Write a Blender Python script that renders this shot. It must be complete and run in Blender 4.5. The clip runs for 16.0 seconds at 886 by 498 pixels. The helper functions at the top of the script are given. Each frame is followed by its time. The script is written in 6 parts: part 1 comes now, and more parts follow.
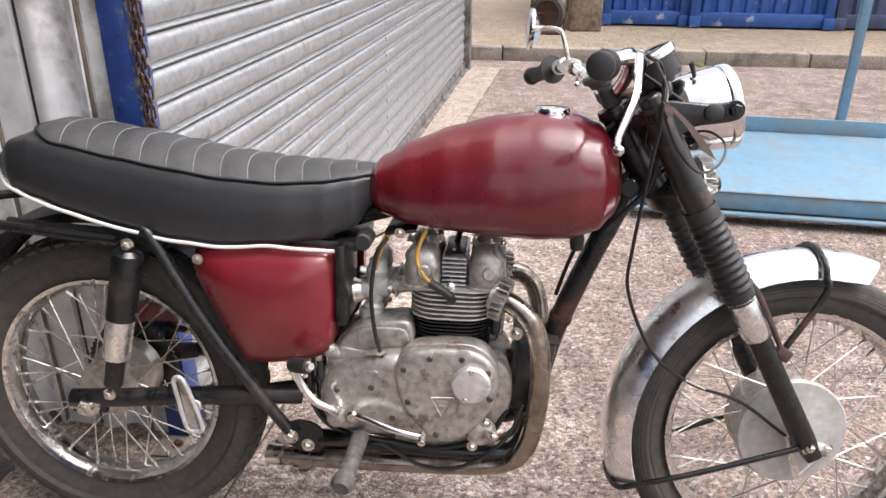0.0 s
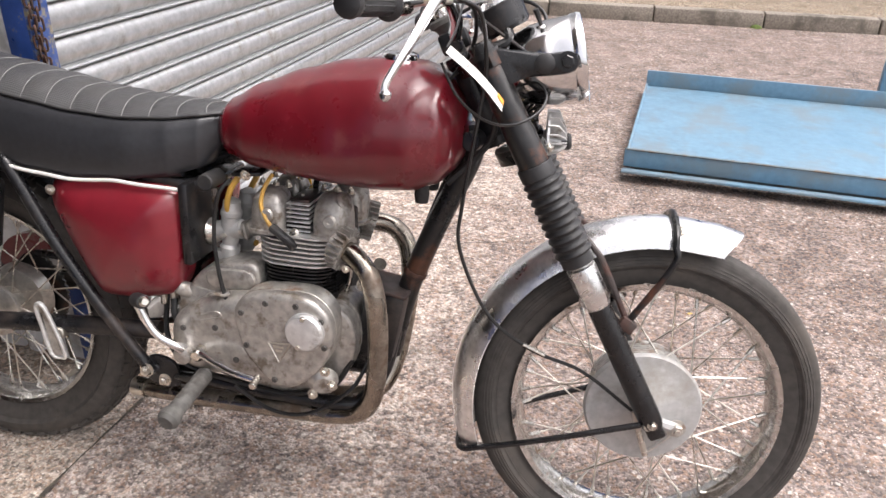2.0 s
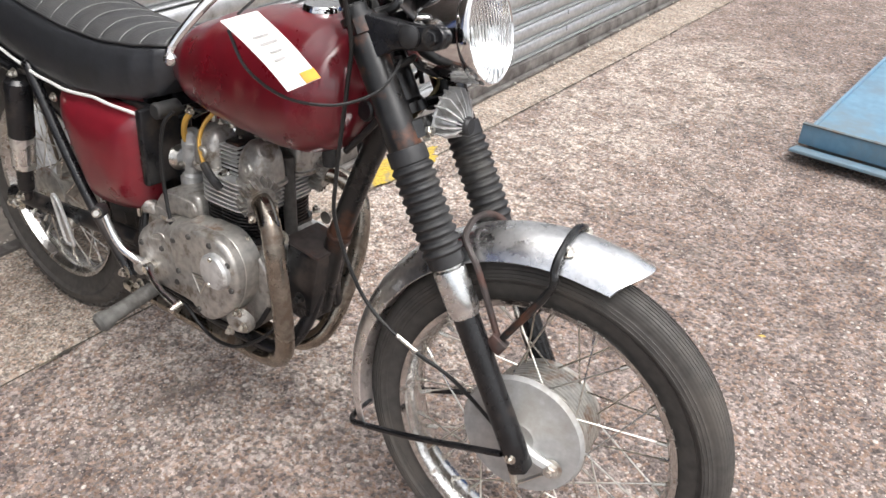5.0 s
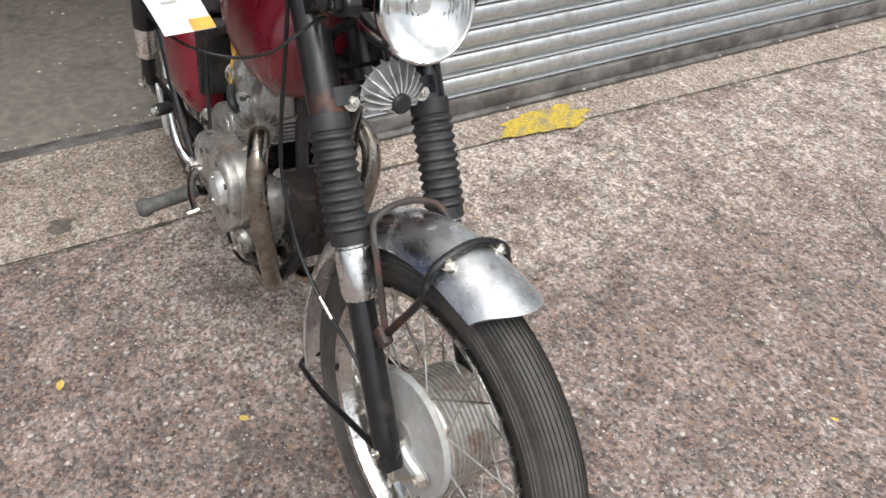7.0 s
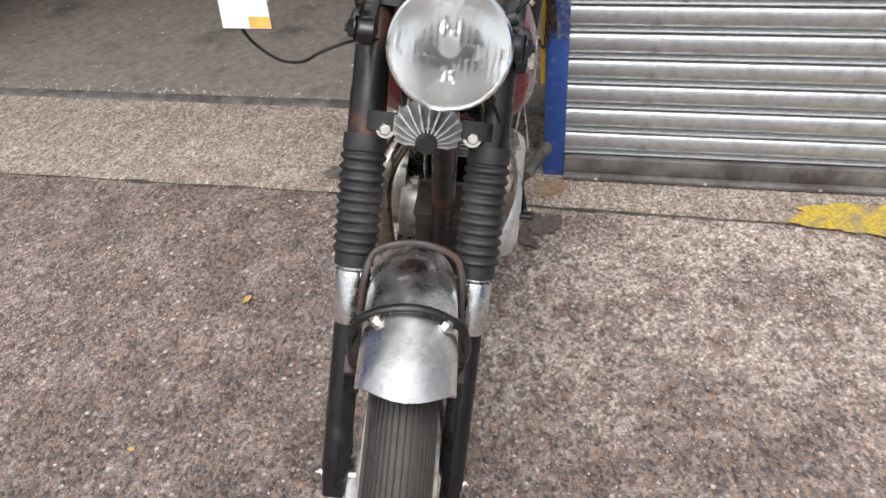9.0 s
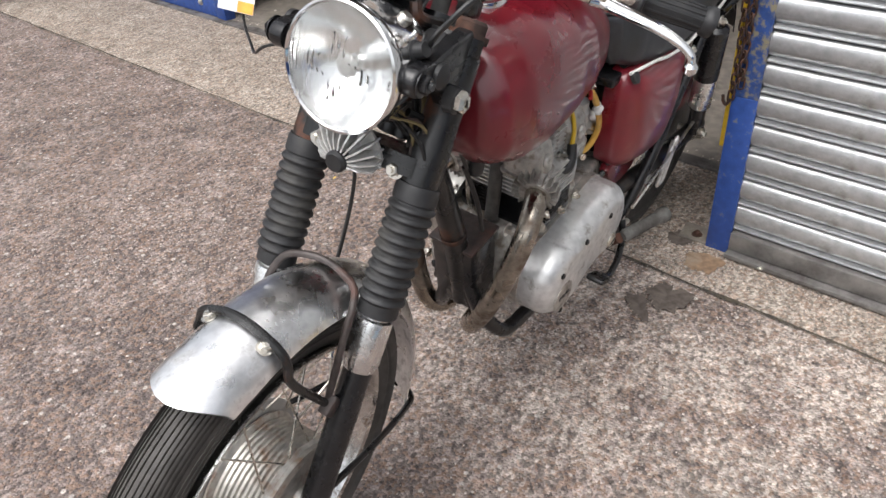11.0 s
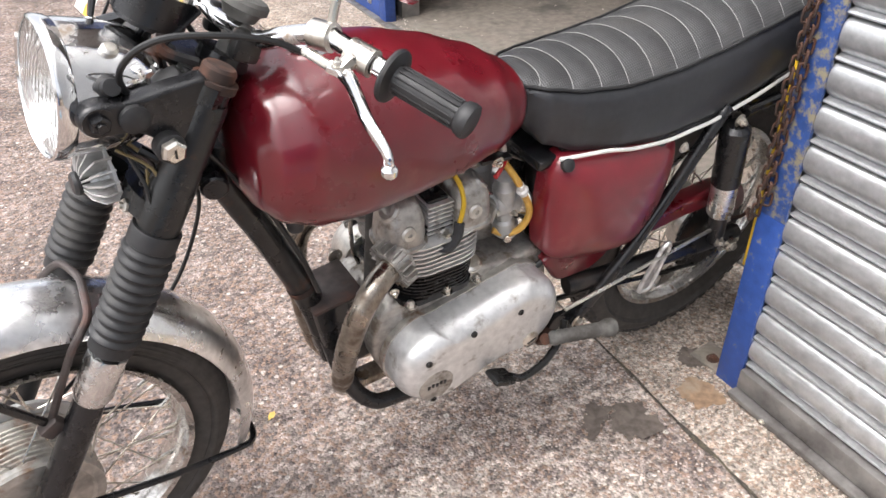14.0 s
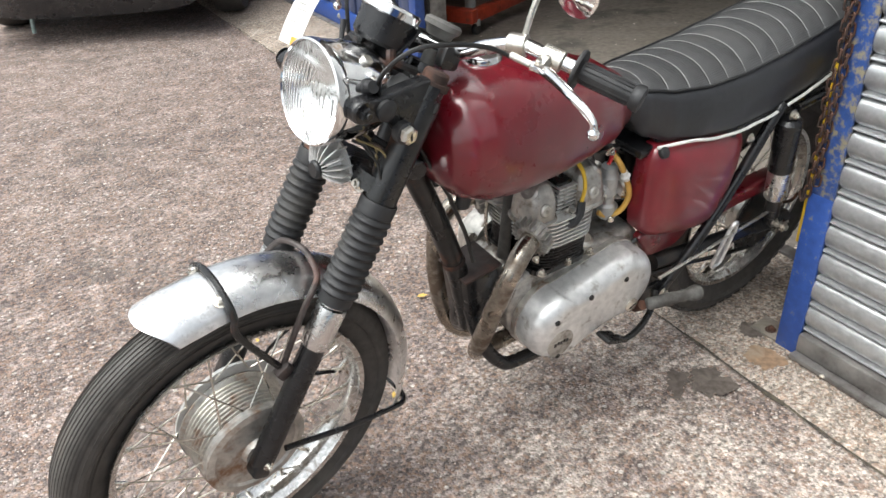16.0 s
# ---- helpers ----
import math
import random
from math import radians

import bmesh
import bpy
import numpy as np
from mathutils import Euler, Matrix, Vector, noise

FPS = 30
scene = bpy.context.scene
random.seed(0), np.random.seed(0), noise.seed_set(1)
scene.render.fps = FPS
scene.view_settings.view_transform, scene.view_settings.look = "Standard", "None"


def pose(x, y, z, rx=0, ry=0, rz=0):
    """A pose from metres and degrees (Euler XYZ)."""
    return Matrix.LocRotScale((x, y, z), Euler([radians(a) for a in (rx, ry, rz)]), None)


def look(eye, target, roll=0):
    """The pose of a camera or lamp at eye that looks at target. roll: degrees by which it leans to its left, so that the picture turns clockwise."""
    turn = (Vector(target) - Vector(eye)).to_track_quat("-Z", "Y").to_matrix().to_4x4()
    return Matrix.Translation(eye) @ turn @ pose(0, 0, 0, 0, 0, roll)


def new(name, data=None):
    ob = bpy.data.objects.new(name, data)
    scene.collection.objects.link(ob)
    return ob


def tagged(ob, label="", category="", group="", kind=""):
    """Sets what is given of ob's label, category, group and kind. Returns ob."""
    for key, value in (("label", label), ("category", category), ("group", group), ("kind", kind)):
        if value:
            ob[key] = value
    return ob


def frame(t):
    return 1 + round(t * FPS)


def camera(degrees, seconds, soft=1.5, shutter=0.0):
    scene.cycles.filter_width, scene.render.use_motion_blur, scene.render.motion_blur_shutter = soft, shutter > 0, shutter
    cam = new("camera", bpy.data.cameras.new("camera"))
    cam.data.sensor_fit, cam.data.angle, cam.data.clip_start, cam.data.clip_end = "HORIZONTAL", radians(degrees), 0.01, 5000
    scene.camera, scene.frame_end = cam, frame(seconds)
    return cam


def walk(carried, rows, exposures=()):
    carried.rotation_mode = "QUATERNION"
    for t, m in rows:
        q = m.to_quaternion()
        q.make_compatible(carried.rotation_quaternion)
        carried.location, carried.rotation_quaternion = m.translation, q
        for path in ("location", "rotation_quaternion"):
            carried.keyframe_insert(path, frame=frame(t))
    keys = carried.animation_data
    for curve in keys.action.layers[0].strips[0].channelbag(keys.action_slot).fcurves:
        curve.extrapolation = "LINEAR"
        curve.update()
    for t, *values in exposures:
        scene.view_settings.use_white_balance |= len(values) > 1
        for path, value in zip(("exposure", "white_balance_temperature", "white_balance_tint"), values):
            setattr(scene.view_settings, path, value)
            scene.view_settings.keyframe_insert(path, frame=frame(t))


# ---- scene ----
cam = camera(60.8, 16.0)
PATH = [
    (0, (0.817, -1.272, 1.255), (0.66, 0.547, 0.438), 0.5),
    (0.5, (0.949, -1.283, 1.264), (0.672, 0.52, 0.445), 0.3),
    (1, (1.075, -1.323, 1.267), (0.701, 0.455, 0.432), 0.3),
    (1.5, (1.166, -1.309, 1.261), (0.786, 0.451, 0.392), 0.2),
    (2, (1.243, -1.185, 1.234), (0.892, 0.556, 0.314), 1.3),
    (2.5, (1.304, -1.051, 1.231), (0.931, 0.647, 0.243), 2.7),
    (3, (1.387, -1.02, 1.255), (0.885, 0.633, 0.248), 1.3),
    (3.5, (1.578, -1.021, 1.27), (0.914, 0.574, 0.263), 0.8),
    (4, (1.694, -0.998, 1.275), (0.941, 0.542, 0.245), 0.2),
    (4.2, (1.711, -0.971, 1.273), (0.938, 0.55, 0.229), 0.4),
    (6.3, (2.012, -0.489, 1.331), (0.746, 0.454, 0.104), -0.8),
    (6.5, (2.05, -0.456, 1.332), (0.76, 0.441, 0.095), -0.4),
    (7, (2.052, -0.342, 1.318), (0.722, 0.44, 0.046), 0.2),
    (7.5, (1.976, -0.168, 1.287), (0.578, 0.465, 0.005), 1.8),
    (8, (1.962, -0.034, 1.3), (0.471, 0.331, 0.018), -1.3),
    (8.5, (2.034, 0.13, 1.307), (0.482, 0.099, 0.046), -3.5),
    (9, (2.064, 0.24, 1.31), (0.515, -0.012, 0.071), -4.4),
    (9.2, (2.039, 0.273, 1.305), (0.498, -0.04, 0.069), -4.3),
    (11.3, (1.721, 0.765, 1.257), (0.5, -0.3, 0.085), -3.9),
    (11.5, (1.668, 0.789, 1.25), (0.464, -0.299, 0.08), -3.4),
    (12, (1.49, 0.802, 1.227), (0.319, -0.308, 0.046), -0.6),
    (12.5, (1.379, 0.827, 1.216), (0.284, -0.342, 0.018), 1.2),
    (13, (1.295, 0.906, 1.212), (0.298, -0.354, 0.021), 1.9),
    (13.5, (1.257, 0.971, 1.228), (0.333, -0.367, 0.063), 0.5),
    (14, (1.255, 0.997, 1.242), (0.379, -0.402, 0.113), -0.8),
    (14.5, (1.265, 0.996, 1.243), (0.415, -0.445, 0.148), -1.5),
    (15, (1.334, 1.003, 1.255), (0.489, -0.468, 0.195), -2.0),
    (15.5, (1.485, 1.046, 1.265), (0.596, -0.417, 0.232), -2.8),
    (16, (1.629, 1.093, 1.285), (0.693, -0.347, 0.26), -3.0),
]
walk(cam, [(t, look(eye, target, roll)) for t, eye, target, roll in PATH], [(0.0, 1.2, 6500, 14), (2.5, 1.12, 6600, 15), (4.0, 1.07, 6550, 13), (6.5, 0.71, 6300, 8), (8.0, 0.5, 6300, 8), (9.0, 0.46, 6350, 11), (11.5, 0.82, 6400, 10), (12.5, 1.15, 6450, 12), (14.5, 1.28, 6450, 11), (16.0, 1.06, 6350, 6)])

SKY, SUN = 0.15, 0.8

# ---- light ----
world = bpy.data.worlds.new("overcast_sky")
scene.world = world
world.use_nodes = True
wn, wl = world.node_tree.nodes, world.node_tree.links
sky = wn.new("ShaderNodeTexSky")
sky.sky_type, sky.sun_disc = 'NISHITA', False
sky.sun_elevation, sky.sun_rotation = radians(64), radians(92)
sky.air_density, sky.dust_density, sky.ozone_density = 1.0, 6.0, 1.0
soften = wn.new("ShaderNodeHueSaturation")
soften.inputs["Saturation"].default_value = 0.25
wl.new(sky.outputs[0], soften.inputs["Color"])
wl.new(soften.outputs[0], wn["Background"].inputs["Color"])
wn["Background"].inputs["Strength"].default_value = SKY
sun = new("sun", bpy.data.lights.new("sun", "SUN"))
sun.data.energy, sun.data.angle, sun.data.color = SUN, radians(60), (1.0, 0.98, 0.96)
sun.matrix_world = look((3.4, 0.1, 5.9), (0.6, 0.2, 0))

# ---- materials ----
MATS = {}


def mat(name, base, rough=0.5, metal=0.0, scale=40.0, vary=0.25, bump=0.0, dirt=None, dirt_amount=0.0, dirt_scale=6.0, coat=0.0, rough_vary=0.15, bump_scale=None, spec=0.5):
    """A surface with grain and blotches; dirt lays a second colour over it in patches."""
    m = bpy.data.materials.new(name)
    m.use_nodes = True
    n, l = m.node_tree.nodes, m.node_tree.links
    b = n["Principled BSDF"]
    b.inputs["Metallic"].default_value = metal
    b.inputs["Specular IOR Level"].default_value = spec
    b.inputs["Coat Weight"].default_value = coat
    b.inputs["Coat Roughness"].default_value = 0.08
    co = n.new("ShaderNodeTexCoord")
    fine = n.new("ShaderNodeTexNoise")
    fine.inputs["Scale"].default_value, fine.inputs["Detail"].default_value = scale, 5
    l.new(co.outputs["Object"], fine.inputs["Vector"])
    big = n.new("ShaderNodeTexNoise")
    big.inputs["Scale"].default_value, big.inputs["Detail"].default_value = dirt_scale, 6
    big.inputs["Roughness"].default_value = 0.65
    l.new(co.outputs["Object"], big.inputs["Vector"])
    hsv = n.new("ShaderNodeHueSaturation")
    hsv.inputs["Color"].default_value = (*base, 1)
    ramp = n.new("ShaderNodeMapRange")
    ramp.inputs["From Min"].default_value, ramp.inputs["From Max"].default_value = 0.3, 0.7
    ramp.inputs["To Min"].default_value, ramp.inputs["To Max"].default_value = 1 - vary, 1 + vary
    l.new(fine.outputs["Fac"], ramp.inputs["Value"])
    l.new(ramp.outputs[0], hsv.inputs["Value"])
    colour = hsv.outputs[0]
    rr = n.new("ShaderNodeMapRange")
    rr.inputs["From Min"].default_value, rr.inputs["From Max"].default_value = 0.3, 0.7
    rr.inputs["To Min"].default_value, rr.inputs["To Max"].default_value = max(0.02, rough - rough_vary), min(1, rough + rough_vary)
    l.new(big.outputs["Fac"], rr.inputs["Value"])
    rough_out = rr.outputs[0]
    if dirt:
        mask = n.new("ShaderNodeMapRange")
        mask.inputs["From Min"].default_value, mask.inputs["From Max"].default_value = 0.62 - dirt_amount * 0.4, 0.72 - dirt_amount * 0.3
        l.new(big.outputs["Fac"], mask.inputs["Value"])
        mix = n.new("ShaderNodeMix")
        mix.data_type = 'RGBA'
        l.new(mask.outputs[0], mix.inputs["Factor"])
        l.new(colour, mix.inputs[6])
        mix.inputs[7].default_value = (*dirt, 1)
        colour = mix.outputs[2]
        if metal > 0.3:
            dull = n.new("ShaderNodeMapRange")
            dull.inputs["To Min"].default_value, dull.inputs["To Max"].default_value = metal, metal * 0.35
            l.new(mask.outputs[0], dull.inputs["Value"])
            l.new(dull.outputs[0], b.inputs["Metallic"])
            mx = n.new("ShaderNodeMath")
            mx.operation = 'MAXIMUM'
            half = n.new("ShaderNodeMath")
            half.operation = 'MULTIPLY'
            half.inputs[1].default_value = 0.7
            l.new(mask.outputs[0], half.inputs[0])
            l.new(half.outputs[0], mx.inputs[0])
            l.new(rough_out, mx.inputs[1])
            rough_out = mx.outputs[0]
    l.new(colour, b.inputs["Base Color"])
    l.new(rough_out, b.inputs["Roughness"])
    if bump:
        bp = n.new("ShaderNodeBump")
        bp.inputs["Strength"].default_value, bp.inputs["Distance"].default_value = bump, 0.002
        src = fine
        if bump_scale:
            src = n.new("ShaderNodeTexNoise")
            src.inputs["Scale"].default_value, src.inputs["Detail"].default_value = bump_scale, 4
            l.new(co.outputs["Object"], src.inputs["Vector"])
        l.new(src.outputs["Fac"], bp.inputs["Height"])
        l.new(bp.outputs[0], b.inputs["Normal"])
    MATS[name] = m
    return m


def concrete(name, base, dark, light, grain=1.0, patches=1.0, worn=None):
    """Worn cast concrete with its stones laid bare: chips of several tints, pits, broad stains."""
    m = bpy.data.materials.new(name)
    m.use_nodes = True
    n, l = m.node_tree.nodes, m.node_tree.links
    b = n["Principled BSDF"]
    b.inputs["Roughness"].default_value = 0.88
    b.inputs["Specular IOR Level"].default_value = 0.3
    geo = n.new("ShaderNodeNewGeometry")

    def noise_tex(scale, detail=5, rough=0.6):
        t = n.new("ShaderNodeTexNoise")
        t.inputs["Scale"].default_value, t.inputs["Detail"].default_value, t.inputs["Roughness"].default_value = scale, detail, rough
        l.new(geo.outputs["Position"], t.inputs["Vector"])
        return t

    def remap(src, a, c, lo=0.0, hi=1.0):
        r = n.new("ShaderNodeMapRange")
        for key, v in zip(("From Min", "From Max", "To Min", "To Max"), (a, c, lo, hi)):
            r.inputs[key].default_value = v
        l.new(src, r.inputs["Value"])
        return r.outputs[0]

    def mixed(fac, one, two, kind='MIX'):
        x = n.new("ShaderNodeMix")
        x.data_type, x.blend_type = 'RGBA', kind
        if isinstance(fac, float):
            x.inputs["Factor"].default_value = fac
        else:
            l.new(fac, x.inputs["Factor"])
        for sock, v in ((6, one), (7, two)):
            if isinstance(v, tuple):
                x.inputs[sock].default_value = (*v, 1)
            else:
                l.new(v, x.inputs[sock])
        return x.outputs[2]

    stones = n.new("ShaderNodeTexVoronoi")
    stones.inputs["Scale"].default_value = 130 * grain
    l.new(geo.outputs["Position"], stones.inputs["Vector"])
    pebbles = n.new("ShaderNodeTexVoronoi")
    pebbles.inputs["Scale"].default_value = 42 * grain
    l.new(geo.outputs["Position"], pebbles.inputs["Vector"])
    sep = n.new("ShaderNodeSeparateColor")
    l.new(stones.outputs["Color"], sep.inputs[0])
    sep2 = n.new("ShaderNodeSeparateColor")
    l.new(pebbles.outputs["Color"], sep2.inputs[0])
    broad, mid, tiny = noise_tex(1.1, 6), noise_tex(7.0, 6, 0.7), noise_tex(160, 3)
    patch = remap(broad.outputs["Fac"], 0.42, 0.62)
    col = mixed(patch, base, dark)
    col = mixed(remap(mid.outputs["Fac"], 0.42, 0.62, 0.0, 0.9), col, light)
    mottle = noise_tex(26, 7, 0.72)
    col = mixed(remap(mottle.outputs["Fac"], 0.52, 0.40, 0.0, 0.70), col, dark)
    # pale wear, which also lifts the colour where shade falls too dark
    if worn:
        worn_lit_tone = (0.47, 0.41, 0.36)
    for place, radius in worn or ():
        off = n.new("ShaderNodeVectorMath")
        off.operation = 'DISTANCE'
        off.inputs[1].default_value = place
        l.new(geo.outputs["Position"], off.inputs[0])
        edge = n.new("ShaderNodeMath")
        edge.operation = 'MULTIPLY'
        l.new(remap(off.outputs["Value"], radius * 0.5, radius * 1.4, 1.0, 0.0), edge.inputs[0])
        l.new(remap(noise_tex(4.2, 8, 0.75).outputs["Fac"], 0.42, 0.54), edge.inputs[1])
        island = n.new("ShaderNodeMath")
        island.operation = 'MULTIPLY'
        l.new(edge.outputs[0], island.inputs[0])
        l.new(remap(mottle.outputs["Fac"], 0.42, 0.54, 0.15, 1.0), island.inputs[1])
        col = mixed(island.outputs[0], col, worn_lit_tone)
    chips = remap(sep.outputs[0], 0.0, 1.0, 0.45, 1.50)
    shade = n.new("ShaderNodeHueSaturation")
    l.new(col, shade.inputs["Color"])
    l.new(chips, shade.inputs["Value"])
    col = shade.outputs[0]
    rust = remap(sep.outputs[1], 0.60, 0.80, 0.0, 0.50)
    col = mixed(rust, col, (0.30, 0.19, 0.13))
    pale = n.new("ShaderNodeMath")
    pale.operation = 'MULTIPLY'
    l.new(remap(sep2.outputs[2], 0.90, 0.94), pale.inputs[0])
    l.new(remap(pebbles.outputs["Distance"], 0.30, 0.22), pale.inputs[1])
    col = mixed(pale.outputs[0], col, (0.46, 0.42, 0.38))
    chip = n.new("ShaderNodeMath")
    chip.operation = 'MULTIPLY'
    l.new(remap(sep.outputs[2], 0.84, 0.88, 0.0, 0.85), chip.inputs[0])
    l.new(remap(stones.outputs["Distance"], 0.42, 0.30), chip.inputs[1])
    bits = chip.outputs[0]
    speck = remap(noise_tex(75, 8, 0.85).outputs["Fac"], 0.39, 0.61, 0.55, 1.42)
    shade2 = n.new("ShaderNodeHueSaturation")
    l.new(col, shade2.inputs["Color"])
    l.new(speck, shade2.inputs["Value"])
    col = shade2.outputs[0]
    stretch = n.new("ShaderNodeMapping")
    stretch.inputs["Rotation"].default_value = (0, 0, radians(35))
    stretch.inputs["Scale"].default_value = (14, 46, 10)
    l.new(geo.outputs["Position"], stretch.inputs["Vector"])
    streak = n.new("ShaderNodeTexNoise")
    streak.inputs["Scale"].default_value, streak.inputs["Detail"].default_value, streak.inputs["Roughness"].default_value = 1.0, 6, 0.75
    l.new(stretch.outputs[0], streak.inputs["Vector"])
    shade3 = n.new("ShaderNodeHueSaturation")
    l.new(col, shade3.inputs["Color"])
    l.new(remap(streak.outputs["Fac"], 0.36, 0.66, 0.80, 1.20), shade3.inputs["Value"])
    col = shade3.outputs[0]
    pits = remap(tiny.outputs["Fac"], 0.36, 0.28, 0.0, 0.55)
    col = mixed(pits, col, (0.05, 0.045, 0.04))
    col = mixed(bits, col, (0.52, 0.45, 0.40))
    blotch = remap(noise_tex(2.7, 8, 0.75).outputs["Fac"], 0.56, 0.68, 0.0, 0.6 * patches)
    col = mixed(blotch, col, (0.10, 0.088, 0.078))
    l.new(col, b.inputs["Base Color"])
    bp = n.new("ShaderNodeBump")
    bp.inputs["Strength"].default_value, bp.inputs["Distance"].default_value = 0.9, 0.003
    height = n.new("ShaderNodeMath")
    l.new(remap(stones.outputs["Distance"], 0.0, 0.6, 1.0, 0.0), height.inputs[0])
    l.new(tiny.outputs["Fac"], height.inputs[1])
    l.new(height.outputs[0], bp.inputs["Height"])
    l.new(bp.outputs[0], b.inputs["Normal"])
    MATS[name] = m
    return m


def glass(name, colour=(1, 1, 1), rough=0.02):
    m = bpy.data.materials.new(name)
    m.use_nodes = True
    b = m.node_tree.nodes["Principled BSDF"]
    b.inputs["Base Color"].default_value = (*colour, 1)
    b.inputs["Transmission Weight"].default_value, b.inputs["Roughness"].default_value = 1.0, rough
    b.inputs["IOR"].default_value = 1.45
    MATS[name] = m
    return m


mat("red_paint", (0.125, 0.006, 0.012), 0.30, 0.0, 30, 0.10, 0.03, (0.16, 0.03, 0.03), 0.03, 9, coat=0.6, rough_vary=0.08)
mat("chrome", (0.78, 0.78, 0.78), 0.10, 1.0, 60, 0.08, 0.02, (0.30, 0.24, 0.19), 0.05, 14, rough_vary=0.06)
mat("pitted_chrome", (0.62, 0.61, 0.59), 0.22, 1.0, 120, 0.25, 0.15, (0.20, 0.14, 0.10), 0.16, 40)
mat("scuffed_chrome", (0.74, 0.75, 0.75), 0.27, 1.0, 70, 0.15, 0.06, (0.26, 0.25, 0.23), 0.18, 30)
mat("brushed_steel", (0.86, 0.86, 0.86), 0.30, 1.0, 90, 0.12, 0.05, (0.34, 0.33, 0.32), 0.03, 16)
mat("cast_alloy", (0.41, 0.39, 0.36), 0.40, 0.65, 70, 0.28, 0.25, (0.15, 0.12, 0.09), 0.26, 26, rough_vary=0.12)
mat("polished_alloy", (0.66, 0.66, 0.65), 0.40, 0.62, 60, 0.16, 0.10, (0.26, 0.23, 0.20), 0.14, 20, rough_vary=0.12)
mat("dark_steel", (0.07, 0.065, 0.06), 0.6, 0.2, 80, 0.3)
mat("dull_plate", (0.46, 0.46, 0.45), 0.55, 0.45, 70, 0.12, 0.08, (0.34, 0.32, 0.29), 0.2, 8)
mat("black_paint", (0.010, 0.010, 0.011), 0.28, 0.0, 50, 0.3, 0.10, (0.045, 0.035, 0.03), 0.16, 9)
mat("rusty_black", (0.011, 0.011, 0.011), 0.30, 0.0, 60, 0.35, 0.15, (0.085, 0.032, 0.016), 0.10, 10)
mat("weathered_stay", (0.050, 0.040, 0.037), 0.55, 0.2, 60, 0.4, 0.3, (0.085, 0.045, 0.036), 0.30, 14)
mat("rust_worn_black", (0.012, 0.012, 0.012), 0.32, 0.0, 60, 0.35, 0.2, (0.12, 0.045, 0.022), 0.22, 9)
# tank red made lighter: the light on the side panels put into colour
mat("lit_red_paint", (0.165, 0.010, 0.018), 0.33, 0.0, 30, 0.10, 0.03, (0.20, 0.04, 0.04), 0.04, 9, coat=0.5, rough_vary=0.08)
mat("rust", (0.085, 0.036, 0.021), 0.8, 0.1, 60, 0.5, 0.5, (0.035, 0.022, 0.018), 0.4, 14)
mat("black_rubber", (0.018, 0.018, 0.019), 0.52, 0.0, 80, 0.25, 0.12, (0.05, 0.047, 0.043), 0.15, 8)
mat("tyre_rubber", (0.056, 0.051, 0.046), 0.72, 0.0, 60, 0.25, 0.2, (0.085, 0.075, 0.065), 0.2, 7)
mat("exhaust_steel", (0.33, 0.295, 0.25), 0.27, 1.0, 35, 0.3, 0.05, (0.12, 0.085, 0.06), 0.32, 9)
mat("cable_black", (0.011, 0.011, 0.011), 0.4, 0.0, 90, 0.2)
mat("white_piping", (0.72, 0.71, 0.68), 0.3, 0.0, 60, 0.06)
mat("paper", (0.60, 0.585, 0.55), 0.8, 0.0, 30, 0.05)
mat("yellow_hose", (0.62, 0.36, 0.07), 0.35, 0.0, 30, 0.2, 0, (0.40, 0.20, 0.05), 0.2)
mat("dusty_wire", (0.20, 0.155, 0.07), 0.6, 0.0, 40, 0.3)
mat("yellow_lead", (0.66, 0.42, 0.02), 0.4, 0.0, 30, 0.15)
mat("red_plastic", (0.45, 0.02, 0.02), 0.35)
mat("red_lens", (0.12, 0.008, 0.008), 0.2)
mat("orange_ink", (0.75, 0.30, 0.04), 0.7, 0.0, 40, 0.2)
mat("ink", (0.30, 0.29, 0.28), 0.8, 0.0, 40, 0.2)
mat("nickel", (0.66, 0.63, 0.57), 0.3, 1.0, 60, 0.12, 0.03, (0.25, 0.20, 0.15), 0.12, 16)
mat("lamp_reflector", (0.86, 0.86, 0.85), 0.12, 1.0, 30, 0.04)
glass("lens_glass", (0.96, 0.97, 0.96), 0.06)
glass("fluted_glass", (0.95, 0.96, 0.96), 0.17)
mat("galvanised", (0.45, 0.46, 0.465), 0.38, 0.65, 55, 0.16, 0.10, (0.27, 0.26, 0.24), 0.10, 9, rough_vary=0.12)
mat("galvanised_dirty", (0.20, 0.19, 0.18), 0.5, 0.4, 20, 0.3, 0.2, (0.08, 0.07, 0.065), 0.4, 6)
mat("panel_grey", (0.80, 0.805, 0.81), 0.34, 0.15, 14, 0.14, 0.12, (0.42, 0.40, 0.38), 0.2, 5)
mat("blue_post_paint", (0.025, 0.068, 0.26), 0.42, 0.0, 40, 0.2, 0.12, (0.20, 0.18, 0.13), 0.06, 40)
mat("flaked_blue_paint", (0.030, 0.075, 0.25), 0.5, 0.0, 60, 0.25, 0.3, (0.27, 0.24, 0.16), 0.34, 55)
mat("yellow_post_paint", (0.62, 0.40, 0.02), 0.5, 0.0, 40, 0.2)
mat("tray_blue", (0.135, 0.245, 0.335), 0.5, 0.0, 30, 0.12, 0.1, (0.16, 0.22, 0.26), 0.35, 4)
mat("tray_edge", (0.11, 0.14, 0.15), 0.6, 0.0, 30, 0.3, 0.2, (0.15, 0.09, 0.05), 0.3, 8)
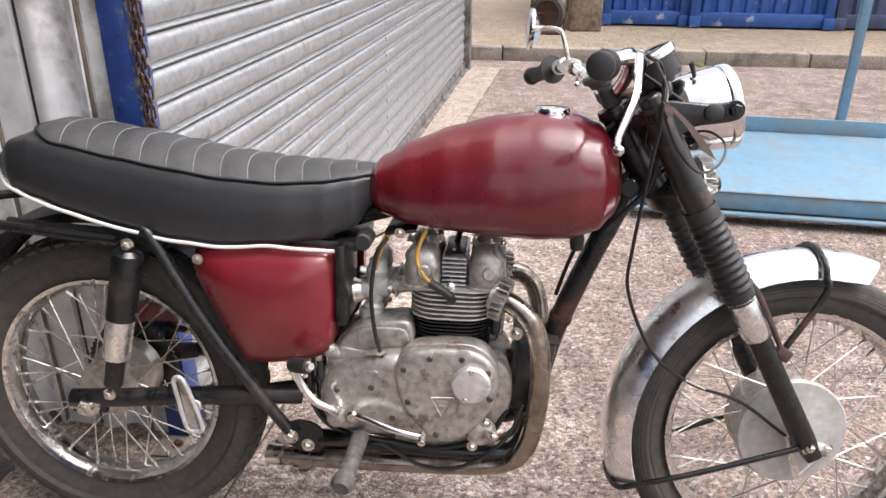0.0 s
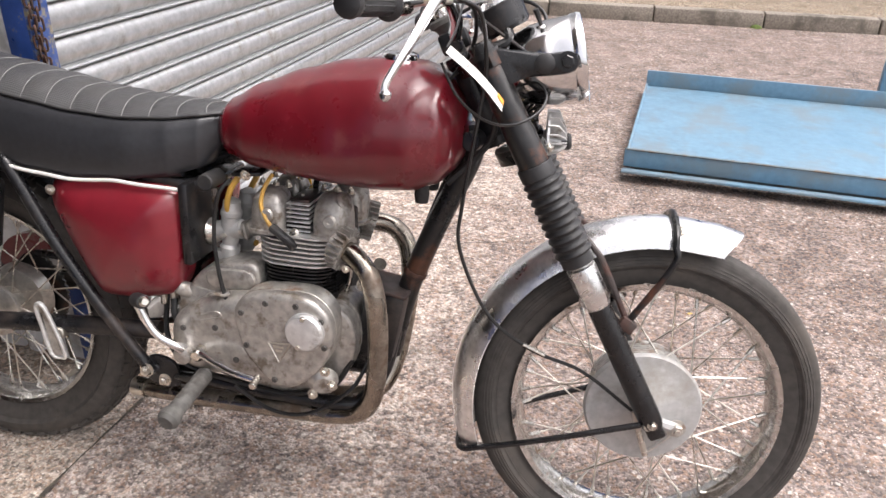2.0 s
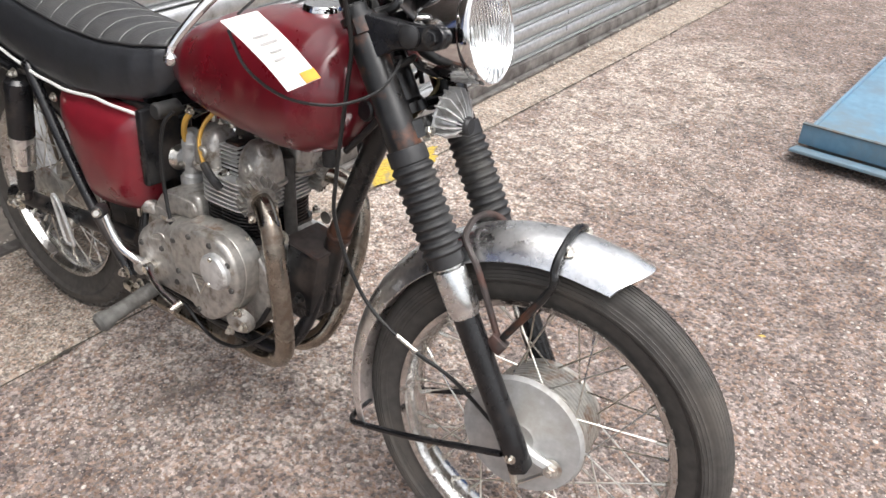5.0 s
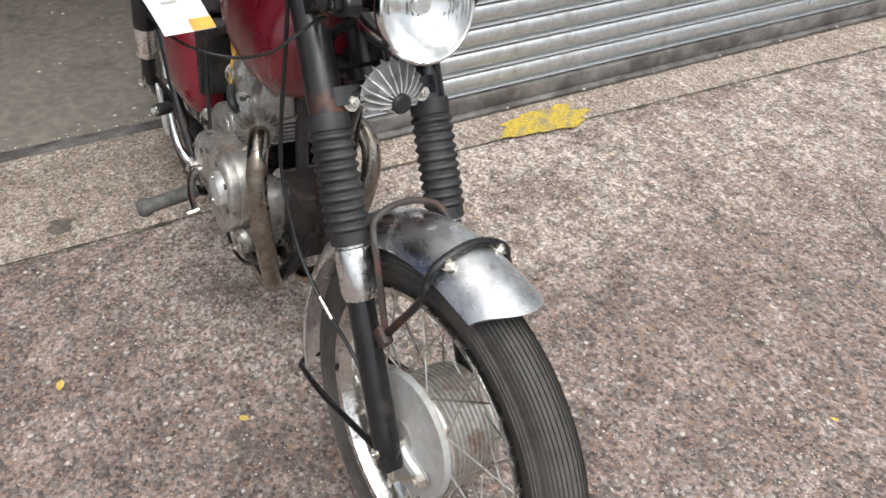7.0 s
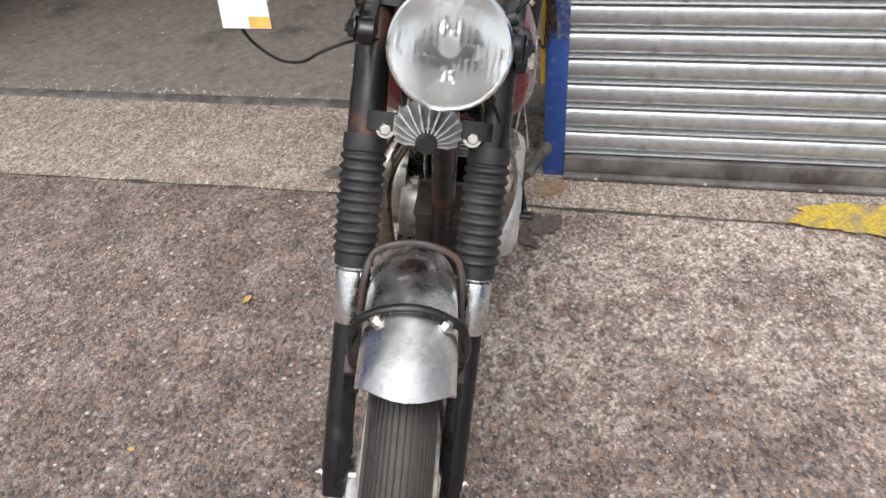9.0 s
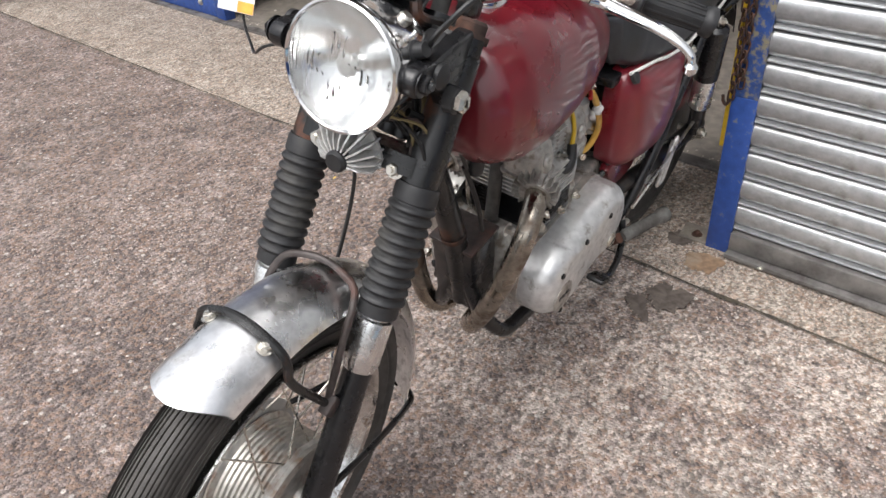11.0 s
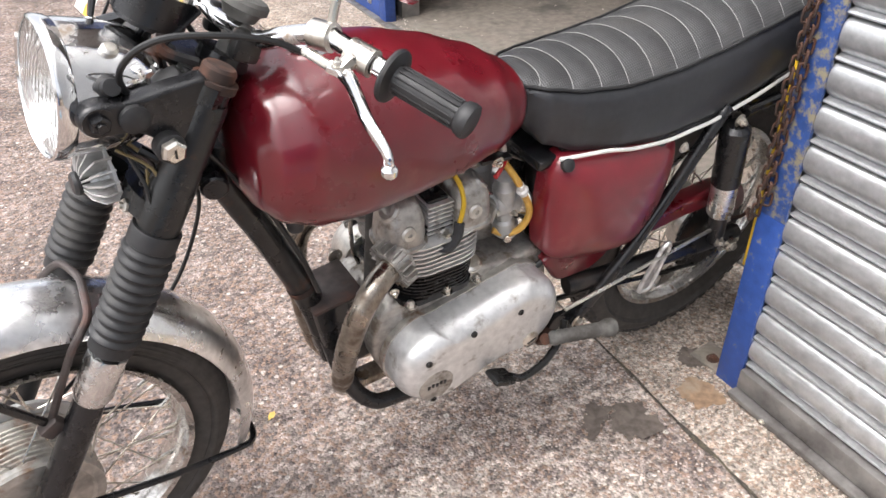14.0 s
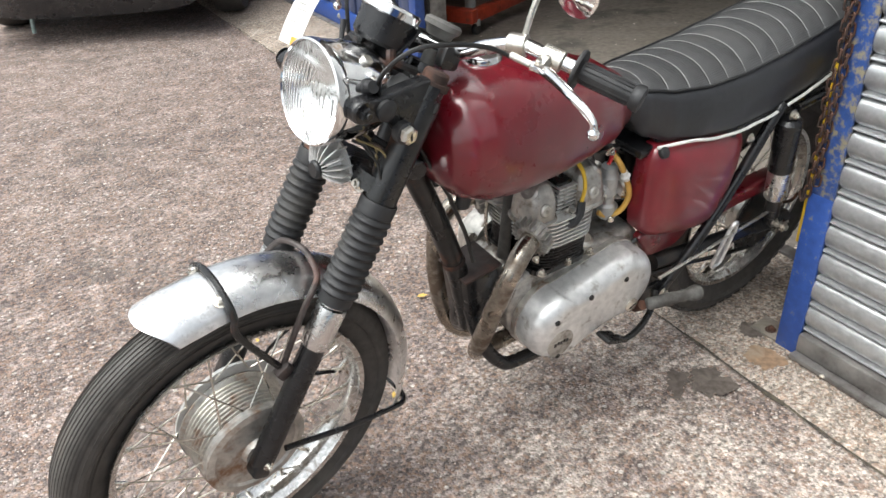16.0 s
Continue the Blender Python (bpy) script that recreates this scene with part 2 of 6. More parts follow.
mat("container_blue", (0.018, 0.075, 0.27), 0.5, 0.0, 12, 0.2, 0.1, (0.42, 0.44, 0.46), 0.05, 5)
mat("container_dark", (0.05, 0.065, 0.13), 0.55, 0.0, 12, 0.2, 0.1)
mat("kerb_stone", (0.24, 0.21, 0.175), 0.85, 0.0, 60, 0.3, 0.4, (0.13, 0.115, 0.095), 0.3, 4)
mat("weathered_wood", (0.23, 0.18, 0.13), 0.85, 0.0, 25, 0.3, 0.4, (0.10, 0.08, 0.06), 0.3, 5)
mat("moss", (0.08, 0.11, 0.025), 0.95, 0.0, 80, 0.4, 0.6)
mat("shop_floor", (0.190, 0.166, 0.142), 0.6, 0.0, 30, 0.25, 0.1, (0.09, 0.08, 0.07), 0.16, 2.5)
mat("brick_dark", (0.22, 0.19, 0.16), 0.9, 0.0, 20, 0.3, 0.3)
mat("red_frame_paint", (0.36, 0.045, 0.02), 0.45, 0.0, 30, 0.2, 0.08, (0.10, 0.04, 0.03), 0.2, 8)
mat("road_yellow", (0.46, 0.33, 0.045), 0.8, 0.0, 90, 0.4, 0.5, (0.24, 0.20, 0.14), 0.36, 18)
mat("leaf_yellow", (0.62, 0.42, 0.10), 0.6, 0.0, 60, 0.3)
mat("oil_stain", (0.105, 0.088, 0.076), 0.92, 0.0, 60, 0.35, 0.3, (0.15, 0.125, 0.105), 0.3, 22, spec=0.2)
mat("joint_dirt", (0.045, 0.038, 0.03), 0.95, 0.0, 60, 0.5, 0.5, (0.12, 0.10, 0.07), 0.3, 12)
mat("rust_stain", (0.24, 0.155, 0.095), 0.85, 0.0, 60, 0.35, 0.3, (0.28, 0.22, 0.16), 0.3, 12)
mat("car_paint", (0.03, 0.032, 0.036), 0.25, 0.2, 30, 0.05, coat=0.6)
mat("pale_green_rod", (0.35, 0.45, 0.42), 0.5)
# worn spots by the motorcycle also paint light into its shaded ground
concrete("yard_concrete", (0.190, 0.152, 0.136), (0.122, 0.101, 0.094), (0.315, 0.262, 0.237), 1.0, 1.0, (((0.50, 0.30, 0.0), 0.50), ((0.50, 0.90, 0.0), 0.42), ((0.45, 1.70, 0.0), 0.60), ((0.75, 2.6, 0.0), 0.55)))
concrete("apron_concrete", (0.31, 0.265, 0.225), (0.225, 0.19, 0.16), (0.40, 0.35, 0.30), 1.2, 0.7)
concrete("pavement_concrete", (0.25, 0.205, 0.15), (0.18, 0.15, 0.105), (0.31, 0.26, 0.20), 0.8, 0.6)


def vinyl_weave():
    m = mat("seat_top_vinyl", (0.040, 0.040, 0.041), 0.44, 0.0, 60, 0.25, 0.1, (0.05, 0.048, 0.046), 0.2, 8)
    n, l = m.node_tree.nodes, m.node_tree.links
    b = n["Principled BSDF"]
    co = n.new("ShaderNodeTexCoord")
    waves = []
    for axis in ("X", "Y"):
        w = n.new("ShaderNodeTexWave")
        w.bands_direction = axis
        w.inputs["Scale"].default_value = 78
        l.new(co.outputs["Object"], w.inputs["Vector"])
        waves.append(w)
    mul = n.new("ShaderNodeMath")
    mul.operation = 'MULTIPLY'
    l.new(waves[0].outputs["Fac"], mul.inputs[0])
    l.new(waves[1].outputs["Fac"], mul.inputs[1])
    bp = n.new("ShaderNodeBump")
    bp.inputs["Strength"].default_value, bp.inputs["Distance"].default_value = 0.45, 0.0012
    l.new(mul.outputs[0], bp.inputs["Height"])
    l.new(bp.outputs[0], b.inputs["Normal"])
    mix = n.new("ShaderNodeMix")
    mix.data_type = 'RGBA'
    old = b.inputs["Base Color"].links[0].from_socket
    l.new(mul.outputs[0], mix.inputs["Factor"])
    l.new(old, mix.inputs[6])
    mix.inputs[7].default_value = (0.06, 0.06, 0.06, 1)
    l.new(mix.outputs[2], b.inputs["Base Color"])


vinyl_weave()
mat("seat_side_vinyl", (0.024, 0.025, 0.028), 0.40, 0.0, 90, 0.15, 0.08, (0.022, 0.022, 0.022), 0.1, 6, rough_vary=0.06, bump_scale=350)
mat("stitching", (0.21, 0.21, 0.205), 0.8, 0.0, 200, 0.2)
mat("worn_rubber", (0.10, 0.097, 0.09), 0.75, 0.0, 60, 0.3, 0.3, (0.05, 0.045, 0.04), 0.3, 12)
mat("rusty_alloy", (0.50, 0.48, 0.44), 0.42, 0.7, 60, 0.25, 0.12, (0.22, 0.12, 0.065), 0.24, 12)


# ---- mesh helpers ----
def finish(bm, name, material, smooth=35):
    bmesh.ops.recalc_face_normals(bm, faces=bm.faces)
    me = bpy.data.meshes.new(name)
    bm.to_mesh(me)
    bm.free()
    me.materials.append(MATS[material])
    if smooth:
        me.shade_smooth()
        me.set_sharp_from_angle(angle=radians(smooth))
    return me


def part(name, bm, material, parent=None, label="", smooth=35):
    """Links a bmesh as one mesh object under a thing or a part."""
    ob = new(name, finish(bm, name, material, smooth))
    if parent is not None:
        ob.parent = parent
    return tagged(ob, label) if label else ob


def share(name, me, parent, m=None):
    ob = new(name, me)
    ob.parent = parent
    if m is not None:
        ob.matrix_basis = m
    return ob


def thing(name, label, category, m=None, group="", kind=""):
    ob = new(name)
    ob.empty_display_size = 0.1
    if m is not None:
        ob.matrix_basis = m
    return tagged(ob, label, category, group, kind)


def ring_loft(bm, rings, closed=True, caps=True):
    rows = [[bm.verts.new(p) for p in r] for r in rings]
    k = len(rows[0])
    for a, b in zip(rows, rows[1:]):
        for i in range(k if closed else k - 1):
            j = (i + 1) % k
            bm.faces.new((a[i], a[j], b[j], b[i]))
    if caps and closed:
        bm.faces.new(rows[0][::-1])
        bm.faces.new(rows[-1])
    return bm


def smooth_path(pts, steps=6, loop=False):
    pts = [Vector(p) for p in pts]
    out, n = [], len(pts)
    for i in range(n if loop else n - 1):
        p1, p2 = pts[i], pts[(i + 1) % n]
        p0 = pts[i - 1] if (i or loop) else p1 + (p1 - p2)
        p3 = pts[(i + 2) % n] if (i + 2 < n or loop) else p2 + (p2 - p1)
        for s in range(steps):
            t = s / steps
            out.append(0.5 * (2 * p1 + (p2 - p0) * t + (2 * p0 - 5 * p1 + 4 * p2 - p3) * t * t + (3 * p1 - p0 - 3 * p2 + p3) * t ** 3))
    if not loop:
        out.append(pts[-1])
    return out


def tube(pts, r, sides=10, steps=6, bm=None, radii=None, flat=1.0, loop=False):
    """A round bar swept along a smooth path; radii gives a width for each point of the path."""
    bm = bm or bmesh.new()
    path = smooth_path(pts, steps, loop) if steps > 1 else [Vector(p) for p in pts]
    n = len(path)
    if radii:
        rr = []
        for i in range(n):
            u = i / max(1, n - 1) * (len(radii) - 1)
            k = min(int(u), len(radii) - 2)
            rr.append(radii[k] + (radii[k + 1] - radii[k]) * (u - k))
    else:
        rr = [r] * n
    rings, up = [], None
    for i, p in enumerate(path):
        a, b = path[i - 1 if (i or loop) else 0], path[(i + 1) % n if (i + 1 < n or loop) else n - 1]
        d = (b - a).normalized()
        if up is None:
            up = d.orthogonal().normalized()
        up = (up - d * up.dot(d)).normalized()
        side = d.cross(up)
        rings.append([p + rr[i] * (math.cos(2 * math.pi * k / sides) * up * flat + math.sin(2 * math.pi * k / sides) * side) for k in range(sides)])
    if loop:
        rings.append(rings[0])
    return ring_loft(bm, rings, caps=not loop)


def lathe(profile, base, axis, sides=32, bm=None, loop=False):
    """Turns (radius, height) pairs round the axis from base."""
    bm = bm or bmesh.new()
    base, axis = Vector(base), Vector(axis).normalized()
    u = axis.orthogonal().normalized()
    v = axis.cross(u)
    rows = []
    for r, h in profile:
        c = base + axis * h
        if r < 1e-5:
            rows.append([bm.verts.new(c)])
        else:
            rows.append([bm.verts.new(c + r * (math.cos(2 * math.pi * k / sides) * u + math.sin(2 * math.pi * k / sides) * v)) for k in range(sides)])
    if loop:
        rows.append(rows[0])
    for a, b in zip(rows, rows[1:]):
        for i in range(sides):
            j = (i + 1) % sides
            q = [a[i % len(a)], a[j % len(a)], b[j % len(b)], b[i % len(b)]]
            q = [x for k, x in enumerate(q) if x not in q[:k]]
            if len(q) > 2:
                bm.faces.new(q)
    return bm


def block(size, centre, turn=(0, 0, 0), bevel=0.0, bm=None, segs=2):
    bm = bm or bmesh.new()
    made = bmesh.ops.create_cube(bm, size=1, matrix=pose(*centre, *turn) @ Matrix.Diagonal((*size, 1)))
    if bevel:
        edges = list({e for v in made["verts"] for e in v.link_edges})
        bmesh.ops.bevel(bm, geom=edges, offset=bevel, segments=segs, affect='EDGES', profile=0.5)
    return bm


def bar(a, b, r, sides=10, bm=None, r2=None):
    a, b = Vector(a), Vector(b)
    bm = bm or bmesh.new()
    r2 = r if r2 is None else r2
    L = (b - a).length
    c = min(r, r2, L) * 0.15
    return lathe([(0, 0), (r - c, 0), (r, c), (r2, L - c), (r2 - c, L), (0, L)], a, b - a, sides, bm)


def plate(outline, y0, y1, round_edge=0.0, bm=None, steps=4, segs=3):
    """A slab whose outline lies in the x-z plane, from y0 to y1, rounded on its y1 side."""
    bm = bm or bmesh.new()
    pts = smooth_path([(x, 0, z) for x, z in outline], steps, True) if steps > 1 else [Vector((x, 0, z)) for x, z in outline]
    c = sum(pts, Vector()) / len(pts)
    s = 1 if y1 > y0 else -1
    rings = [[Vector((p.x, y0, p.z)) for p in pts]]
    if round_edge:
        for k in range(segs + 1):
            a = math.pi / 2 * k / segs
            off = round_edge * (1 - math.cos(a))
            yy = y1 - s * round_edge * (1 - math.sin(a))
            rings.append([Vector((p.x, yy, p.z)) - (Vector((p.x - c.x, 0, p.z - c.z)).normalized() * off) for p in pts])
    else:
        rings.append([Vector((p.x, y1, p.z)) for p in pts])
    return ring_loft(bm, rings)


def hexbolt(p, d, r=0.007, h=0.006, washer=True, bm=None):
    d = Vector(d).normalized()
    bm = bm or bmesh.new()
    if washer:
        lathe([(0, 0), (r * 1.5, 0), (r * 1.5, 0.0015), (0, 0.0015)], p, d, 14, bm)
    lathe([(0, 0.0015), (r, 0.0015), (r, h * 0.85), (r * 0.82, h), (0, h)], p, d, 6, bm)
    lathe([(0, h), (r * 0.5, h), (r * 0.45, h * 1.35), (0, h * 1.35)], p, d, 8, bm)
    return bm


def screw(p, d, r=0.0065, bm=None):
    bm = bm or bmesh.new()
    return lathe([(0, 0), (r, 0), (r, 0.0025), (r * 0.8, 0.004), (r * 0.35, 0.004), (r * 0.3, 0.002), (0, 0.002)], p, d, 12, bm)


# ---- the yard and the building ----
WALL = pose(0.02, 0, 0, 0, 0, -4.3)          # x out of the building, y along its front


def sheet(points, z, name, material, m, kind="structure", label="", category="", jag=0.0, thick=0.0):
    bm = bmesh.new()
    vs = [bm.verts.new((x + random.uniform(-jag, jag), y + random.uniform(-jag, jag), z)) for x, y in points]
    f = bm.faces.new(vs)
    if thick:
        out = bmesh.ops.extrude_face_region(bm, geom=[f])
        for v in out["geom"]:
            if isinstance(v, bmesh.types.BMVert):
                v.co.z -= thick
    ob = new(name, finish(bm, name, material, 0))
    ob.matrix_basis = m
    return tagged(ob, label, category, "", kind)


# the yard: one sheet to the horizon, finer and a little uneven near the motorcycle
bm = bmesh.new()
N = 90
grid = [[None] * (N + 1) for _ in range(N + 1)]
for i in range(N + 1):
    for j in range(N + 1):
        u, v = i / N * 2 - 1, j / N * 2 - 1
        x, y = 0.7 + math.copysign(abs(u) ** 3, u) * 9 + math.copysign(max(0, abs(u) - 0.9), u) * 4000, 0.5 + math.copysign(abs(v) ** 3, v) * 9 + math.copysign(max(0, abs(v) - 0.9), v) * 4000
        z = -0.003 + 0.004 * noise.noise((x * 1.3, y * 1.3, 0)) + 0.0012 * noise.noise((x * 9, y * 9, 2))
        grid[i][j] = bm.verts.new((x, y, min(z, 0.001)))
for i in range(N):
    for j in range(N):
        bm.faces.new((grid[i][j], grid[i + 1][j], grid[i + 1][j + 1], grid[i][j + 1]))
ground = new("ground", finish(bm, "ground", "yard_concrete", 80))
tagged(ground, "worn brown-grey concrete yard with its stones laid bare", "ground", "", "structure")

# apron slab along the building front
bm = bmesh.new()
rows = []
for k in range(160):
    y = -5.5 + 11.0 * k / 159
    edge = 0.172 + 0.05 * max(0, y) * 0.5 + 0.006 * noise.noise((0, y * 5, 0)) + 0.003 * noise.noise((4, y * 22, 0))
    rows.append([Vector((-0.385, y, 0.004)), Vector((-0.1, y, 0.005)), Vector((edge - 0.006, y, 0.004)), Vector((edge, y, -0.004))])
ring_loft(bm, rows, closed=False)
apron = new("apron", finish(bm, "apron", "apron_concrete", 60))
apron.matrix_basis = WALL
tagged(apron, "paler worn concrete apron strip before the workshop doors", "pavement", "", "structure")
# dirt-filled joint between apron and yard
bm = bmesh.new()
rows = []
for k in range(260):
    y = -4.2 + 9.6 * k / 259
    edge = 0.172 + 0.05 * max(0, y) * 0.5 + 0.006 * noise.noise((0, y * 5, 0)) + 0.003 * noise.noise((4, y * 22, 0))
    w = 0.0005 + 0.026 * max(0, noise.noise((7, y * 9, 1)) - 0.05) + 0.002 * (1 if 0 < y < 1.2 else 0)
    rows.append([Vector((edge - 0.001 - w * 0.4, y, 0.0056)), Vector((edge + 0.001 + w * 0.6, y, 0.0038))])
ring_loft(bm, rows, closed=False)
tagged(part("floor_joint", bm, "joint_dirt", apron, "", 0), "dark dirt-filled joint")

# worn patches on the concrete, each with its own ragged outline


def patch(name, centre, rx, ry, material, label, seed, z=0.0065, turn=0, rough=0.45, holes=0):
    rnd = random.Random(seed)
    bm = bmesh.new()
    rows = []
    for k in range(72):
        a = 2 * math.pi * k / 72
        d = 1 + rough * noise.noise((math.cos(a) * 1.6, math.sin(a) * 1.6, seed)) + rough * 0.5 * noise.noise((math.cos(a) * 6, math.sin(a) * 6, seed + 9))
        rows.append((rx * d * math.cos(a), ry * d * math.sin(a)))
    bm.faces.new([bm.verts.new((x, y, 0)) for x, y in rows])
    ob = new(name, finish(bm, name, material, 0))
    ob.matrix_basis = pose(*centre, z, 0, 0, turn)
    return tagged(ob, label, "stain", "", "structure")


patch("paint_patch", (0.26, 1.13), 0.075, 0.155, "road_yellow", "worn yellow paint patch on the concrete beside the shutter", 3, 0.010, -4)
patch("oil_stain", (0.30, 0.245), 0.055, 0.05, "oil_stain", "dark ragged oil stain on the concrete", 5, rough=0.7)
patch("oil_stain", (0.37, 0.20), 0.05, 0.028, "oil_stain", "dark ragged oil stain on the concrete", 11, turn=30, rough=0.7)
patch("rust_stain", (0.12, 0.27), 0.05, 0.045, "rust_stain", "rust-brown stain at the foot of the blue post", 8)
patch("oil_stain", (0.045, 0.18), 0.035, 0.03, "oil_stain", "small dark stain near the blue post", 15)
patch("oil_stain", (0.05, -0.42), 0.04, 0.03, "oil_stain", "small dark stain on the apron", 21)

# cracks in the yard
for seed, (x, y), length, turn in ((1, (0.55, 1.1), 0.6, 20), (2, (0.22, 1.35), 0.35, 95), (4, (1.0, 1.7), 0.5, -30)):
    bm = bmesh.new()
    rows = []
    for k in range(60):
        u = k / 59
        off = 0.03 * noise.noise((u * 4, seed * 3, 0)) + 0.008 * noise.noise((u * 22, seed, 0))
        w = 0.0025 * math.sin(math.pi * u) * (0.6 + abs(noise.noise((u * 18, seed, 5))))
        rows.append([Vector((u * length, off - w, 0)), Vector((u * length, off + w, 0))])
    ring_loft(bm, rows, closed=False)
    ob = new("crack", finish(bm, "crack", "joint_dirt", 0))
    ob.matrix_basis = pose(x, y, 0.005, 0, 0, turn)
    tagged(ob, "thin dark crack in the concrete", "crack", "", "structure")

# loose chips of stone on the yard
rnd = random.Random(12)
verts, faces = [], []
for k in range(5200):
    x, y = rnd.gauss(0.9, 0.9), rnd.gauss(0.3, 1.3)
    if not (-0.3 < x < 3.0):
        continue
    r = rnd.uniform(0.0012, 0.0036) * (1.5 if k % 14 == 0 else 1.0)
    a0, b = rnd.uniform(0, 6.3), len(verts)
    s = rnd.uniform(0.5, 1)
    z0 = 0.004 if x < 0.22 else 0.0
    ring = [(x + r * math.cos(a0 + q * 1.2566) * rnd.uniform(0.7, 1.2), y + r * s * math.sin(a0 + q * 1.2566) * rnd.uniform(0.7, 1.2), z0) for q in range(5)]
    verts += ring + [(x, y, z0 + r * 0.8)]
    faces += [(b + q, b + (q + 1) % 5, b + 5) for q in range(5)]
me = bpy.data.meshes.new("stone_chips")
me.from_pydata(verts, [], faces)
chip = mat("stone_chip", (0.50, 0.45, 0.40), 0.85, 0, 25, 0.5)
me.materials.append(chip)
tagged(new("stone_chips", me), "loose pale stone chips on the yard", "gravel", "", "stuff")

verts, faces = [], []
for k in range(900):
    x, y = -0.40 - abs(rnd.gauss(0, 0.05)), rnd.uniform(-3, 0.3)
    if k % 3 == 0:
        x, y = rnd.uniform(-2.2, -0.45), rnd.uniform(-3, 0.2)
    r = rnd.uniform(0.0015, 0.006) * (1.0 if k % 9 else 1.8)
    b0 = len(verts)
    verts += [(x + r * math.cos(q * 1.57 + k) * rnd.uniform(0.6, 1.2), y + r * math.sin(q * 1.57 + k) * rnd.uniform(0.6, 1.2), 0.011) for q in range(4)] + [(x, y, 0.011 + r * 0.6)]
    faces += [(b0 + q, b0 + (q + 1) % 4, b0 + 4) for q in range(4)]
me = bpy.data.meshes.new("threshold_grit")
me.from_pydata(verts, [], faces)
me.materials.append(chip)
grit = tagged(new("threshold_grit", me), "loose grit and paper scraps on the workshop floor", "gravel", "", "stuff")
grit.matrix_basis = WALL

# fallen leaves


def leaf(x, y, size, turn):
    bm = bmesh.new()
    out = [(0, 0), (0.3, 0.22), (0.65, 0.25), (1, 0), (0.65, -0.22), (0.3, -0.25)]
    mid = [bm.verts.new(((px - 0.5) * size, py * size, 0.003 + 0.15 * size * (abs(py) * 2 + (px - 0.5) ** 2))) for px, py in out]
    c = bm.verts.new((0, 0, 0.002))
    for i in range(6):
        bm.faces.new((mid[i], mid[(i + 1) % 6], c))
    ob = new("fallen_leaf", finish(bm, "fallen_leaf", "leaf_yellow", 60))
    ob.matrix_basis = pose(x, y, 0.004, 0, 0, turn)
    tagged(ob, "small yellowed leaf lying on the concrete", "leaf", "fallen leaves")


for x, y, s, a in ((0.960, -0.193, 0.028, 40), (0.666, -0.517, 0.034, 160), (1.15, -0.62, 0.02, 80), (0.30, -0.9, 0.02, 10), (1.6, 0.9, 0.02, 200), (-0.6, -1.1, 0.03, 30), (-0.9, -1.9, 0.035, 70)):
    leaf(x, y, s, a)

# roller shutter: each slat a curved lath, with the bottom rail
SH0, SH1, SHD = 0.311, 5.30, -0.008
shutter = thing("roller_shutter", "closed galvanised steel roller shutter with curved slats and a dark bottom rail", "roller shutter", WALL, "", "structure")
bm = bmesh.new()
rows = []
for d, z in ((-0.018, -0.0015), (-0.004, -0.0012), (0.003, 0.0008), (0.0062, 0.0045), (0.0045, 0.0085), (-0.004, 0.0105), (-0.008, 0.0125), (-0.005, 0.0150), (0.002, 0.021), (0.0075, 0.031), (0.0098, 0.042), (0.0092, 0.054), (0.0065, 0.064), (0.002, 0.0705), (-0.004, 0.0735), (-0.018, 0.0740)):
    rows.append([Vector((d, y, z)) for y in (SH0, SH0 + 1.2, SH0 + 2.6, SH1)])
ring_loft(bm, rows, closed=False)
slat = finish(bm, "slat", "galvanised", 40)
for k in range(48):
    share("slat", slat, shutter, pose(SHD + 0.0012 * math.sin(k * 2.1), 0, 0.080 + k * 0.0775))
part("bottom_rail", block((0.035, SH1 - SH0, 0.054), (SHD + 0.004, (SH0 + SH1) / 2, 0.050), (0, 0, 0), 0.006), "galvanised_dirty", shutter, "dark dirty bottom rail")
part("rail_lip", block((0.055, SH1 - SH0, 0.014), (SHD + 0.016, (SH0 + SH1) / 2, 0.016), (0, 0, 0), 0.004), "galvanised_dirty", shutter)
for k in range(16):
    part("bolt", hexbolt((SHD + 0.044, SH0 + 0.1 + k * 0.32, 0.017), (0, 0, 1), 0.005, 0.004), "nickel", shutter)

# blue steel door posts
def door_post(y, label):
    post = thing("door_post", label, "door post", WALL @ pose(0, y, 0), "door posts", "structure")
    part("face_plate", block((0.010, 0.062, 3.35), (0.0, 0.038, 2.125), (0, 0, 0), 0.002), "flaked_blue_paint", post, "blue paint flaked to bare yellowish metal")
    part("foot_section", block((0.011, 0.063, 0.45), (0.0, 0.038, 0.225), (0, 0, 0), 0.002), "blue_post_paint", post, "solid blue painted foot")
    part("side_plate", block((0.060, 0.006, 3.8), (-0.034, 0.010, 1.9), (0, 0, 0), 0.002), "blue_post_paint", post)
    part("yellow_guard", block((0.010, 0.015, 0.45), (-0.012, -0.001, 0.53), (0, 0, 0), 0.002), "yellow_post_paint", post, "yellow painted inner edge")
    part("foot_plate", block((0.075, 0.080, 0.006), (-0.030, -0.036, 0.009), (0, 0, 6), 0.001), "kerb_stone", post, "rusty fixing plate")
    part("foot_bolt", hexbolt((-0.020, -0.030, 0.012), (0, 0, 1), 0.010, 0.010), "rust", post)
    return post


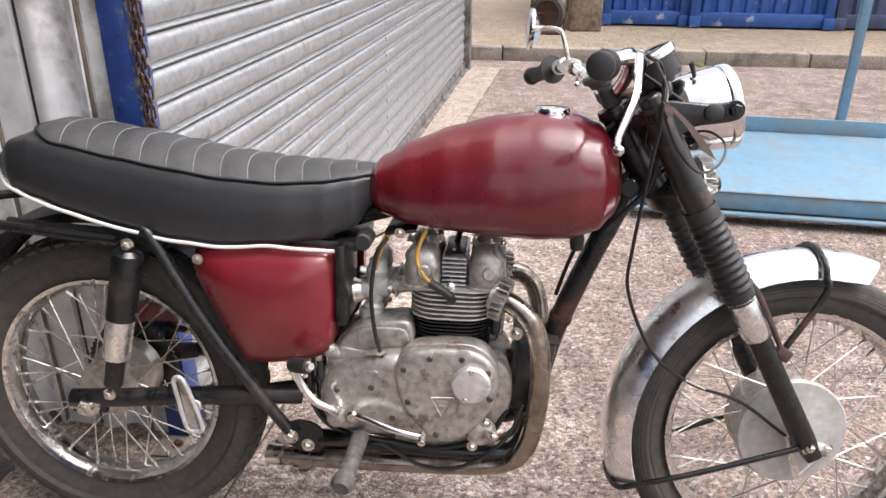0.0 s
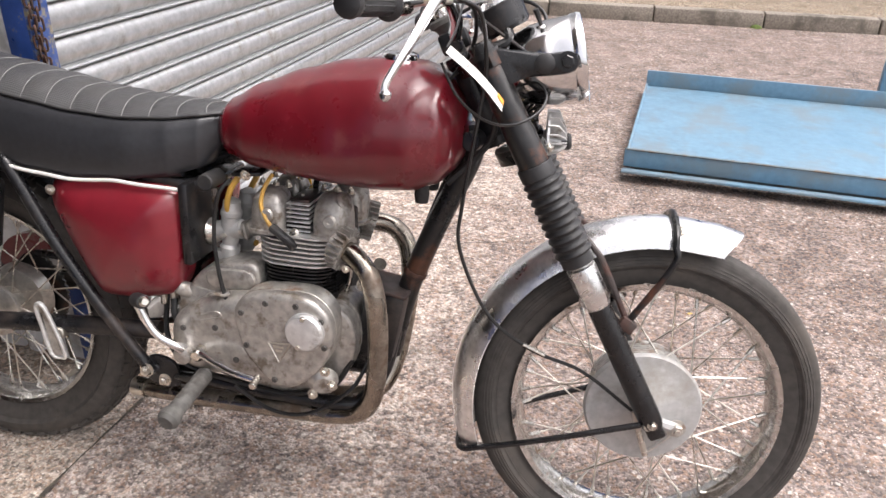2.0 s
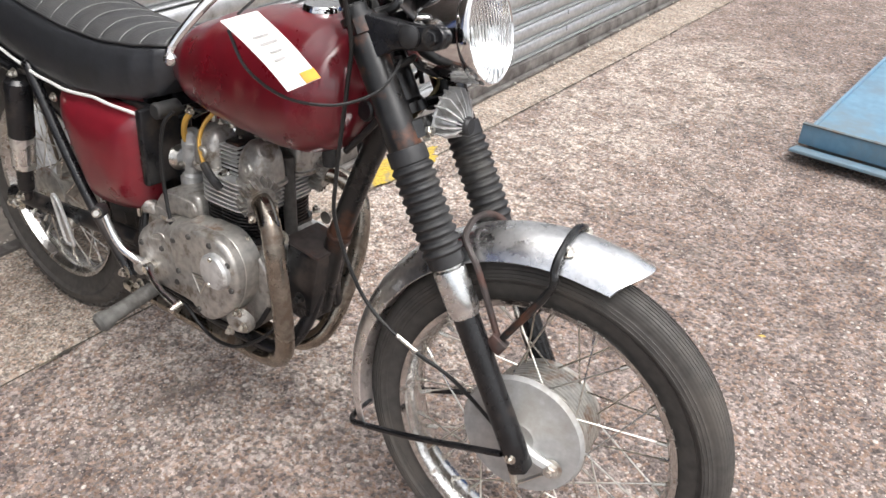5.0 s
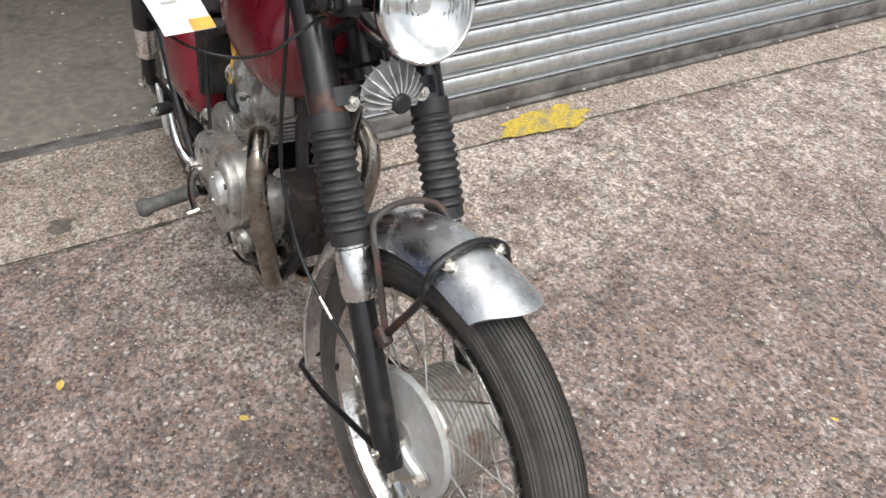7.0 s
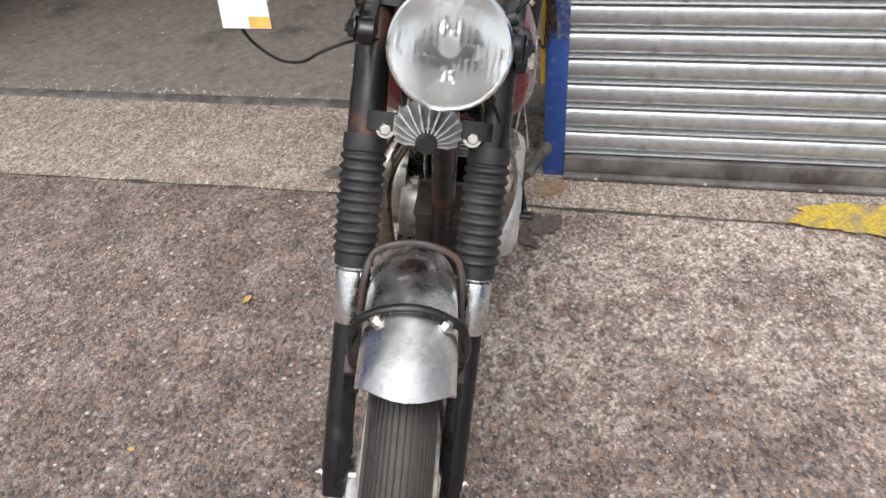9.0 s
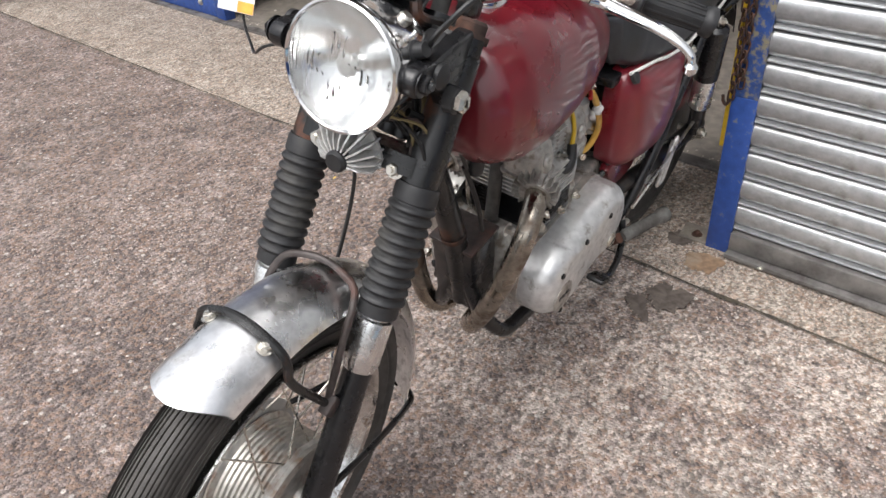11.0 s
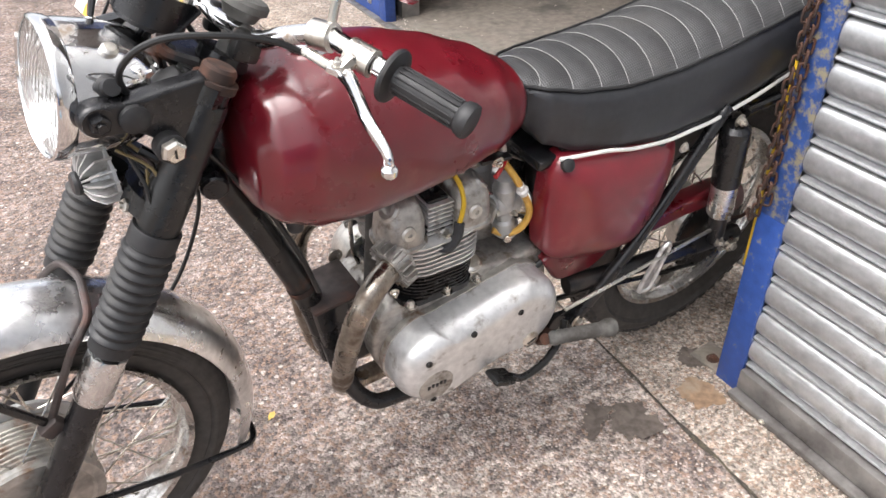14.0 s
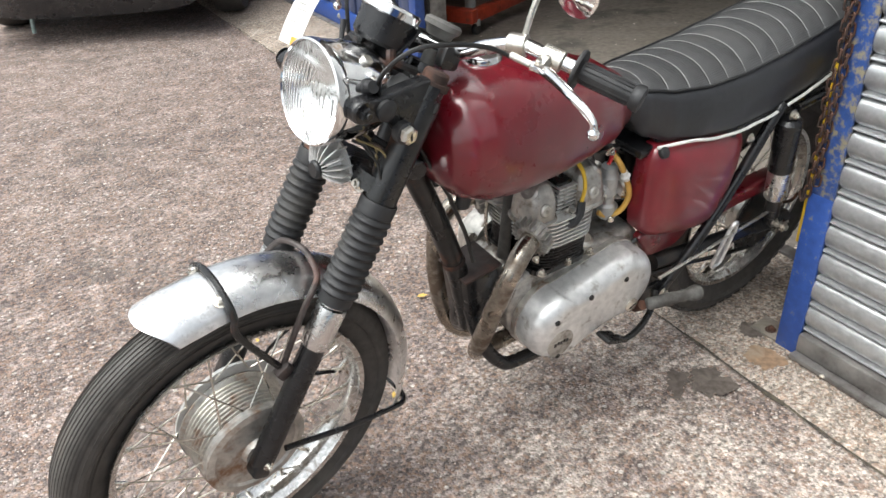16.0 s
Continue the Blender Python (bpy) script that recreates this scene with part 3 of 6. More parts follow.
door_post(0.242, "blue painted steel door post with flaking paint and yellow edge")
leaf_door = thing("door_1", "dark ribbed steel door leaf in a blue painted frame", "door", WALL @ pose(-0.43, -2.47, 0), "", "structure")
part("stile", block((0.060, 0.075, 3.9), (0, -0.037, 1.95), (0, 0, 0), 0.004), "blue_post_paint", leaf_door, "blue painted stile")
part("bottom_rail", block((0.050, 2.80, 0.11), (0, -1.475, 0.070), (0, 0, 0), 0.004), "blue_post_paint", leaf_door, "blue painted bottom rail")
part("backing", block((0.020, 2.80, 3.75), (-0.012, -1.475, 2.00)), "container_dark", leaf_door)
for k in range(18):
    part("rib", block((0.022, 0.085, 3.7), (0.004, -0.150 - k * 0.150, 1.98), (0, 0, 0), 0.008), "container_dark", leaf_door)
for k in range(6):
    part("bolt", hexbolt((0.026, -0.20 - k * 0.45, 0.075), (1, 0, 0), 0.012, 0.010), "nickel", leaf_door)

# partition beside the open bay: tall pressed metal panels
partition = thing("partition", "weathered grey pressed metal partition with rusty seams", "wall", WALL, "", "structure")
for k in range(8):
    x0 = -0.030 - k * 0.240
    flat = [(0, 0.010), (-0.004, 0.0), (-0.040, -0.002), (-0.060, 0.001), (-0.078, 0.0), (-0.080, 0.012)]
    bowed = [(-0.082, 0.012), (-0.084, -0.006), (-0.092, -0.010), (-0.104, -0.004), (-0.122, 0.012), (-0.142, 0.022), (-0.160, 0.020), (-0.176, 0.006), (-0.184, -0.006), (-0.194, -0.010), (-0.212, -0.008), (-0.222, -0.004), (-0.224, 0.014)]
    for prof in (flat, bowed):
        ring_loft(bm := bmesh.new(), [[Vector((x0 + px, 0.262 + py, z)) for px, py in prof] for z in (0, 1.0, 2.0, 3.8)], closed=False)
        part("panel", bm, "panel_grey", partition, "", 50)
    part("seam", block((0.006, 0.010, 3.8), (x0 - 0.085, 0.258, 1.9), (0, 0, 0), 0.002), "weathered_wood", partition, "rust-brown sealed edge")
    part("seam", block((0.014, 0.010, 3.8), (x0 - 0.232, 0.275, 1.9), (0, 0, 0), 0.002), "joint_dirt", partition)
part("backing", block((1.95, 0.06, 3.8), (-1.03, 0.325, 1.9)), "panel_grey", partition)

# workshop inside
def wall(name, size, centre, material, label):
    ob = new(name, finish(block(size, centre), name, material, 0))
    ob.matrix_basis = WALL
    return tagged(ob, label, "wall", "", "structure")


sheet([(-7, -5.4), (-0.38, -5.4), (-0.38, 0.34), (-7, 0.34)], 0.010, "floor", "shop_floor", WALL, label="dark oil-stained workshop floor", category="floor")
bm = block((0.05, 5.7, 0.02), (-0.40, -2.5, 0.004), (0, 0, 0), 0.004)
tagged(part("threshold", bm, "galvanised_dirty", None), "dark metal threshold strip of the open bay", "threshold", "", "structure").matrix_basis = WALL
wall("wall_north", (7.0, 0.12, 4.1), (-3.6, 0.48, 2.05), "brick_dark", "dark interior wall of the workshop")
wall("wall_west", (0.12, 12, 4.1), (-7.0, -0.1, 2.05), "brick_dark", "dark back wall of the workshop")
wall("wall_south", (6.6, 0.12, 4.1), (-3.7, -5.45, 2.05), "brick_dark", "dark side wall of the workshop")
wall("wall_front", (0.10, 2.9, 4.1), (-0.56, -3.95, 2.05), "galvanised_dirty", "dark grey front wall behind the door leaf")
# upper wall and ceiling are out of view; their height sets the light inside
wall("wall_upper", (0.25, 11.0, 1.4), (-0.10, -0.1, 4.50), "panel_grey", "unseen grey wall above the doors, set high to let light in")
wall("wall_corner", (0.35, 0.12, 3.9), (-0.13, 5.37, 1.95), "galvanised_dirty", "dark corner of the workshop front")
wall("ceiling", (7.0, 11.0, 0.1), (-3.6, -0.1, 4.15), "panel_grey", "unseen workshop ceiling, set high to let light in")

# red steel trolley frame inside
hoist = thing("engine_hoist", "red painted steel engine hoist on castors standing in the workshop", "hoist", pose(-1.25, -3.0, 0.012, 0, 0, 22))
for nm, s, c in (("leg", (0.9, 0.07, 0.07), (-0.25, 0.22, 0.11)), ("leg", (0.9, 0.07, 0.07), (-0.25, -0.32, 0.11)), ("crossbeam", (0.08, 0.62, 0.08), (0.22, -0.05, 0.12)), ("upright", (0.09, 0.09, 1.3), (0.20, -0.05, 0.78)), ("upper_beam", (0.07, 0.55, 0.07), (0.0, -0.05, 0.42))):
    part(nm, block(s, c, (0, 0, 0), 0.006), "red_frame_paint", hoist)
part("jack_column", bar((0.05, 0.12, 0.12), (0.05, 0.12, 1.0), 0.035, 16), "dull_plate", hoist, "grey steel column")
for cx, cy in ((0.18, 0.24), (0.18, -0.34), (-0.66, 0.22), (-0.66, -0.32)):
    w = part("castor", bar((cx, cy - 0.016, 0.036), (cx, cy + 0.016, 0.036), 0.036, 18), "black_rubber", hoist)
    part("castor_fork", block((0.03, 0.05, 0.04), (cx, cy, 0.075), (0, 0, 0), 0.004), "dull_plate", hoist)

# open-sided blue metal tray on the yard
tray = thing("metal_tray", "pale blue painted steel loading tray with upturned edges, scuffed", "tray", pose(1.395, 2.08, 0, 0, 0, -5.5))
TW, TD = 2.4, 1.36
part("bed", block((TW, TD, 0.012), (TW / 2, TD / 2, 0.045), (0, 0, 0), 0.003), "tray_blue", tray)
part("front_lip", block((TW, 0.012, 0.075), (TW / 2, -0.012, 0.075), (0, 0, 0), 0.003), "tray_blue", tray, "worn front lip")
part("front_rim", block((TW, 0.10, 0.012), (TW / 2, -0.07, 0.036), (-14, 0, 0), 0.003), "tray_blue", tray)
part("lip_edge", block((TW, 0.016, 0.006), (TW / 2, -0.014, 0.116), (0, 0, 0), 0.001), "tray_edge", tray, "rusty worn edge")
part("back_lip", block((TW, 0.014, 0.13), (TW / 2, TD + 0.012, 0.075), (0, 0, 0), 0.003), "tray_blue", tray)
part("end_lip", block((0.012, TD, 0.02), (0.006, TD / 2, 0.055), (0, 0, 0), 0.003), "tray_blue", tray)
part("skid", block((TW - 0.1, 0.05, 0.038), (TW / 2, 0.05, 0.020), (0, 0, 0), 0.003), "tray_edge", tray)
part("skid", block((TW - 0.1, 0.05, 0.038), (TW / 2, TD - 0.08, 0.020), (0, 0, 0), 0.003), "tray_edge", tray)
part("upright", block((0.05, 0.05, 1.5), (1.27, TD + 0.045, 0.76), (0, 0, 0), 0.004), "tray_blue", tray, "pale blue upright post")

# kerb and the raised pavement behind it
kerb = thing("kerb", "weathered concrete kerb stones with mossy joints", "kerb", pose(0, 5.83, 0), "", "structure")
for k in range(14):
    part("kerb_stone", block((0.905, 0.14, 0.16), (-1.55 + k * 0.915, 0.07 + 0.004 * math.sin(k * 3), 0.04), (0, 0, 0.3 * math.sin(k * 5)), 0.014), "kerb_stone", kerb)
    if k % 3 == 1:
        part("moss_tuft", lathe([(0, 0), (0.05, 0), (0.03, 0.02), (0, 0.028)], (-1.55 + k * 0.915 + 0.4, -0.012, 0), (0, 0, 1), 9), "moss", kerb, "green moss")
sheet([(-60, 5.96), (60, 5.96), (60, 60), (-60, 60)], 0.118, "pavement", "pavement_concrete", Matrix(), label="raised mossy concrete pavement behind the kerb", category="pavement")

# blue containers
def container(x, y, width, deep, high, material, label, ribs):
    c = thing("shipping_container", label, "container", pose(x, y, 0.12), "containers")
    part("base_beam", block((width, 0.08, 0.14), (width / 2, 0.0, 0.09), (0, 0, 0), 0.006), material, c)
    part("corner_post", block((0.10, 0.10, high), (0.05, 0.0, high / 2), (0, 0, 0), 0.006), material, c)
    part("corner_post", block((0.10, 0.10, high), (width - 0.05, 0.0, high / 2), (0, 0, 0), 0.006), material, c)
    bm = bmesh.new()
    prof, n = [], int(width / ribs)
    for k in range(n):
        x0 = k * width / n
        for q, d in ((0.0, 0.0), (0.4, 0.0), (0.55, 0.03), (0.85, 0.03)):
            prof.append((x0 + q * width / n, d))
    ring_loft(bm, [[Vector((px, 0.02 + d, z)) for px, d in prof] for z in (0.15, high)], closed=False)
    part("corrugated_side", bm, material, c, "", 0)
    part("body", block((width - 0.02, deep, high - 0.05), (width / 2, deep / 2 + 0.06, high / 2), (0, 0, 0), 0.01), material, c)
    for px in (0.05, width - 0.05):
        part("corner_casting", block((0.12, 0.13, 0.12), (px, -0.012, 0.065), (0, 0, 0), 0.01), material, c)
    return c


container(1.78, 7.50, 0.94, 2.4, 2.4, "container_blue", "bright blue corrugated steel container door with worn paint", 0.13)
container(2.72, 7.44, 1.50, 2.4, 2.4, "container_blue", "scratched bright blue corrugated steel container", 0.15)
container(4.25, 7.48, 2.4, 2.4, 2.4, "container_dark", "dark blue steel container with holed corner castings", 0.2)
block_ob = part("concrete_block", block((0.34, 0.4, 0.75), (0, 0, 0.375), (0, 0, 0), 0.03), "weathered_wood", None)
block_ob.matrix_basis = pose(1.56, 7.15, 0.115, 0, 0, 4)
tagged(block_ob, "rough weathered grey-brown block standing on the pavement", "block")

# rusty sack truck behind the kerb
truck = thing("sack_truck", "rusty sack truck with a black tyre on the pavement", "sack truck", pose(1.17, 6.82, 0.118, 0, 0, 8))
part("tyre", lathe([(0.13, -0.045), (0.17, -0.04), (0.19, 0), (0.17, 0.04), (0.13, 0.045), (0.11, 0)], (0, 0, 0.192), (0.5, 1, 0), 28, loop=True), "tyre_rubber", truck)
part("rim", lathe([(0, -0.03), (0.12, -0.03), (0.12, 0.03), (0, 0.03)], (0, 0, 0.192), (0.5, 1, 0), 20), "rust", truck)
part("frame_bar", tube([(-0.15, -0.1, 0.02), (0.06, -0.16, 0.02), (0.16, -0.1, 0.06), (0.24, 0.02, 0.7), (0.25, 0.06, 1.1)], 0.016, 8), "rust", truck)
part("frame_bar", tube([(-0.16, 0.05, 0.05), (-0.14, 0.1, 0.7), (-0.13, 0.12, 1.1)], 0.016, 8), "rust", truck)
part("axle", bar((-0.12, -0.05, 0.192), (0.12, 0.06, 0.192), 0.014), "rust", truck)

# dark car parked across the yard behind the motorcycle
def parked_car(m):
    car = thing("parked_car", "dark parked car, seen low behind the motorcycle", "car", m)
    secs = []
    for x, w, z0, z1 in ((-2.1, 0.70, 0.32, 0.62), (-1.9, 0.82, 0.16, 0.80), (-1.2, 0.86, 0.15, 0.95), (-0.6, 0.86, 0.15, 1.36), (0.7, 0.86, 0.15, 1.40), (1.3, 0.86, 0.15, 1.0), (1.95, 0.80, 0.16, 0.86), (2.1, 0.7, 0.34, 0.7)):
        ring = []
        for k in range(20):
            a = 2 * math.pi * k / 20
            ca, sa = math.cos(a), math.sin(a)
            ring.append(Vector((x, w * math.copysign(abs(ca) ** 0.45, ca), (z0 + z1) / 2 + (z1 - z0) / 2 * math.copysign(abs(sa) ** 0.55, sa))))
        secs.append(ring)
    part("body", ring_loft(bmesh.new(), secs), "car_paint", car)
    part("number_plate", block((0.012, 0.5, 0.11), (2.11, 0, 0.45)), "dull_plate", car)
    for wx in (-1.3, 1.3):
        for wy in (-0.78, 0.78):
            w = part("wheel", lathe([(0, -0.09), (0.2, -0.1), (0.2, 0.1), (0, 0.09)], (wx, wy, 0.31), (0, 1, 0), 24), "dull_plate", car)
            part("tyre", lathe([(0.2, -0.1), (0.29, -0.1), (0.31, -0.06), (0.31, 0.06), (0.29, 0.1), (0.2, 0.1)], (wx, wy, 0.31), (0, 1, 0), 32, loop=True), "tyre_rubber", w)


parked_car(pose(-0.27, -6.06, 0, 0, 0, 60))
rod = part("leaning_rod", bar((0, 0, 0), (-0.12, -0.25, 0.9), 0.014, 8), "pale_green_rod", None)
rod.matrix_basis = pose(1.02, -4.93, 0.0)
tagged(rod, "pale green rod leaning in the yard", "rod")

# rusty chain hanging at the blue post: two strands of links
chain = thing("chain", "rusty steel chain hanging in two strands beside the blue post", "chain", WALL)
bm = bmesh.new()
lk = [(0.0, -0.0068, -0.009), (0.0, -0.0068, 0.009), (0.0, -0.004, 0.0135), (0.0, 0.004, 0.0135), (0.0, 0.0068, 0.009), (0.0, 0.0068, -0.009), (0.0, 0.004, -0.0135), (0.0, -0.004, -0.0135)]
tube(lk, 0.0026, 6, 2, bm, loop=True)
link_me = finish(bm, "link", "rust", 60)
for s, (y0, zb) in enumerate(((0.250, 0.455), (0.267, 0.49))):
    for k in range(110):
        z = zb + k * 0.0215
        share("link", link_me, chain, pose(0.015 + 0.002 * math.sin(k * 0.7 + s), y0 + 0.003 * math.sin(k * 0.5 + s * 2), z, 4 * math.sin(k * 1.3), 0, 45 + 90 * (k % 2)))
part("hook", tube([(0.015, 0.250, 0.445), (0.017, 0.243, 0.43), (0.013, 0.233, 0.435), (0.012, 0.230, 0.45)], 0.004, 8), "rust", chain)


# ---- the motorcycle: x ahead, y to its left, z up; it leans to its left ----
LEANING = -7.0
bike = thing("motorcycle", "old twin-cylinder motorcycle, dark red tank, black ribbed seat, leaning", "motorcycle", pose(0, 0, 0, LEANING, 0, 0))
AX_F, AX_R = Vector((1.394, 0, 0.321)), Vector((0, 0, 0.328))


TURNED = [False]                                # whether the part being built turns with the steering
_axis = Vector((0.486, 0, -0.874)).normalized()
STEER = Matrix.Translation((1.010, -0.018, 0.930)) @ Matrix.Rotation(radians(-6.0), 4, _axis) @ Matrix.Translation((-1.010, 0, -0.930))


def P(name, bm, material, label="", parent=None, smooth=35):
    ob = part(name, bm, material, parent or bike, label, smooth)
    if TURNED[0] and parent is None:
        ob.matrix_basis = STEER
    return ob


def mirrored(f):
    for s in (-1, 1):
        f(s)


# wheels
def wheel(name, c, rim_r, tyre_r, half, tread, label):
    rim_prof = [(rim_r + 0.010, -0.034), (rim_r + 0.009, -0.037), (rim_r, -0.034), (rim_r - 0.003, -0.027), (rim_r - 0.009, -0.020), (rim_r - 0.013, 0.0), (rim_r - 0.009, 0.020), (rim_r - 0.003, 0.027), (rim_r, 0.034), (rim_r + 0.009, 0.037), (rim_r + 0.010, 0.034), (rim_r + 0.003, 0.025), (rim_r - 0.006, 0.0), (rim_r + 0.003, -0.025)]
    w = P(name, lathe(rim_prof, c, (0, 1, 0), 96, loop=True), "pitted_chrome", label)
    prof = []
    r0 = rim_r + 0.004
    for k in range(25):
        a = -0.5 * math.pi * 1.12 + math.pi * 1.12 * k / 24
        mid = (tyre_r + r0) / 2 - 0.002
        rr = mid + (tyre_r - mid) * math.cos(a) * (1.0 if abs(a) < 1.0 else 1.0)
        yy = half * math.copysign(abs(math.sin(a)) ** 0.85, math.sin(a))
        if abs(a) > 1.55:
            yy *= 0.85
        prof.append((max(rr, r0), yy))
    if tread == "ribbed":
        out = []
        for i, (r, y) in enumerate(prof):
            out.append((r, y))
        prof2 = []
        for (r, y), (r2, y2) in zip(out, out[1:]):
            prof2.append((r, y))
            if r > r0 + 0.014:
                m, q = (r + r2) / 2, (y + y2) / 2
                e = 0.0012
                if abs(q) < half * 0.86 and r > tyre_r - 0.03:
                    prof2 += [(m, q - e), (m - 0.0035, q - e * 0.7), (m - 0.0035, q + e * 0.7), (m, q + e)]
                else:
                    prof2 += [(m + 0.001, q), (m + 0.0005, q + math.copysign(0.0012, q)), (m - 0.0006, q)] if r2 > r else [(m - 0.001, q), (m - 0.0005, q + math.copysign(0.0012, q))]
        prof = prof2 + [out[-1]]
    prof += [(r0 - 0.006, half * 0.45), (r0 - 0.006, -half * 0.45)]
    t = part("tyre", lathe(prof, c, (0, 1, 0), 128, loop=True), "tyre_rubber", w, "worn black tyre")
    if tread == "blocks":
        bm = bmesh.new()
        n = 60
        for k in range(n):
            a = 2 * math.pi * k / n
            for q, (yy, rr) in enumerate(((-0.036, tyre_r - 0.012), (-0.018, tyre_r - 0.003), (0.0, tyre_r), (0.018, tyre_r - 0.003), (0.036, tyre_r - 0.012))):
                aa = a + (0.05 if q % 2 else 0)
                tilt = math.degrees(-yy * 11)
                m = Matrix.Translation(c) @ Matrix.Rotation(aa, 4, 'Y') @ Matrix.Translation((0, yy, rr)) @ Matrix.Rotation(radians(tilt), 4, 'X')
                bmesh.ops.create_cube(bm, size=1, matrix=m @ Matrix.Diagonal((0.022, 0.013, 0.007, 1)))
        tagged(part("tread", bm, "tyre_rubber", w, "", 0), kind="stuff")
    return w


TURNED[0] = True
front = wheel("front_wheel", AX_F, 0.239, 0.322, 0.043, "ribbed", "spoked chrome front wheel rim with surface rust")
TURNED[0] = False
rear = wheel("rear_wheel", AX_R, 0.229, 0.331, 0.052, "blocks", "spoked chrome rear wheel rim")


def spokes(w, c, rim_r, hubs, n):
    """n spokes, crossing, each with its nipple at the rim."""
    nip = finish(bar((0, 0, 0), (0, 0, 0.020), 0.0042, 8), "nipple", "nickel")
    for k in range(n):
        side = k % 2
        y, hr = hubs[side]
        a = 2 * math.pi * k / n
        lead = 0.55 if (k // 2) % 2 else -0.55
        p1 = c + Vector((math.cos(a) * (rim_r - 0.010), 0.006 * (1 if side else -1), math.sin(a) * (rim_r - 0.010)))
        p0 = c + Vector((math.cos(a + lead) * hr, y, math.sin(a + lead) * hr))
        part("spoke", bar(p0, p1, 0.0017, 6), "nickel", w)
        d = (p0 - p1).normalized()
        share("nipple", nip, w, Matrix.Translation(p1) @ d.to_track_quat('Z', 'Y').to_matrix().to_4x4())


spokes(front, AX_F, 0.239, ((-0.040, 0.098), (0.050, 0.080)), 40)
spokes(rear, AX_R, 0.229, ((-0.035, 0.055), (0.040, 0.085)), 40)

TURNED[0] = True
# front hub: brake plate on the right, ribbed drum, flanged left side
ribs = [(0.0, -0.045), (0.100, -0.045), (0.102, -0.040)]
for k in range(9):
    y = -0.036 + k * 0.0085
    ribs += [(0.098, y), (0.094, y + 0.002), (0.094, y + 0.0045), (0.098, y + 0.0065)]
ribs += [(0.094, 0.044), (0.096, 0.047), (0.096, 0.052), (0.082, 0.054), (0.078, 0.050), (0.030, 0.052), (0.026, 0.062), (0, 0.062)]
drum = part("hub", lathe(ribs, AX_F + Vector((0, 0.010, 0)), (0, 1, 0), 72), "rusty_alloy", front, "ribbed brake drum with rust between the ribs")
P("brake_plate", lathe([(0, 0), (0.100, 0), (0.108, 0.004), (0.108, 0.008), (0.104, 0.014), (0.03, 0.017), (0.026, 0.020), (0, 0.020)], AX_F + Vector((-0.006, -0.036, 0.008)), (0, -1, 0), 72), "dull_plate", "plain grey brake plate")
P("front_axle", bar(AX_F + Vector((0, -0.105, 0)), AX_F + Vector((0, 0.105, 0)), 0.010, 14), "nickel")
P("anchor_nut", hexbolt((1.452, -0.055, 0.297), (0, -1, 0), 0.012, 0.014), "rusty_alloy")
P("anchor_arm", tube([(1.395, -0.059, 0.318), (1.42, -0.060, 0.308), (1.452, -0.055, 0.297)], 0.011, 8), "dull_plate", "grey anchor arm")
P("brake_lever", tube([(1.372, -0.066, 0.328), (1.385, -0.069, 0.285), (1.401, -0.069, 0.243)], 0.006, 8), "nickel", "brake cam lever")
P("lever_rod", bar((1.398, -0.069, 0.245), (1.440, -0.063, 0.285), 0.003, 6), "nickel")

TURNED[0] = False
# rear hub and drive side
P("rear_axle", bar((0, -0.135, 0.328), (0, 0.135, 0.328), 0.009, 14), "nickel")
part("hub", lathe([(0, -0.050), (0.045, -0.05), (0.062, -0.044), (0.062, -0.036), (0.034, -0.03), (0.034, 0.012), (0.074, 0.020), (0.078, 0.052), (0.070, 0.060), (0.03, 0.066), (0, 0.066)], AX_R, (0, 1, 0), 48), "rusty_alloy", rear, "grimy alloy hub")
bm = bmesh.new()
teeth = []
for k in range(92):
    a = 2 * math.pi * k / 92
    r = 0.098 + (0.005 if k % 2 else 0)
    teeth.append((r * math.cos(a), 0.328 + r * math.sin(a)))
P("sprocket", plate(teeth, 0.068, 0.074, 0, bm, 1), "rusty_black")
P("drive_chain", tube([(0.0, 0.071, 0.428), (0.15, 0.071, 0.418), (0.30, 0.071, 0.405), (0.44, 0.071, 0.398)], 0.006, 6, 6, flat=1.4), "rusty_black", "oily drive chain")
P("drive_chain", tube([(0.0, 0.071, 0.228), (0.15, 0.071, 0.255), (0.30, 0.071, 0.290), (0.44, 0.071, 0.318)], 0.006, 6, 6, flat=1.4), "rusty_black", "oily drive chain")
mirrored(lambda s: P("axle_nut", hexbolt((0, s * 0.122, 0.330), (0, s, 0), 0.017, 0.020), "nickel"))
mirrored(lambda s: P("chain_adjuster", tube([(-0.03, s * 0.126, 0.33), (0.0, s * 0.126, 0.334), (0.035, s * 0.122, 0.34)], 0.008, 8), "nickel"))
P("brake_rod", bar((0.02, 0.125, 0.40), (0.50, 0.160, 0.395), 0.004, 8), "nickel", "thin steel brake rod")

# front forks
FD = Vector((0.486, 0, -0.874)).normalized()
TOP = Vector((1.057, 0, 0.938))


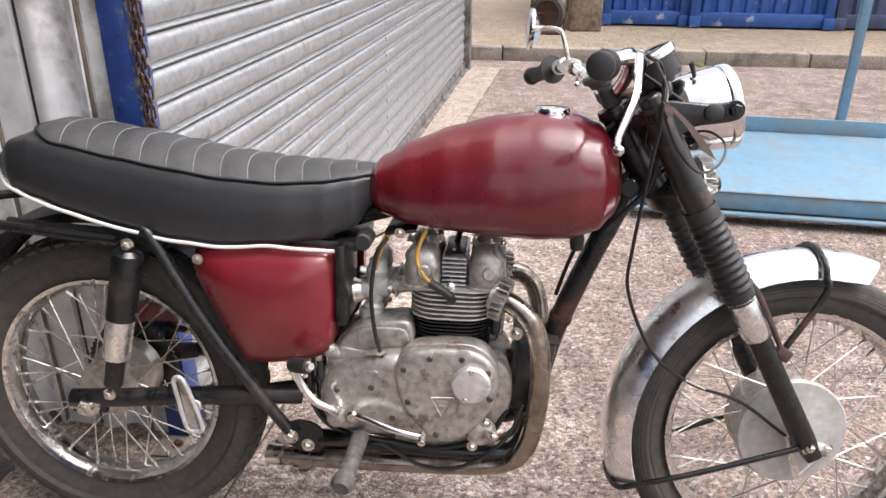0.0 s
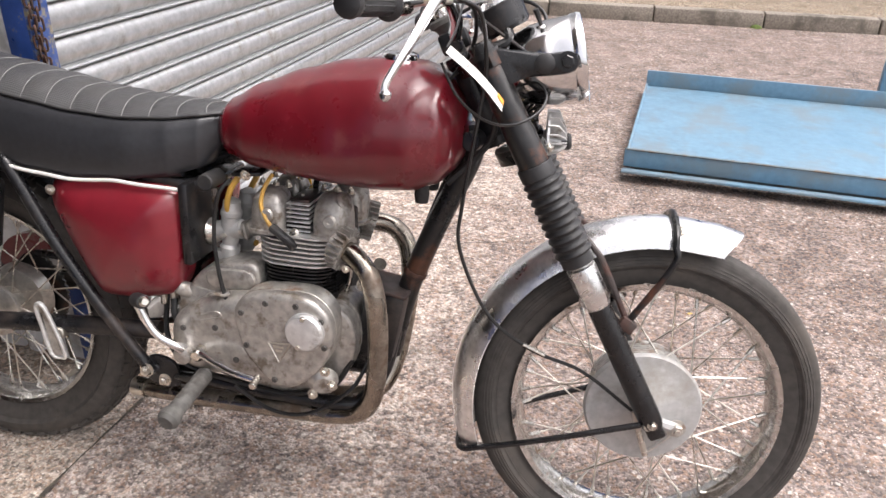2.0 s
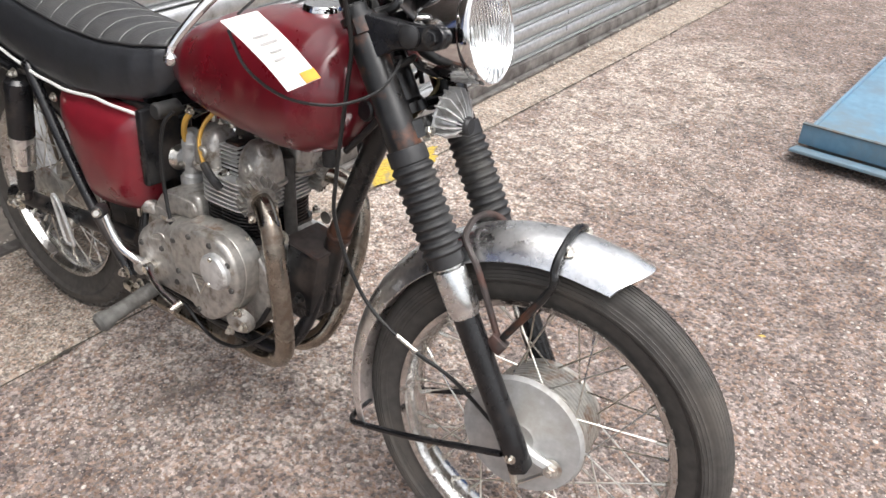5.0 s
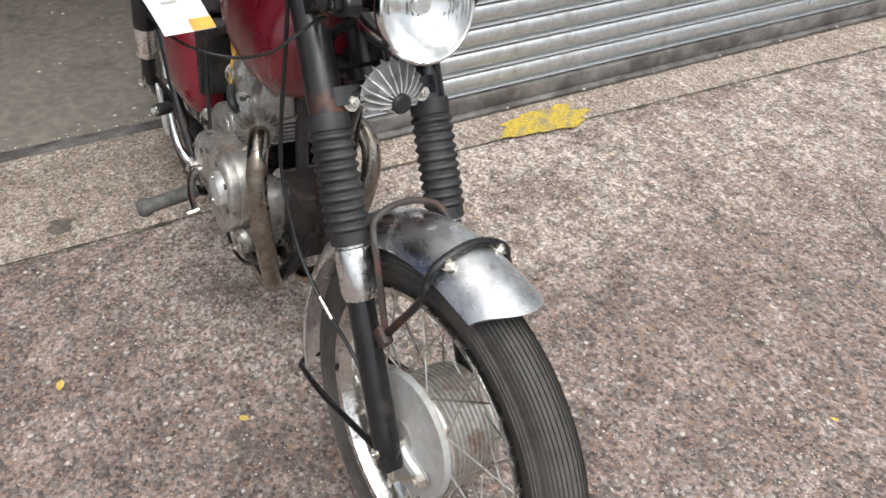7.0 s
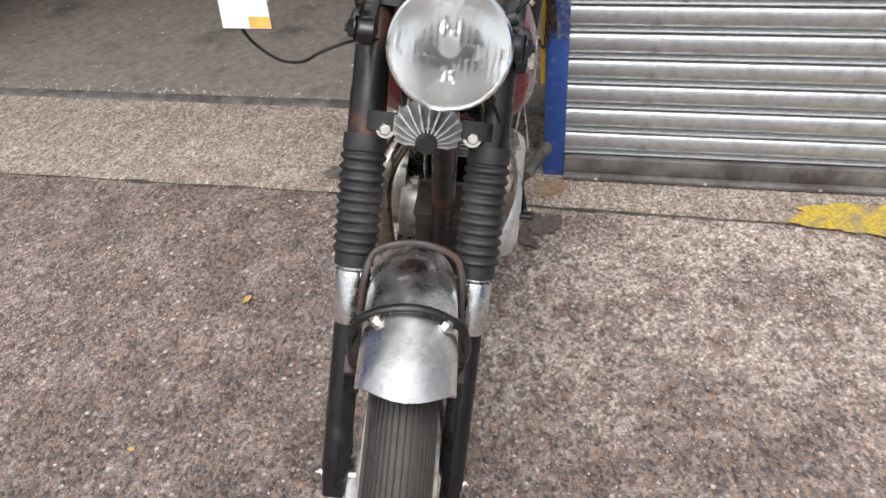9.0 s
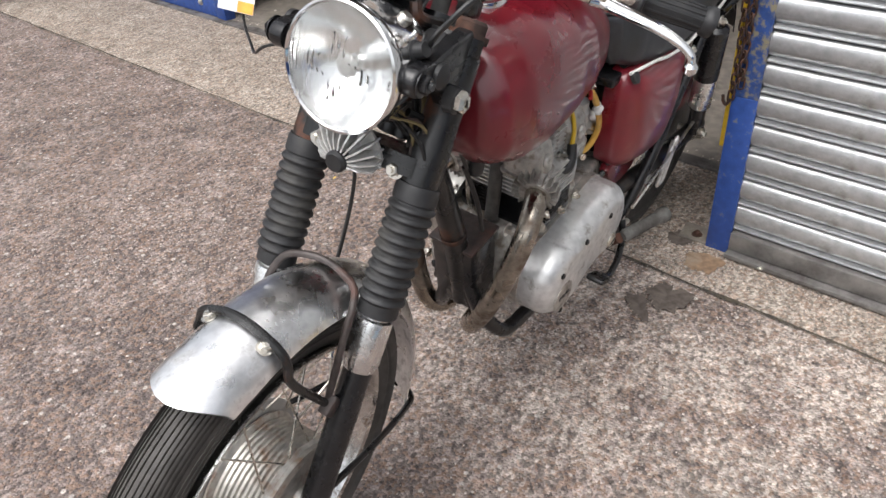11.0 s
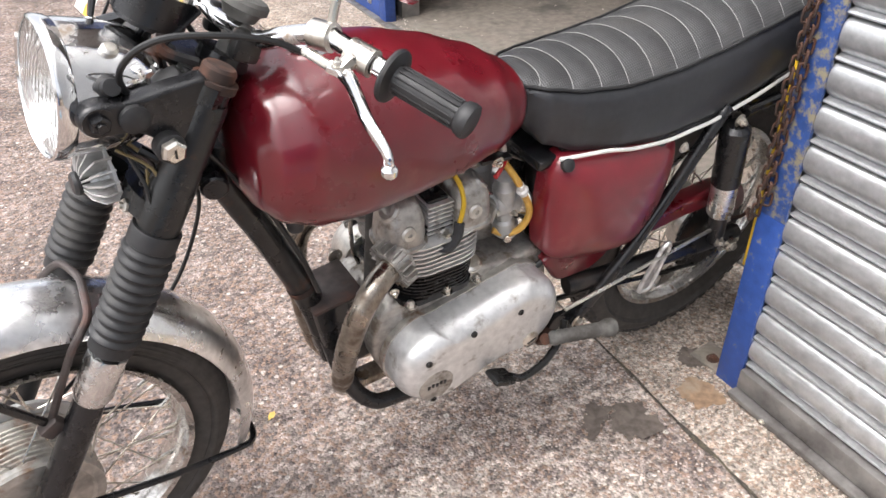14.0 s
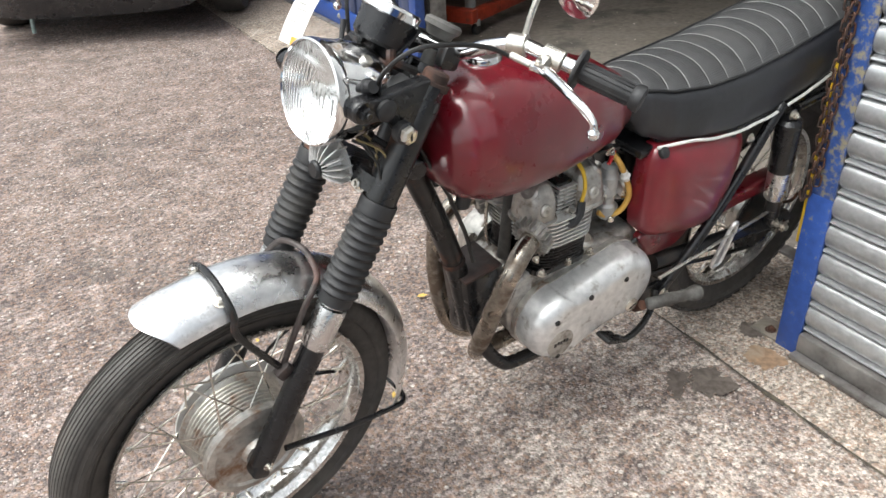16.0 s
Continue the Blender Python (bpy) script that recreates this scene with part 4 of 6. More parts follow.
def fork(s):
    at = lambda d, y=0.088: TOP + FD * d + Vector((0, s * y, 0))
    P("fork_shroud", lathe([(0, 0), (0.020, 0), (0.0215, 0.004), (0.0215, 0.20), (0, 0.20)], at(-0.008), FD, 28), "rusty_black", "black fork shroud with rusted paint")
    P("fork_top_nut", lathe([(0, -0.022), (0.017, -0.022), (0.020, -0.018), (0.020, -0.006), (0.026, -0.006), (0.026, 0.004), (0, 0.004)], at(-0.008), FD, 18), "rust" if s > 0 else "rusty_black", "rusty fork top nut" if s > 0 else "")
    prof = [(0, 0.185), (0.0295, 0.185), (0.0305, 0.188), (0.0305, 0.208)]
    n = 10
    for k in range(n):
        h = 0.210 + k * 0.0146
        prof += [(0.0282, h), (0.0284, h + 0.0020), (0.0310, h + 0.0042), (0.0326, h + 0.0066), (0.0328, h + 0.0086), (0.0312, h + 0.0112), (0.0286, h + 0.0132)]
    prof += [(0.0285, 0.358), (0.0285, 0.372), (0.026, 0.374), (0, 0.374)]
    P("fork_gaiter", lathe(prof, at(0), FD, 40), "black_rubber", "dusty black ribbed rubber gaiter")
    P("fork_collar", lathe([(0, 0.372), (0.021, 0.372), (0.021, 0.378), (0.0255, 0.380), (0.0262, 0.385), (0.0262, 0.446), (0.0225, 0.458), (0, 0.458)], at(0), FD, 32), "scuffed_chrome", "chromed fork seal holder")
    P("fork_slider", lathe([(0, 0.45), (0.0212, 0.45), (0.0212, 0.66), (0.0215, 0.68), (0.0205, 0.705), (0.017, 0.715), (0, 0.715)], at(0), FD, 28), "black_paint", "black fork slider")
    P("axle_clamp", block((0.050, 0.034, 0.032), at(0.708), (0, 61, 0), 0.006), "black_paint")
    P("clamp_bolt", hexbolt(at(0.70) + Vector((0, s * 0.0190, 0)), (0, s, 0), 0.006, 0.007), "nickel")
    P("pinch_bolt", hexbolt((1.163, s * 0.060, 0.797), (0.9, 0, 0.4), 0.009, 0.012), "nickel", "bright pinch bolt")
    # headlamp ear
    ear = [(1.062, 0.955), (1.095, 0.962), (1.150, 0.958), (1.188, 0.962), (1.203, 0.948), (1.196, 0.930), (1.165, 0.925), (1.135, 0.908), (1.112, 0.872), (1.100, 0.850), (1.078, 0.880)]
    if s < 0:
        ear = [(1.066, 0.952), (1.095, 0.957), (1.150, 0.955), (1.188, 0.960), (1.203, 0.948), (1.196, 0.930), (1.165, 0.922), (1.125, 0.916), (1.098, 0.902), (1.080, 0.892)]
    P("headlamp_bracket", plate(ear, s * 0.082, s * 0.104, 0.007, None, 4, 4), "black_paint", "black pressed headlamp bracket")
    P("bracket_tube", lathe([(0, 0.012), (0.0235, 0.012), (0.0250, 0.018), (0.0250, 0.120), (0.0262, 0.126), (0.0262, 0.186), (0, 0.186)], at(0), FD, 28), "rust_worn_black", "black fork cover with rust showing through")
    P("bracket_bolt", hexbolt((1.185, s * 0.104, 0.945), (0, s, 0), 0.011, 0.010), "black_paint")
    P("bracket_boss", lathe([(0, 0), (0.016, 0), (0.016, 0.006), (0.010, 0.010), (0, 0.010)], (1.150, s * 0.104, 0.940), (0, s, 0), 20), "black_rubber")


TURNED[0] = True
mirrored(fork)

TURNED[0] = False
# yokes and steering head
def yoke(centre, half, deep, thick, nm):
    pts = [(-deep, 0.02), (-deep * 0.9, -0.03), (0.0, -half - 0.01), (0.028, -half), (0.030, -half + 0.05), (0.012, 0), (0.030, half - 0.05), (0.028, half), (0.0, half + 0.01), (-deep * 0.9, 0.03)]
    bm = bmesh.new()
    path = smooth_path([(x, y, 0) for x, y in pts], 3, True)
    ring_loft(bm, [[p + Vector((0, 0, z)) for p in path] for z in (-thick / 2, thick / 2)])
    bmesh.ops.transform(bm, matrix=Matrix.Translation(centre) @ Matrix.Rotation(radians(-29), 4, 'Y'), verts=bm.verts)
    P(nm, bm, "rusty_black")


TURNED[0] = True
yoke(TOP + FD * 0.004 + Vector((-0.004, 0, 0)), 0.100, 0.055, 0.022, "top_yoke")
yoke(TOP + FD * 0.165, 0.084, 0.060, 0.026, "lower_yoke")
TURNED[0] = False
HEAD = Vector((1.010, 0, 0.930))
P("steering_head", lathe([(0, -0.01), (0.03, -0.01), (0.032, 0.005), (0.027, 0.012), (0.027, 0.135), (0.032, 0.142), (0.032, 0.158), (0, 0.158)], HEAD, FD, 28), "black_paint")
P("steering_damper_knob", lathe([(0, 0.0), (0.012, 0.0), (0.012, 0.045), (0.020, 0.048), (0.024, 0.058), (0.030, 0.062), (0.030, 0.070), (0.026, 0.074), (0, 0.074)], HEAD - FD * 0.005, -FD, 24), "worn_rubber", "grey steering damper knob")

# frame
P("downtube", tube([(1.030, 0, 0.82), (1.035, 0, 0.765), (0.985, 0, 0.645), (0.930, 0, 0.500), (0.905, 0, 0.400), (0.892, 0, 0.340)], 0.0215, 16), "rusty_black", "black frame downtube with rust bands")
P("tube_clip", lathe([(0.0225, -0.006), (0.0235, -0.005), (0.0235, 0.005), (0.0225, 0.006)], (0.938, 0, 0.522), (0.36, 0, 0.93), 20, loop=True), "rust")
P("top_tube", tube([(1.0, 0, 0.86), (0.85, 0, 0.80), (0.60, 0, 0.735), (0.48, 0, 0.70)], 0.020, 12), "black_paint")
P("seat_tube", tube([(0.50, 0, 0.72), (0.47, 0, 0.55), (0.455, 0, 0.40), (0.46, 0, 0.27)], 0.020, 12), "black_paint")


def frame_side(s):
    P("cradle_tube", tube([(0.905, s * 0.018, 0.40), (0.890, s * 0.045, 0.32), (0.855, s * 0.07, 0.262), (0.80, s * 0.078, 0.250), (0.62, s * 0.080, 0.255), (0.46, s * 0.085, 0.272), (0.42, s * 0.10, 0.285)], 0.015, 12), "black_paint")
    P("rear_strut", tube([(0.150, s * 0.118, 0.700), (0.169, s * 0.120, 0.680), (0.242, s * 0.120, 0.544), (0.326, s * 0.120, 0.415), (0.422, s * 0.112, 0.278)], 0.0125, 12), "black_paint")
    P("seat_rail", tube([(-0.12, s * 0.105, 0.700), (0.10, s * 0.108, 0.686), (0.30, s * 0.104, 0.680), (0.50, s * 0.075, 0.700)], 0.012, 10), "black_paint")
    P("swinging_arm", tube([(-0.035, s * 0.112, 0.338), (0.06, s * 0.112, 0.345), (0.20, s * 0.108, 0.356), (0.34, s * 0.098, 0.362), (0.43, s * 0.085, 0.362)], 0.019, 14), "black_paint")
    P("swinging_arm_lug", block((0.075, 0.014, 0.050), (0.0, s * 0.114, 0.335), (0, 0, 0), 0.006), "black_paint")
    P("shock_gusset", plate([(0.085, 0.700), (0.120, 0.712), (0.185, 0.705), (0.200, 0.672), (0.165, 0.655), (0.115, 0.665)], s * 0.104, s * 0.110, 0.001), "black_paint")
    a, b = Vector((0.127, s * 0.132, 0.674)), Vector((0.060, s * 0.130, 0.368))
    P("shock_absorber", lathe([(0, 0.008), (0.018, 0.008), (0.027, 0.016), (0.0285, 0.024), (0.0285, 0.150), (0, 0.150)], a, b - a, 28), "black_paint", "black shrouded rear shock absorber")
    P("shock_sleeve", lathe([(0, 0.148), (0.0265, 0.148), (0.0265, 0.232), (0.024, 0.236), (0, 0.236)], a, b - a, 28), "brushed_steel", "bright steel shock sleeve")
    P("shock_body", lathe([(0, 0.234), (0.0185, 0.234), (0.0185, 0.295), (0.014, 0.300), (0.014, 0.322), (0, 0.322)], a, b - a, 24), "black_paint")
    P("shock_bolt", hexbolt(a + Vector((0, s * 0.004, 0.002)), (0, s, 0), 0.0085, 0.012), "nickel")
    P("shock_bolt", hexbolt(b + Vector((0, s * 0.012, 0)), (0, s, 0), 0.0085, 0.010), "nickel")
    P("lifting_loop", tube([(0.10, s * 0.125, 0.680), (-0.02, s * 0.125, 0.690), (-0.16, s * 0.120, 0.705), (-0.22, s * 0.06, 0.715), (-0.235, 0, 0.72)], 0.010, 10), "black_paint")
    P("frame_bolt", hexbolt((0.415, s * 0.122, 0.288), (0, s, 0), 0.010, 0.012), "nickel")
    P("frame_bolt", hexbolt((0.445, s * 0.108, 0.262), (0, s, 0), 0.009, 0.012), "nickel")
    P("frame_bolt", hexbolt((0.255, s * 0.128, 0.652), (0, s, 0), 0.007, 0.007), "nickel")
    P("gusset_plate", plate([(0.40, 0.30), (0.43, 0.315), (0.47, 0.30), (0.475, 0.255), (0.435, 0.245), (0.405, 0.265)], s * 0.100, s * 0.108, 0.001), "black_paint")


mirrored(frame_side)

# rear mudguard
bm = bmesh.new()
rows = []
for k in range(40):
    a = radians(32 + 125 * k / 39)
    c = AX_R + Vector((0.02, 0, 0.02))
    ring = []
    for yy, dr in ((-0.072, -0.030), (-0.066, -0.010), (-0.045, 0.0), (0, 0.006), (0.045, 0.0), (0.066, -0.010), (0.072, -0.030), (0.069, -0.030), (0.063, -0.012), (0.043, -0.003), (0, 0.003), (-0.043, -0.003), (-0.063, -0.012), (-0.069, -0.030)):
        r = 0.378 + dr
        ring.append(c + Vector((r * math.cos(a), yy, r * math.sin(a))))
    rows.append(ring)
P("rear_mudguard", ring_loft(bm, rows), "black_paint", "black rear mudguard")

TURNED[0] = True
# front mudguard: bright steel with rolled edges
bm = bmesh.new()
rows = []
for k in range(72):
    u = k / 71
    a = radians(74.0 + 126.0 * u)
    prof = []
    n = 12
    for q in range(n + 1):
        b = radians(-78 + 156 * q / n)
        prof.append((0.061 * math.sin(b) / math.sin(radians(78)), 0.043 * (math.cos(b) - 1) / (1 - math.cos(radians(78)))))
    flare = 0.004 * max(0, 1 - u / 0.05)
    ring = [(y, 0.364 + dr + flare) for y, dr in prof] + [(y * 0.97, 0.3622 + dr + flare) for y, dr in prof[::-1]]
    rows.append([AX_F + Vector((0, y, 0)) + Vector((math.cos(a - (radians(5) * (1 - (y / 0.061) ** 2) if u < 0.001 else 0)), 0, math.sin(a - (radians(5) * (1 - (y / 0.061) ** 2) if u < 0.001 else 0)))) * r for y, r in ring])
P("front_mudguard", ring_loft(bm, rows), "brushed_steel", "bright polished steel front mudguard, scuffed")


def around(deg, r, y):
    return AX_F + Vector((r * math.cos(radians(deg)), y, r * math.sin(radians(deg))))


hoop = [around(89, 0.295, -0.074), around(89, 0.328, -0.069), around(89, 0.347, -0.060), around(89, 0.364, -0.030), around(89, 0.3695, 0), around(89, 0.364, 0.030), around(89, 0.347, 0.060), around(89, 0.328, 0.069), around(89, 0.295, 0.074)]
low = [Vector((1.335, 0, 0.505)) + Vector((0, s * 0.074, 0)) for s in (-1, 1)]
P("mudguard_stay", tube([low[0]] + hoop + [low[1]], 0.0062, 10), "rusty_black", "black mudguard stay hoop")
mirrored(lambda s: P("mudguard_bolt", hexbolt((1.407, s * 0.043, 0.672), (0.05, s * 0.45, 1), 0.0075, 0.007), "nickel"))
hoop2 = [around(111, 0.305, -0.070), around(112.5, 0.338, -0.067), around(114, 0.360, -0.056), around(114.5, 0.372, -0.026), around(115, 0.374, 0), around(114.5, 0.372, 0.026), around(114, 0.360, 0.056), around(112.5, 0.338, 0.067), around(111, 0.305, 0.070)]
P("mudguard_bridge", tube([low[0]] + hoop2 + [low[1]], 0.0054, 10), "weathered_stay", "dark weathered mudguard bridge stay")
mirrored(lambda s: P("stay_lug", block((0.030, 0.018, 0.024), (1.334, s * 0.078, 0.503), (0, 30, 0), 0.004), "weathered_stay"))
P("lower_stay", tube([(1.378, -0.100, 0.322), (1.20, -0.084, 0.258), (1.092, -0.066, 0.220), (1.062, -0.056, 0.208), (1.050, -0.030, 0.205), (1.050, 0.030, 0.205), (1.062, 0.056, 0.208), (1.092, 0.066, 0.220), (1.20, 0.078, 0.258), (1.350, 0.083, 0.312)], 0.0058, 10), "black_paint", "black lower mudguard stay")

# headlamp
HC, HN = Vector((1.212, 0.012, 0.945)), Vector((0.978, 0, 0.208))
prof = [(0, -0.134), (0.020, -0.132), (0.040, -0.124), (0.056, -0.108), (0.067, -0.082), (0.072, -0.052), (0.0742, -0.022), (0.0742, -0.012)]
lamp = P("headlamp", lathe(prof + [(0.070, -0.012), (0.066, -0.05), (0, -0.11)], HC, HN, 56), "chrome", "chromed headlamp shell")
part("headlamp_rim", lathe([(0.074, -0.014), (0.0765, -0.010), (0.0775, 0.0), (0.0762, 0.005), (0.0735, 0.0065), (0.0718, 0.004), (0.0725, -0.012)], HC, HN, 64, loop=True), "chrome", lamp, "chrome rim")
part("reflector", lathe([(0.0720, 0.0), (0.062, -0.016), (0.045, -0.034), (0.026, -0.046), (0.011, -0.050), (0.011, -0.040), (0, -0.038)], HC, HN, 56), "lamp_reflector", lamp, "bright reflector bowl")
u = Vector((0, 1, 0))
v = HN.cross(u)
rings = []
for side in (0, 1):
    for k in (range(1, 21) if side == 0 else range(20, 0, -1)):
        r, ring = 0.0715 * k / 20, []
        for q in range(72):
            a = math.pi * q / 36
            y, z = r * math.cos(a), r * math.sin(a)
            h = 0.0120 - 0.0095 * (r / 0.0715) ** 2
            if side:
                h += -0.0028 + (0.0011 * math.sin(y * 760) if k < 20 and abs(y) + abs(z) > 0.022 else 0)
            ring.append(HC + u * y + v * z + HN * h)
        rings.append(ring)
lens = part("lens", ring_loft(bmesh.new(), rings), "fluted_glass", lamp, "fluted clear glass lens")
lens.visible_shadow = False
part("bulb", lathe([(0, -0.042), (0.007, -0.040), (0.008, -0.026), (0, -0.018)], HC, HN, 14), "lamp_reflector", lamp)
part("bulb_shield", lathe([(0.012, -0.020), (0.014, -0.012), (0.010, -0.008), (0, -0.008)], HC, HN, 16), "dull_plate", lamp)
UPV = HN.cross(Vector((0, -1, 0))) * -1
UPV = UPV if UPV.z > 0 else -UPV
for dx, yy, nm, mt in ((-0.055, 0.040, "warning_lamp", "nickel"), (-0.050, 0.018, "warning_lamp", "dull_plate"), (-0.060, -0.028, "toggle_switch", "black_rubber")):
    base = HC + HN * dx + UPV * 0.058 + Vector((0, yy, 0))
    d = (UPV + Vector((0, yy * 12, 0))).normalized()
    part("switch_bezel" if nm == "toggle_switch" else nm, lathe([(0, 0), (0.009, 0), (0.009, 0.005), (0.006, 0.008), (0, 0.008)], base, d, 18), "chrome" if nm == "toggle_switch" else mt, lamp)
    if nm == "toggle_switch":
        part("switch_lever", bar(base + d * 0.008, base + d * 0.034 + Vector((-0.006, 0, 0)), 0.0035, 8, None, 0.005), "black_rubber", lamp)
part("shell_knob", lathe([(0, 0), (0.013, 0), (0.013, 0.006), (0.010, 0.008), (0.009, 0.020), (0, 0.021)], HC + HN * -0.052 + Vector((0, 0.062, 0.030)), (0, 1, 0.5), 18), "black_rubber", lamp, "black knob in a chrome ring")

# finned horn below the headlamp
HO = Vector((1.186, -0.003, 0.803))
horn = P("finned_cover", lathe([(0, -0.024), (0.020, -0.024), (0.024, -0.016), (0.018, 0.006), (0, 0.008)], HO, (1, 0, 0.1), 28), "polished_alloy", "fan-shaped finned alloy ornament")
for k in range(13):
    a = radians(-12 + 204 * k / 12)
    d = Vector((-0.10, math.cos(a), math.sin(a))).normalized()
    L = 0.046 + 0.010 * math.sin(a)
    n = Vector((1, 0, 0)).cross(d).normalized()
    bm = bmesh.new()
    rows = []
    for f, h, w in ((0.010, 0.018, 0.0013), (0.030, 0.015, 0.0012), (L, 0.004, 0.0011)):
        c = HO + d * f
        rows.append([c + n * w + Vector((h, 0, 0)), c + n * w + Vector((-0.016, 0, 0)), c - n * w + Vector((-0.016, 0, 0)), c - n * w + Vector((h, 0, 0))])
    part("fin", ring_loft(bm, rows), "polished_alloy", horn, "", 0)
part("fan_backing", plate([(0.046 * math.cos(radians(q)), 0.046 * math.sin(radians(q)) * 1.1) for q in range(-12, 193, 12)], 0, 0.004, 0, None, 1), "polished_alloy", horn).matrix_basis = Matrix.Translation(HO + Vector((-0.016, 0, 0))) @ Matrix.Rotation(radians(90), 4, "Z")
part("fan_boss", lathe([(0, 0), (0.015, 0), (0.015, 0.020), (0.012, 0.024), (0, 0.024)], HO, (1, 0, 0.1), 24), "black_rubber", horn, "black centre boss")

# speedometer
SP, SN = Vector((1.058, -0.004, 1.032)), Vector((-0.52, 0, 0.854)).normalized()
speedo = P("speedometer", lathe([(0, -0.056), (0.036, -0.056), (0.041, -0.050), (0.043, -0.010), (0, -0.010)], SP, SN, 40), "black_paint", "black cased round speedometer")
part("bezel", lathe([(0.043, -0.012), (0.046, -0.010), (0.046, 0.0), (0.043, 0.004), (0.039, 0.003), (0.040, -0.010)], SP, SN, 44, loop=True), "chrome", speedo, "chrome bezel")
part("dial", lathe([(0, -0.006), (0.041, -0.006), (0.041, -0.009)], SP, SN, 40), "cable_black", speedo)
part("dial_glass", lathe([(0, 0.0015), (0.040, 0.0005)], SP, SN, 40), "lens_glass", speedo).visible_shadow = False
mirrored(lambda s: P("speedometer_bracket", tube([SP - SN * 0.05 + Vector((0, s * 0.032, 0)), SP - SN * 0.075 + Vector((-0.01, s * 0.040, 0)), (1.055, s * 0.050, 0.950)], 0.008, 8), "rusty_black"))
P("speedometer_plate", block((0.10, 0.085, 0.006), SP - SN * 0.064 + Vector((-0.012, 0, 0)), (0, 32, 0), 0.003), "black_paint")
P("speedometer_cable", tube([SP - SN * 0.056, SP - SN * 0.12 + Vector((0.02, 0.01, 0)), (1.085, 0.03, 0.90), (1.09, 0.045, 0.84)], 0.0045, 8), "cable_black")

TURNED[0] = False
MIRROR = Vector((0.855, 0.156, 1.070))
# handlebars
right = [(1.000, -0.030, 0.968), (1.004, -0.062, 0.975), (1.012, -0.10, 1.003), (1.006, -0.16, 1.036), (0.982, -0.22, 1.036), (0.954, -0.275, 1.029), (0.934, -0.392, 1.0325)]
left = [(0.985, 0.030, 0.966), (0.978, 0.062, 0.972), (0.962, 0.095, 0.988), (0.938, 0.135, 1.000), (0.922, 0.18, 0.996), (0.905, 0.228, 0.988), (0.867, 0.304, 0.9685)]
P("handlebar", tube(right[::-1] + left, 0.0112, 14), "chrome", "bent chrome handlebar with rust specks")


def controls(s):
    P("bar_clamp", block((0.036, 0.024, 0.038), (0.994, s * 0.042, 0.960), (0, -25, 0), 0.008), "rusty_black", "rusty handlebar clamp")
    a, b = (Vector((0.952, -0.284, 1.028)), Vector((0.932, -0.405, 1.033))) if s < 0 else (Vector((0.905, 0.228, 0.988)), Vector((0.862, 0.314, 0.966)))
    d = b - a
    fl = 0.030 if s > 0 else 0.023
    prof = [(0, -0.003), (fl - 0.001, -0.003), (fl, 0.0), (fl - 0.001, 0.003), (0.016, 0.006)]
    for k in range(9):
        h = 0.012 + k * 0.011
        prof += [(0.0150 + 0.0010 * math.sin(k / 8 * math.pi), h), (0.0143 + 0.0010 * math.sin(k / 8 * math.pi), h + 0.004)]
    gl = d.length
    prof = prof[:5] + [(r, h * gl / 0.138) for r, h in prof[5:]]
    prof += [(0.0150, gl * 0.83), (0.0180, gl * 0.86), (0.0195, gl * 0.93), (0.0185, gl * 0.98), (0.014, gl), (0, gl)]
    grip = P("grip", lathe(prof, a, d, 28), "black_rubber", "black rubber handlebar grip with flange")
    for k in range(14):
        an = 2 * math.pi * k / 14
        o = d.normalized().orthogonal().normalized()
        w = d.normalized().cross(o)
        r = (o * math.cos(an) + w * math.sin(an)) * 0.0152
        part("grip_rib", bar(a + d * 0.09 + r, a + d * 0.82 + r, 0.0014, 5), "black_rubber", grip)
    bd = d.normalized()
    m0 = a - bd * 0.040
    P("lever_bracket", lathe([(0.0112, -0.016), (0.0155, -0.015), (0.0155, 0.015), (0.0112, 0.016)], m0, bd, 20, loop=True), "nickel", "chrome lever clamp")
    piv = PIVOT[s]
    tip = BALL[s]
    P("lever_body", tube([m0, m0 * 0.5 + piv * 0.5 + Vector((0, 0, 0.004)), piv], 0.009, 8), "nickel")
    mid = piv * 0.45 + tip * 0.55 + Vector((0.006, s * 0.014, 0.016))
    P("lever", tube([piv - bd * 0.012, piv + bd * 0.012, mid, tip + Vector((0, -s * 0.006, 0.018)), tip], 0.006, 10, 6, radii=(0.0075, 0.0085, 0.0065, 0.0052, 0.0052), flat=0.75), "chrome", "chrome ball-ended lever")
    P("lever_ball", lathe([(0, -0.0085), (0.0045, -0.0072), (0.008, -0.003), (0.0083, 0.003), (0.0055, 0.0068), (0, 0.0085)], tip, (0, 0, 1), 18), "chrome")
    P("lever_pivot", hexbolt(piv + Vector((0, 0, 0.006)), (0.1, 0, 1), 0.005, 0.007), "nickel")
    P("adjuster", bar(piv - bd * 0.012, piv - bd * 0.045, 0.0055, 10), "nickel")


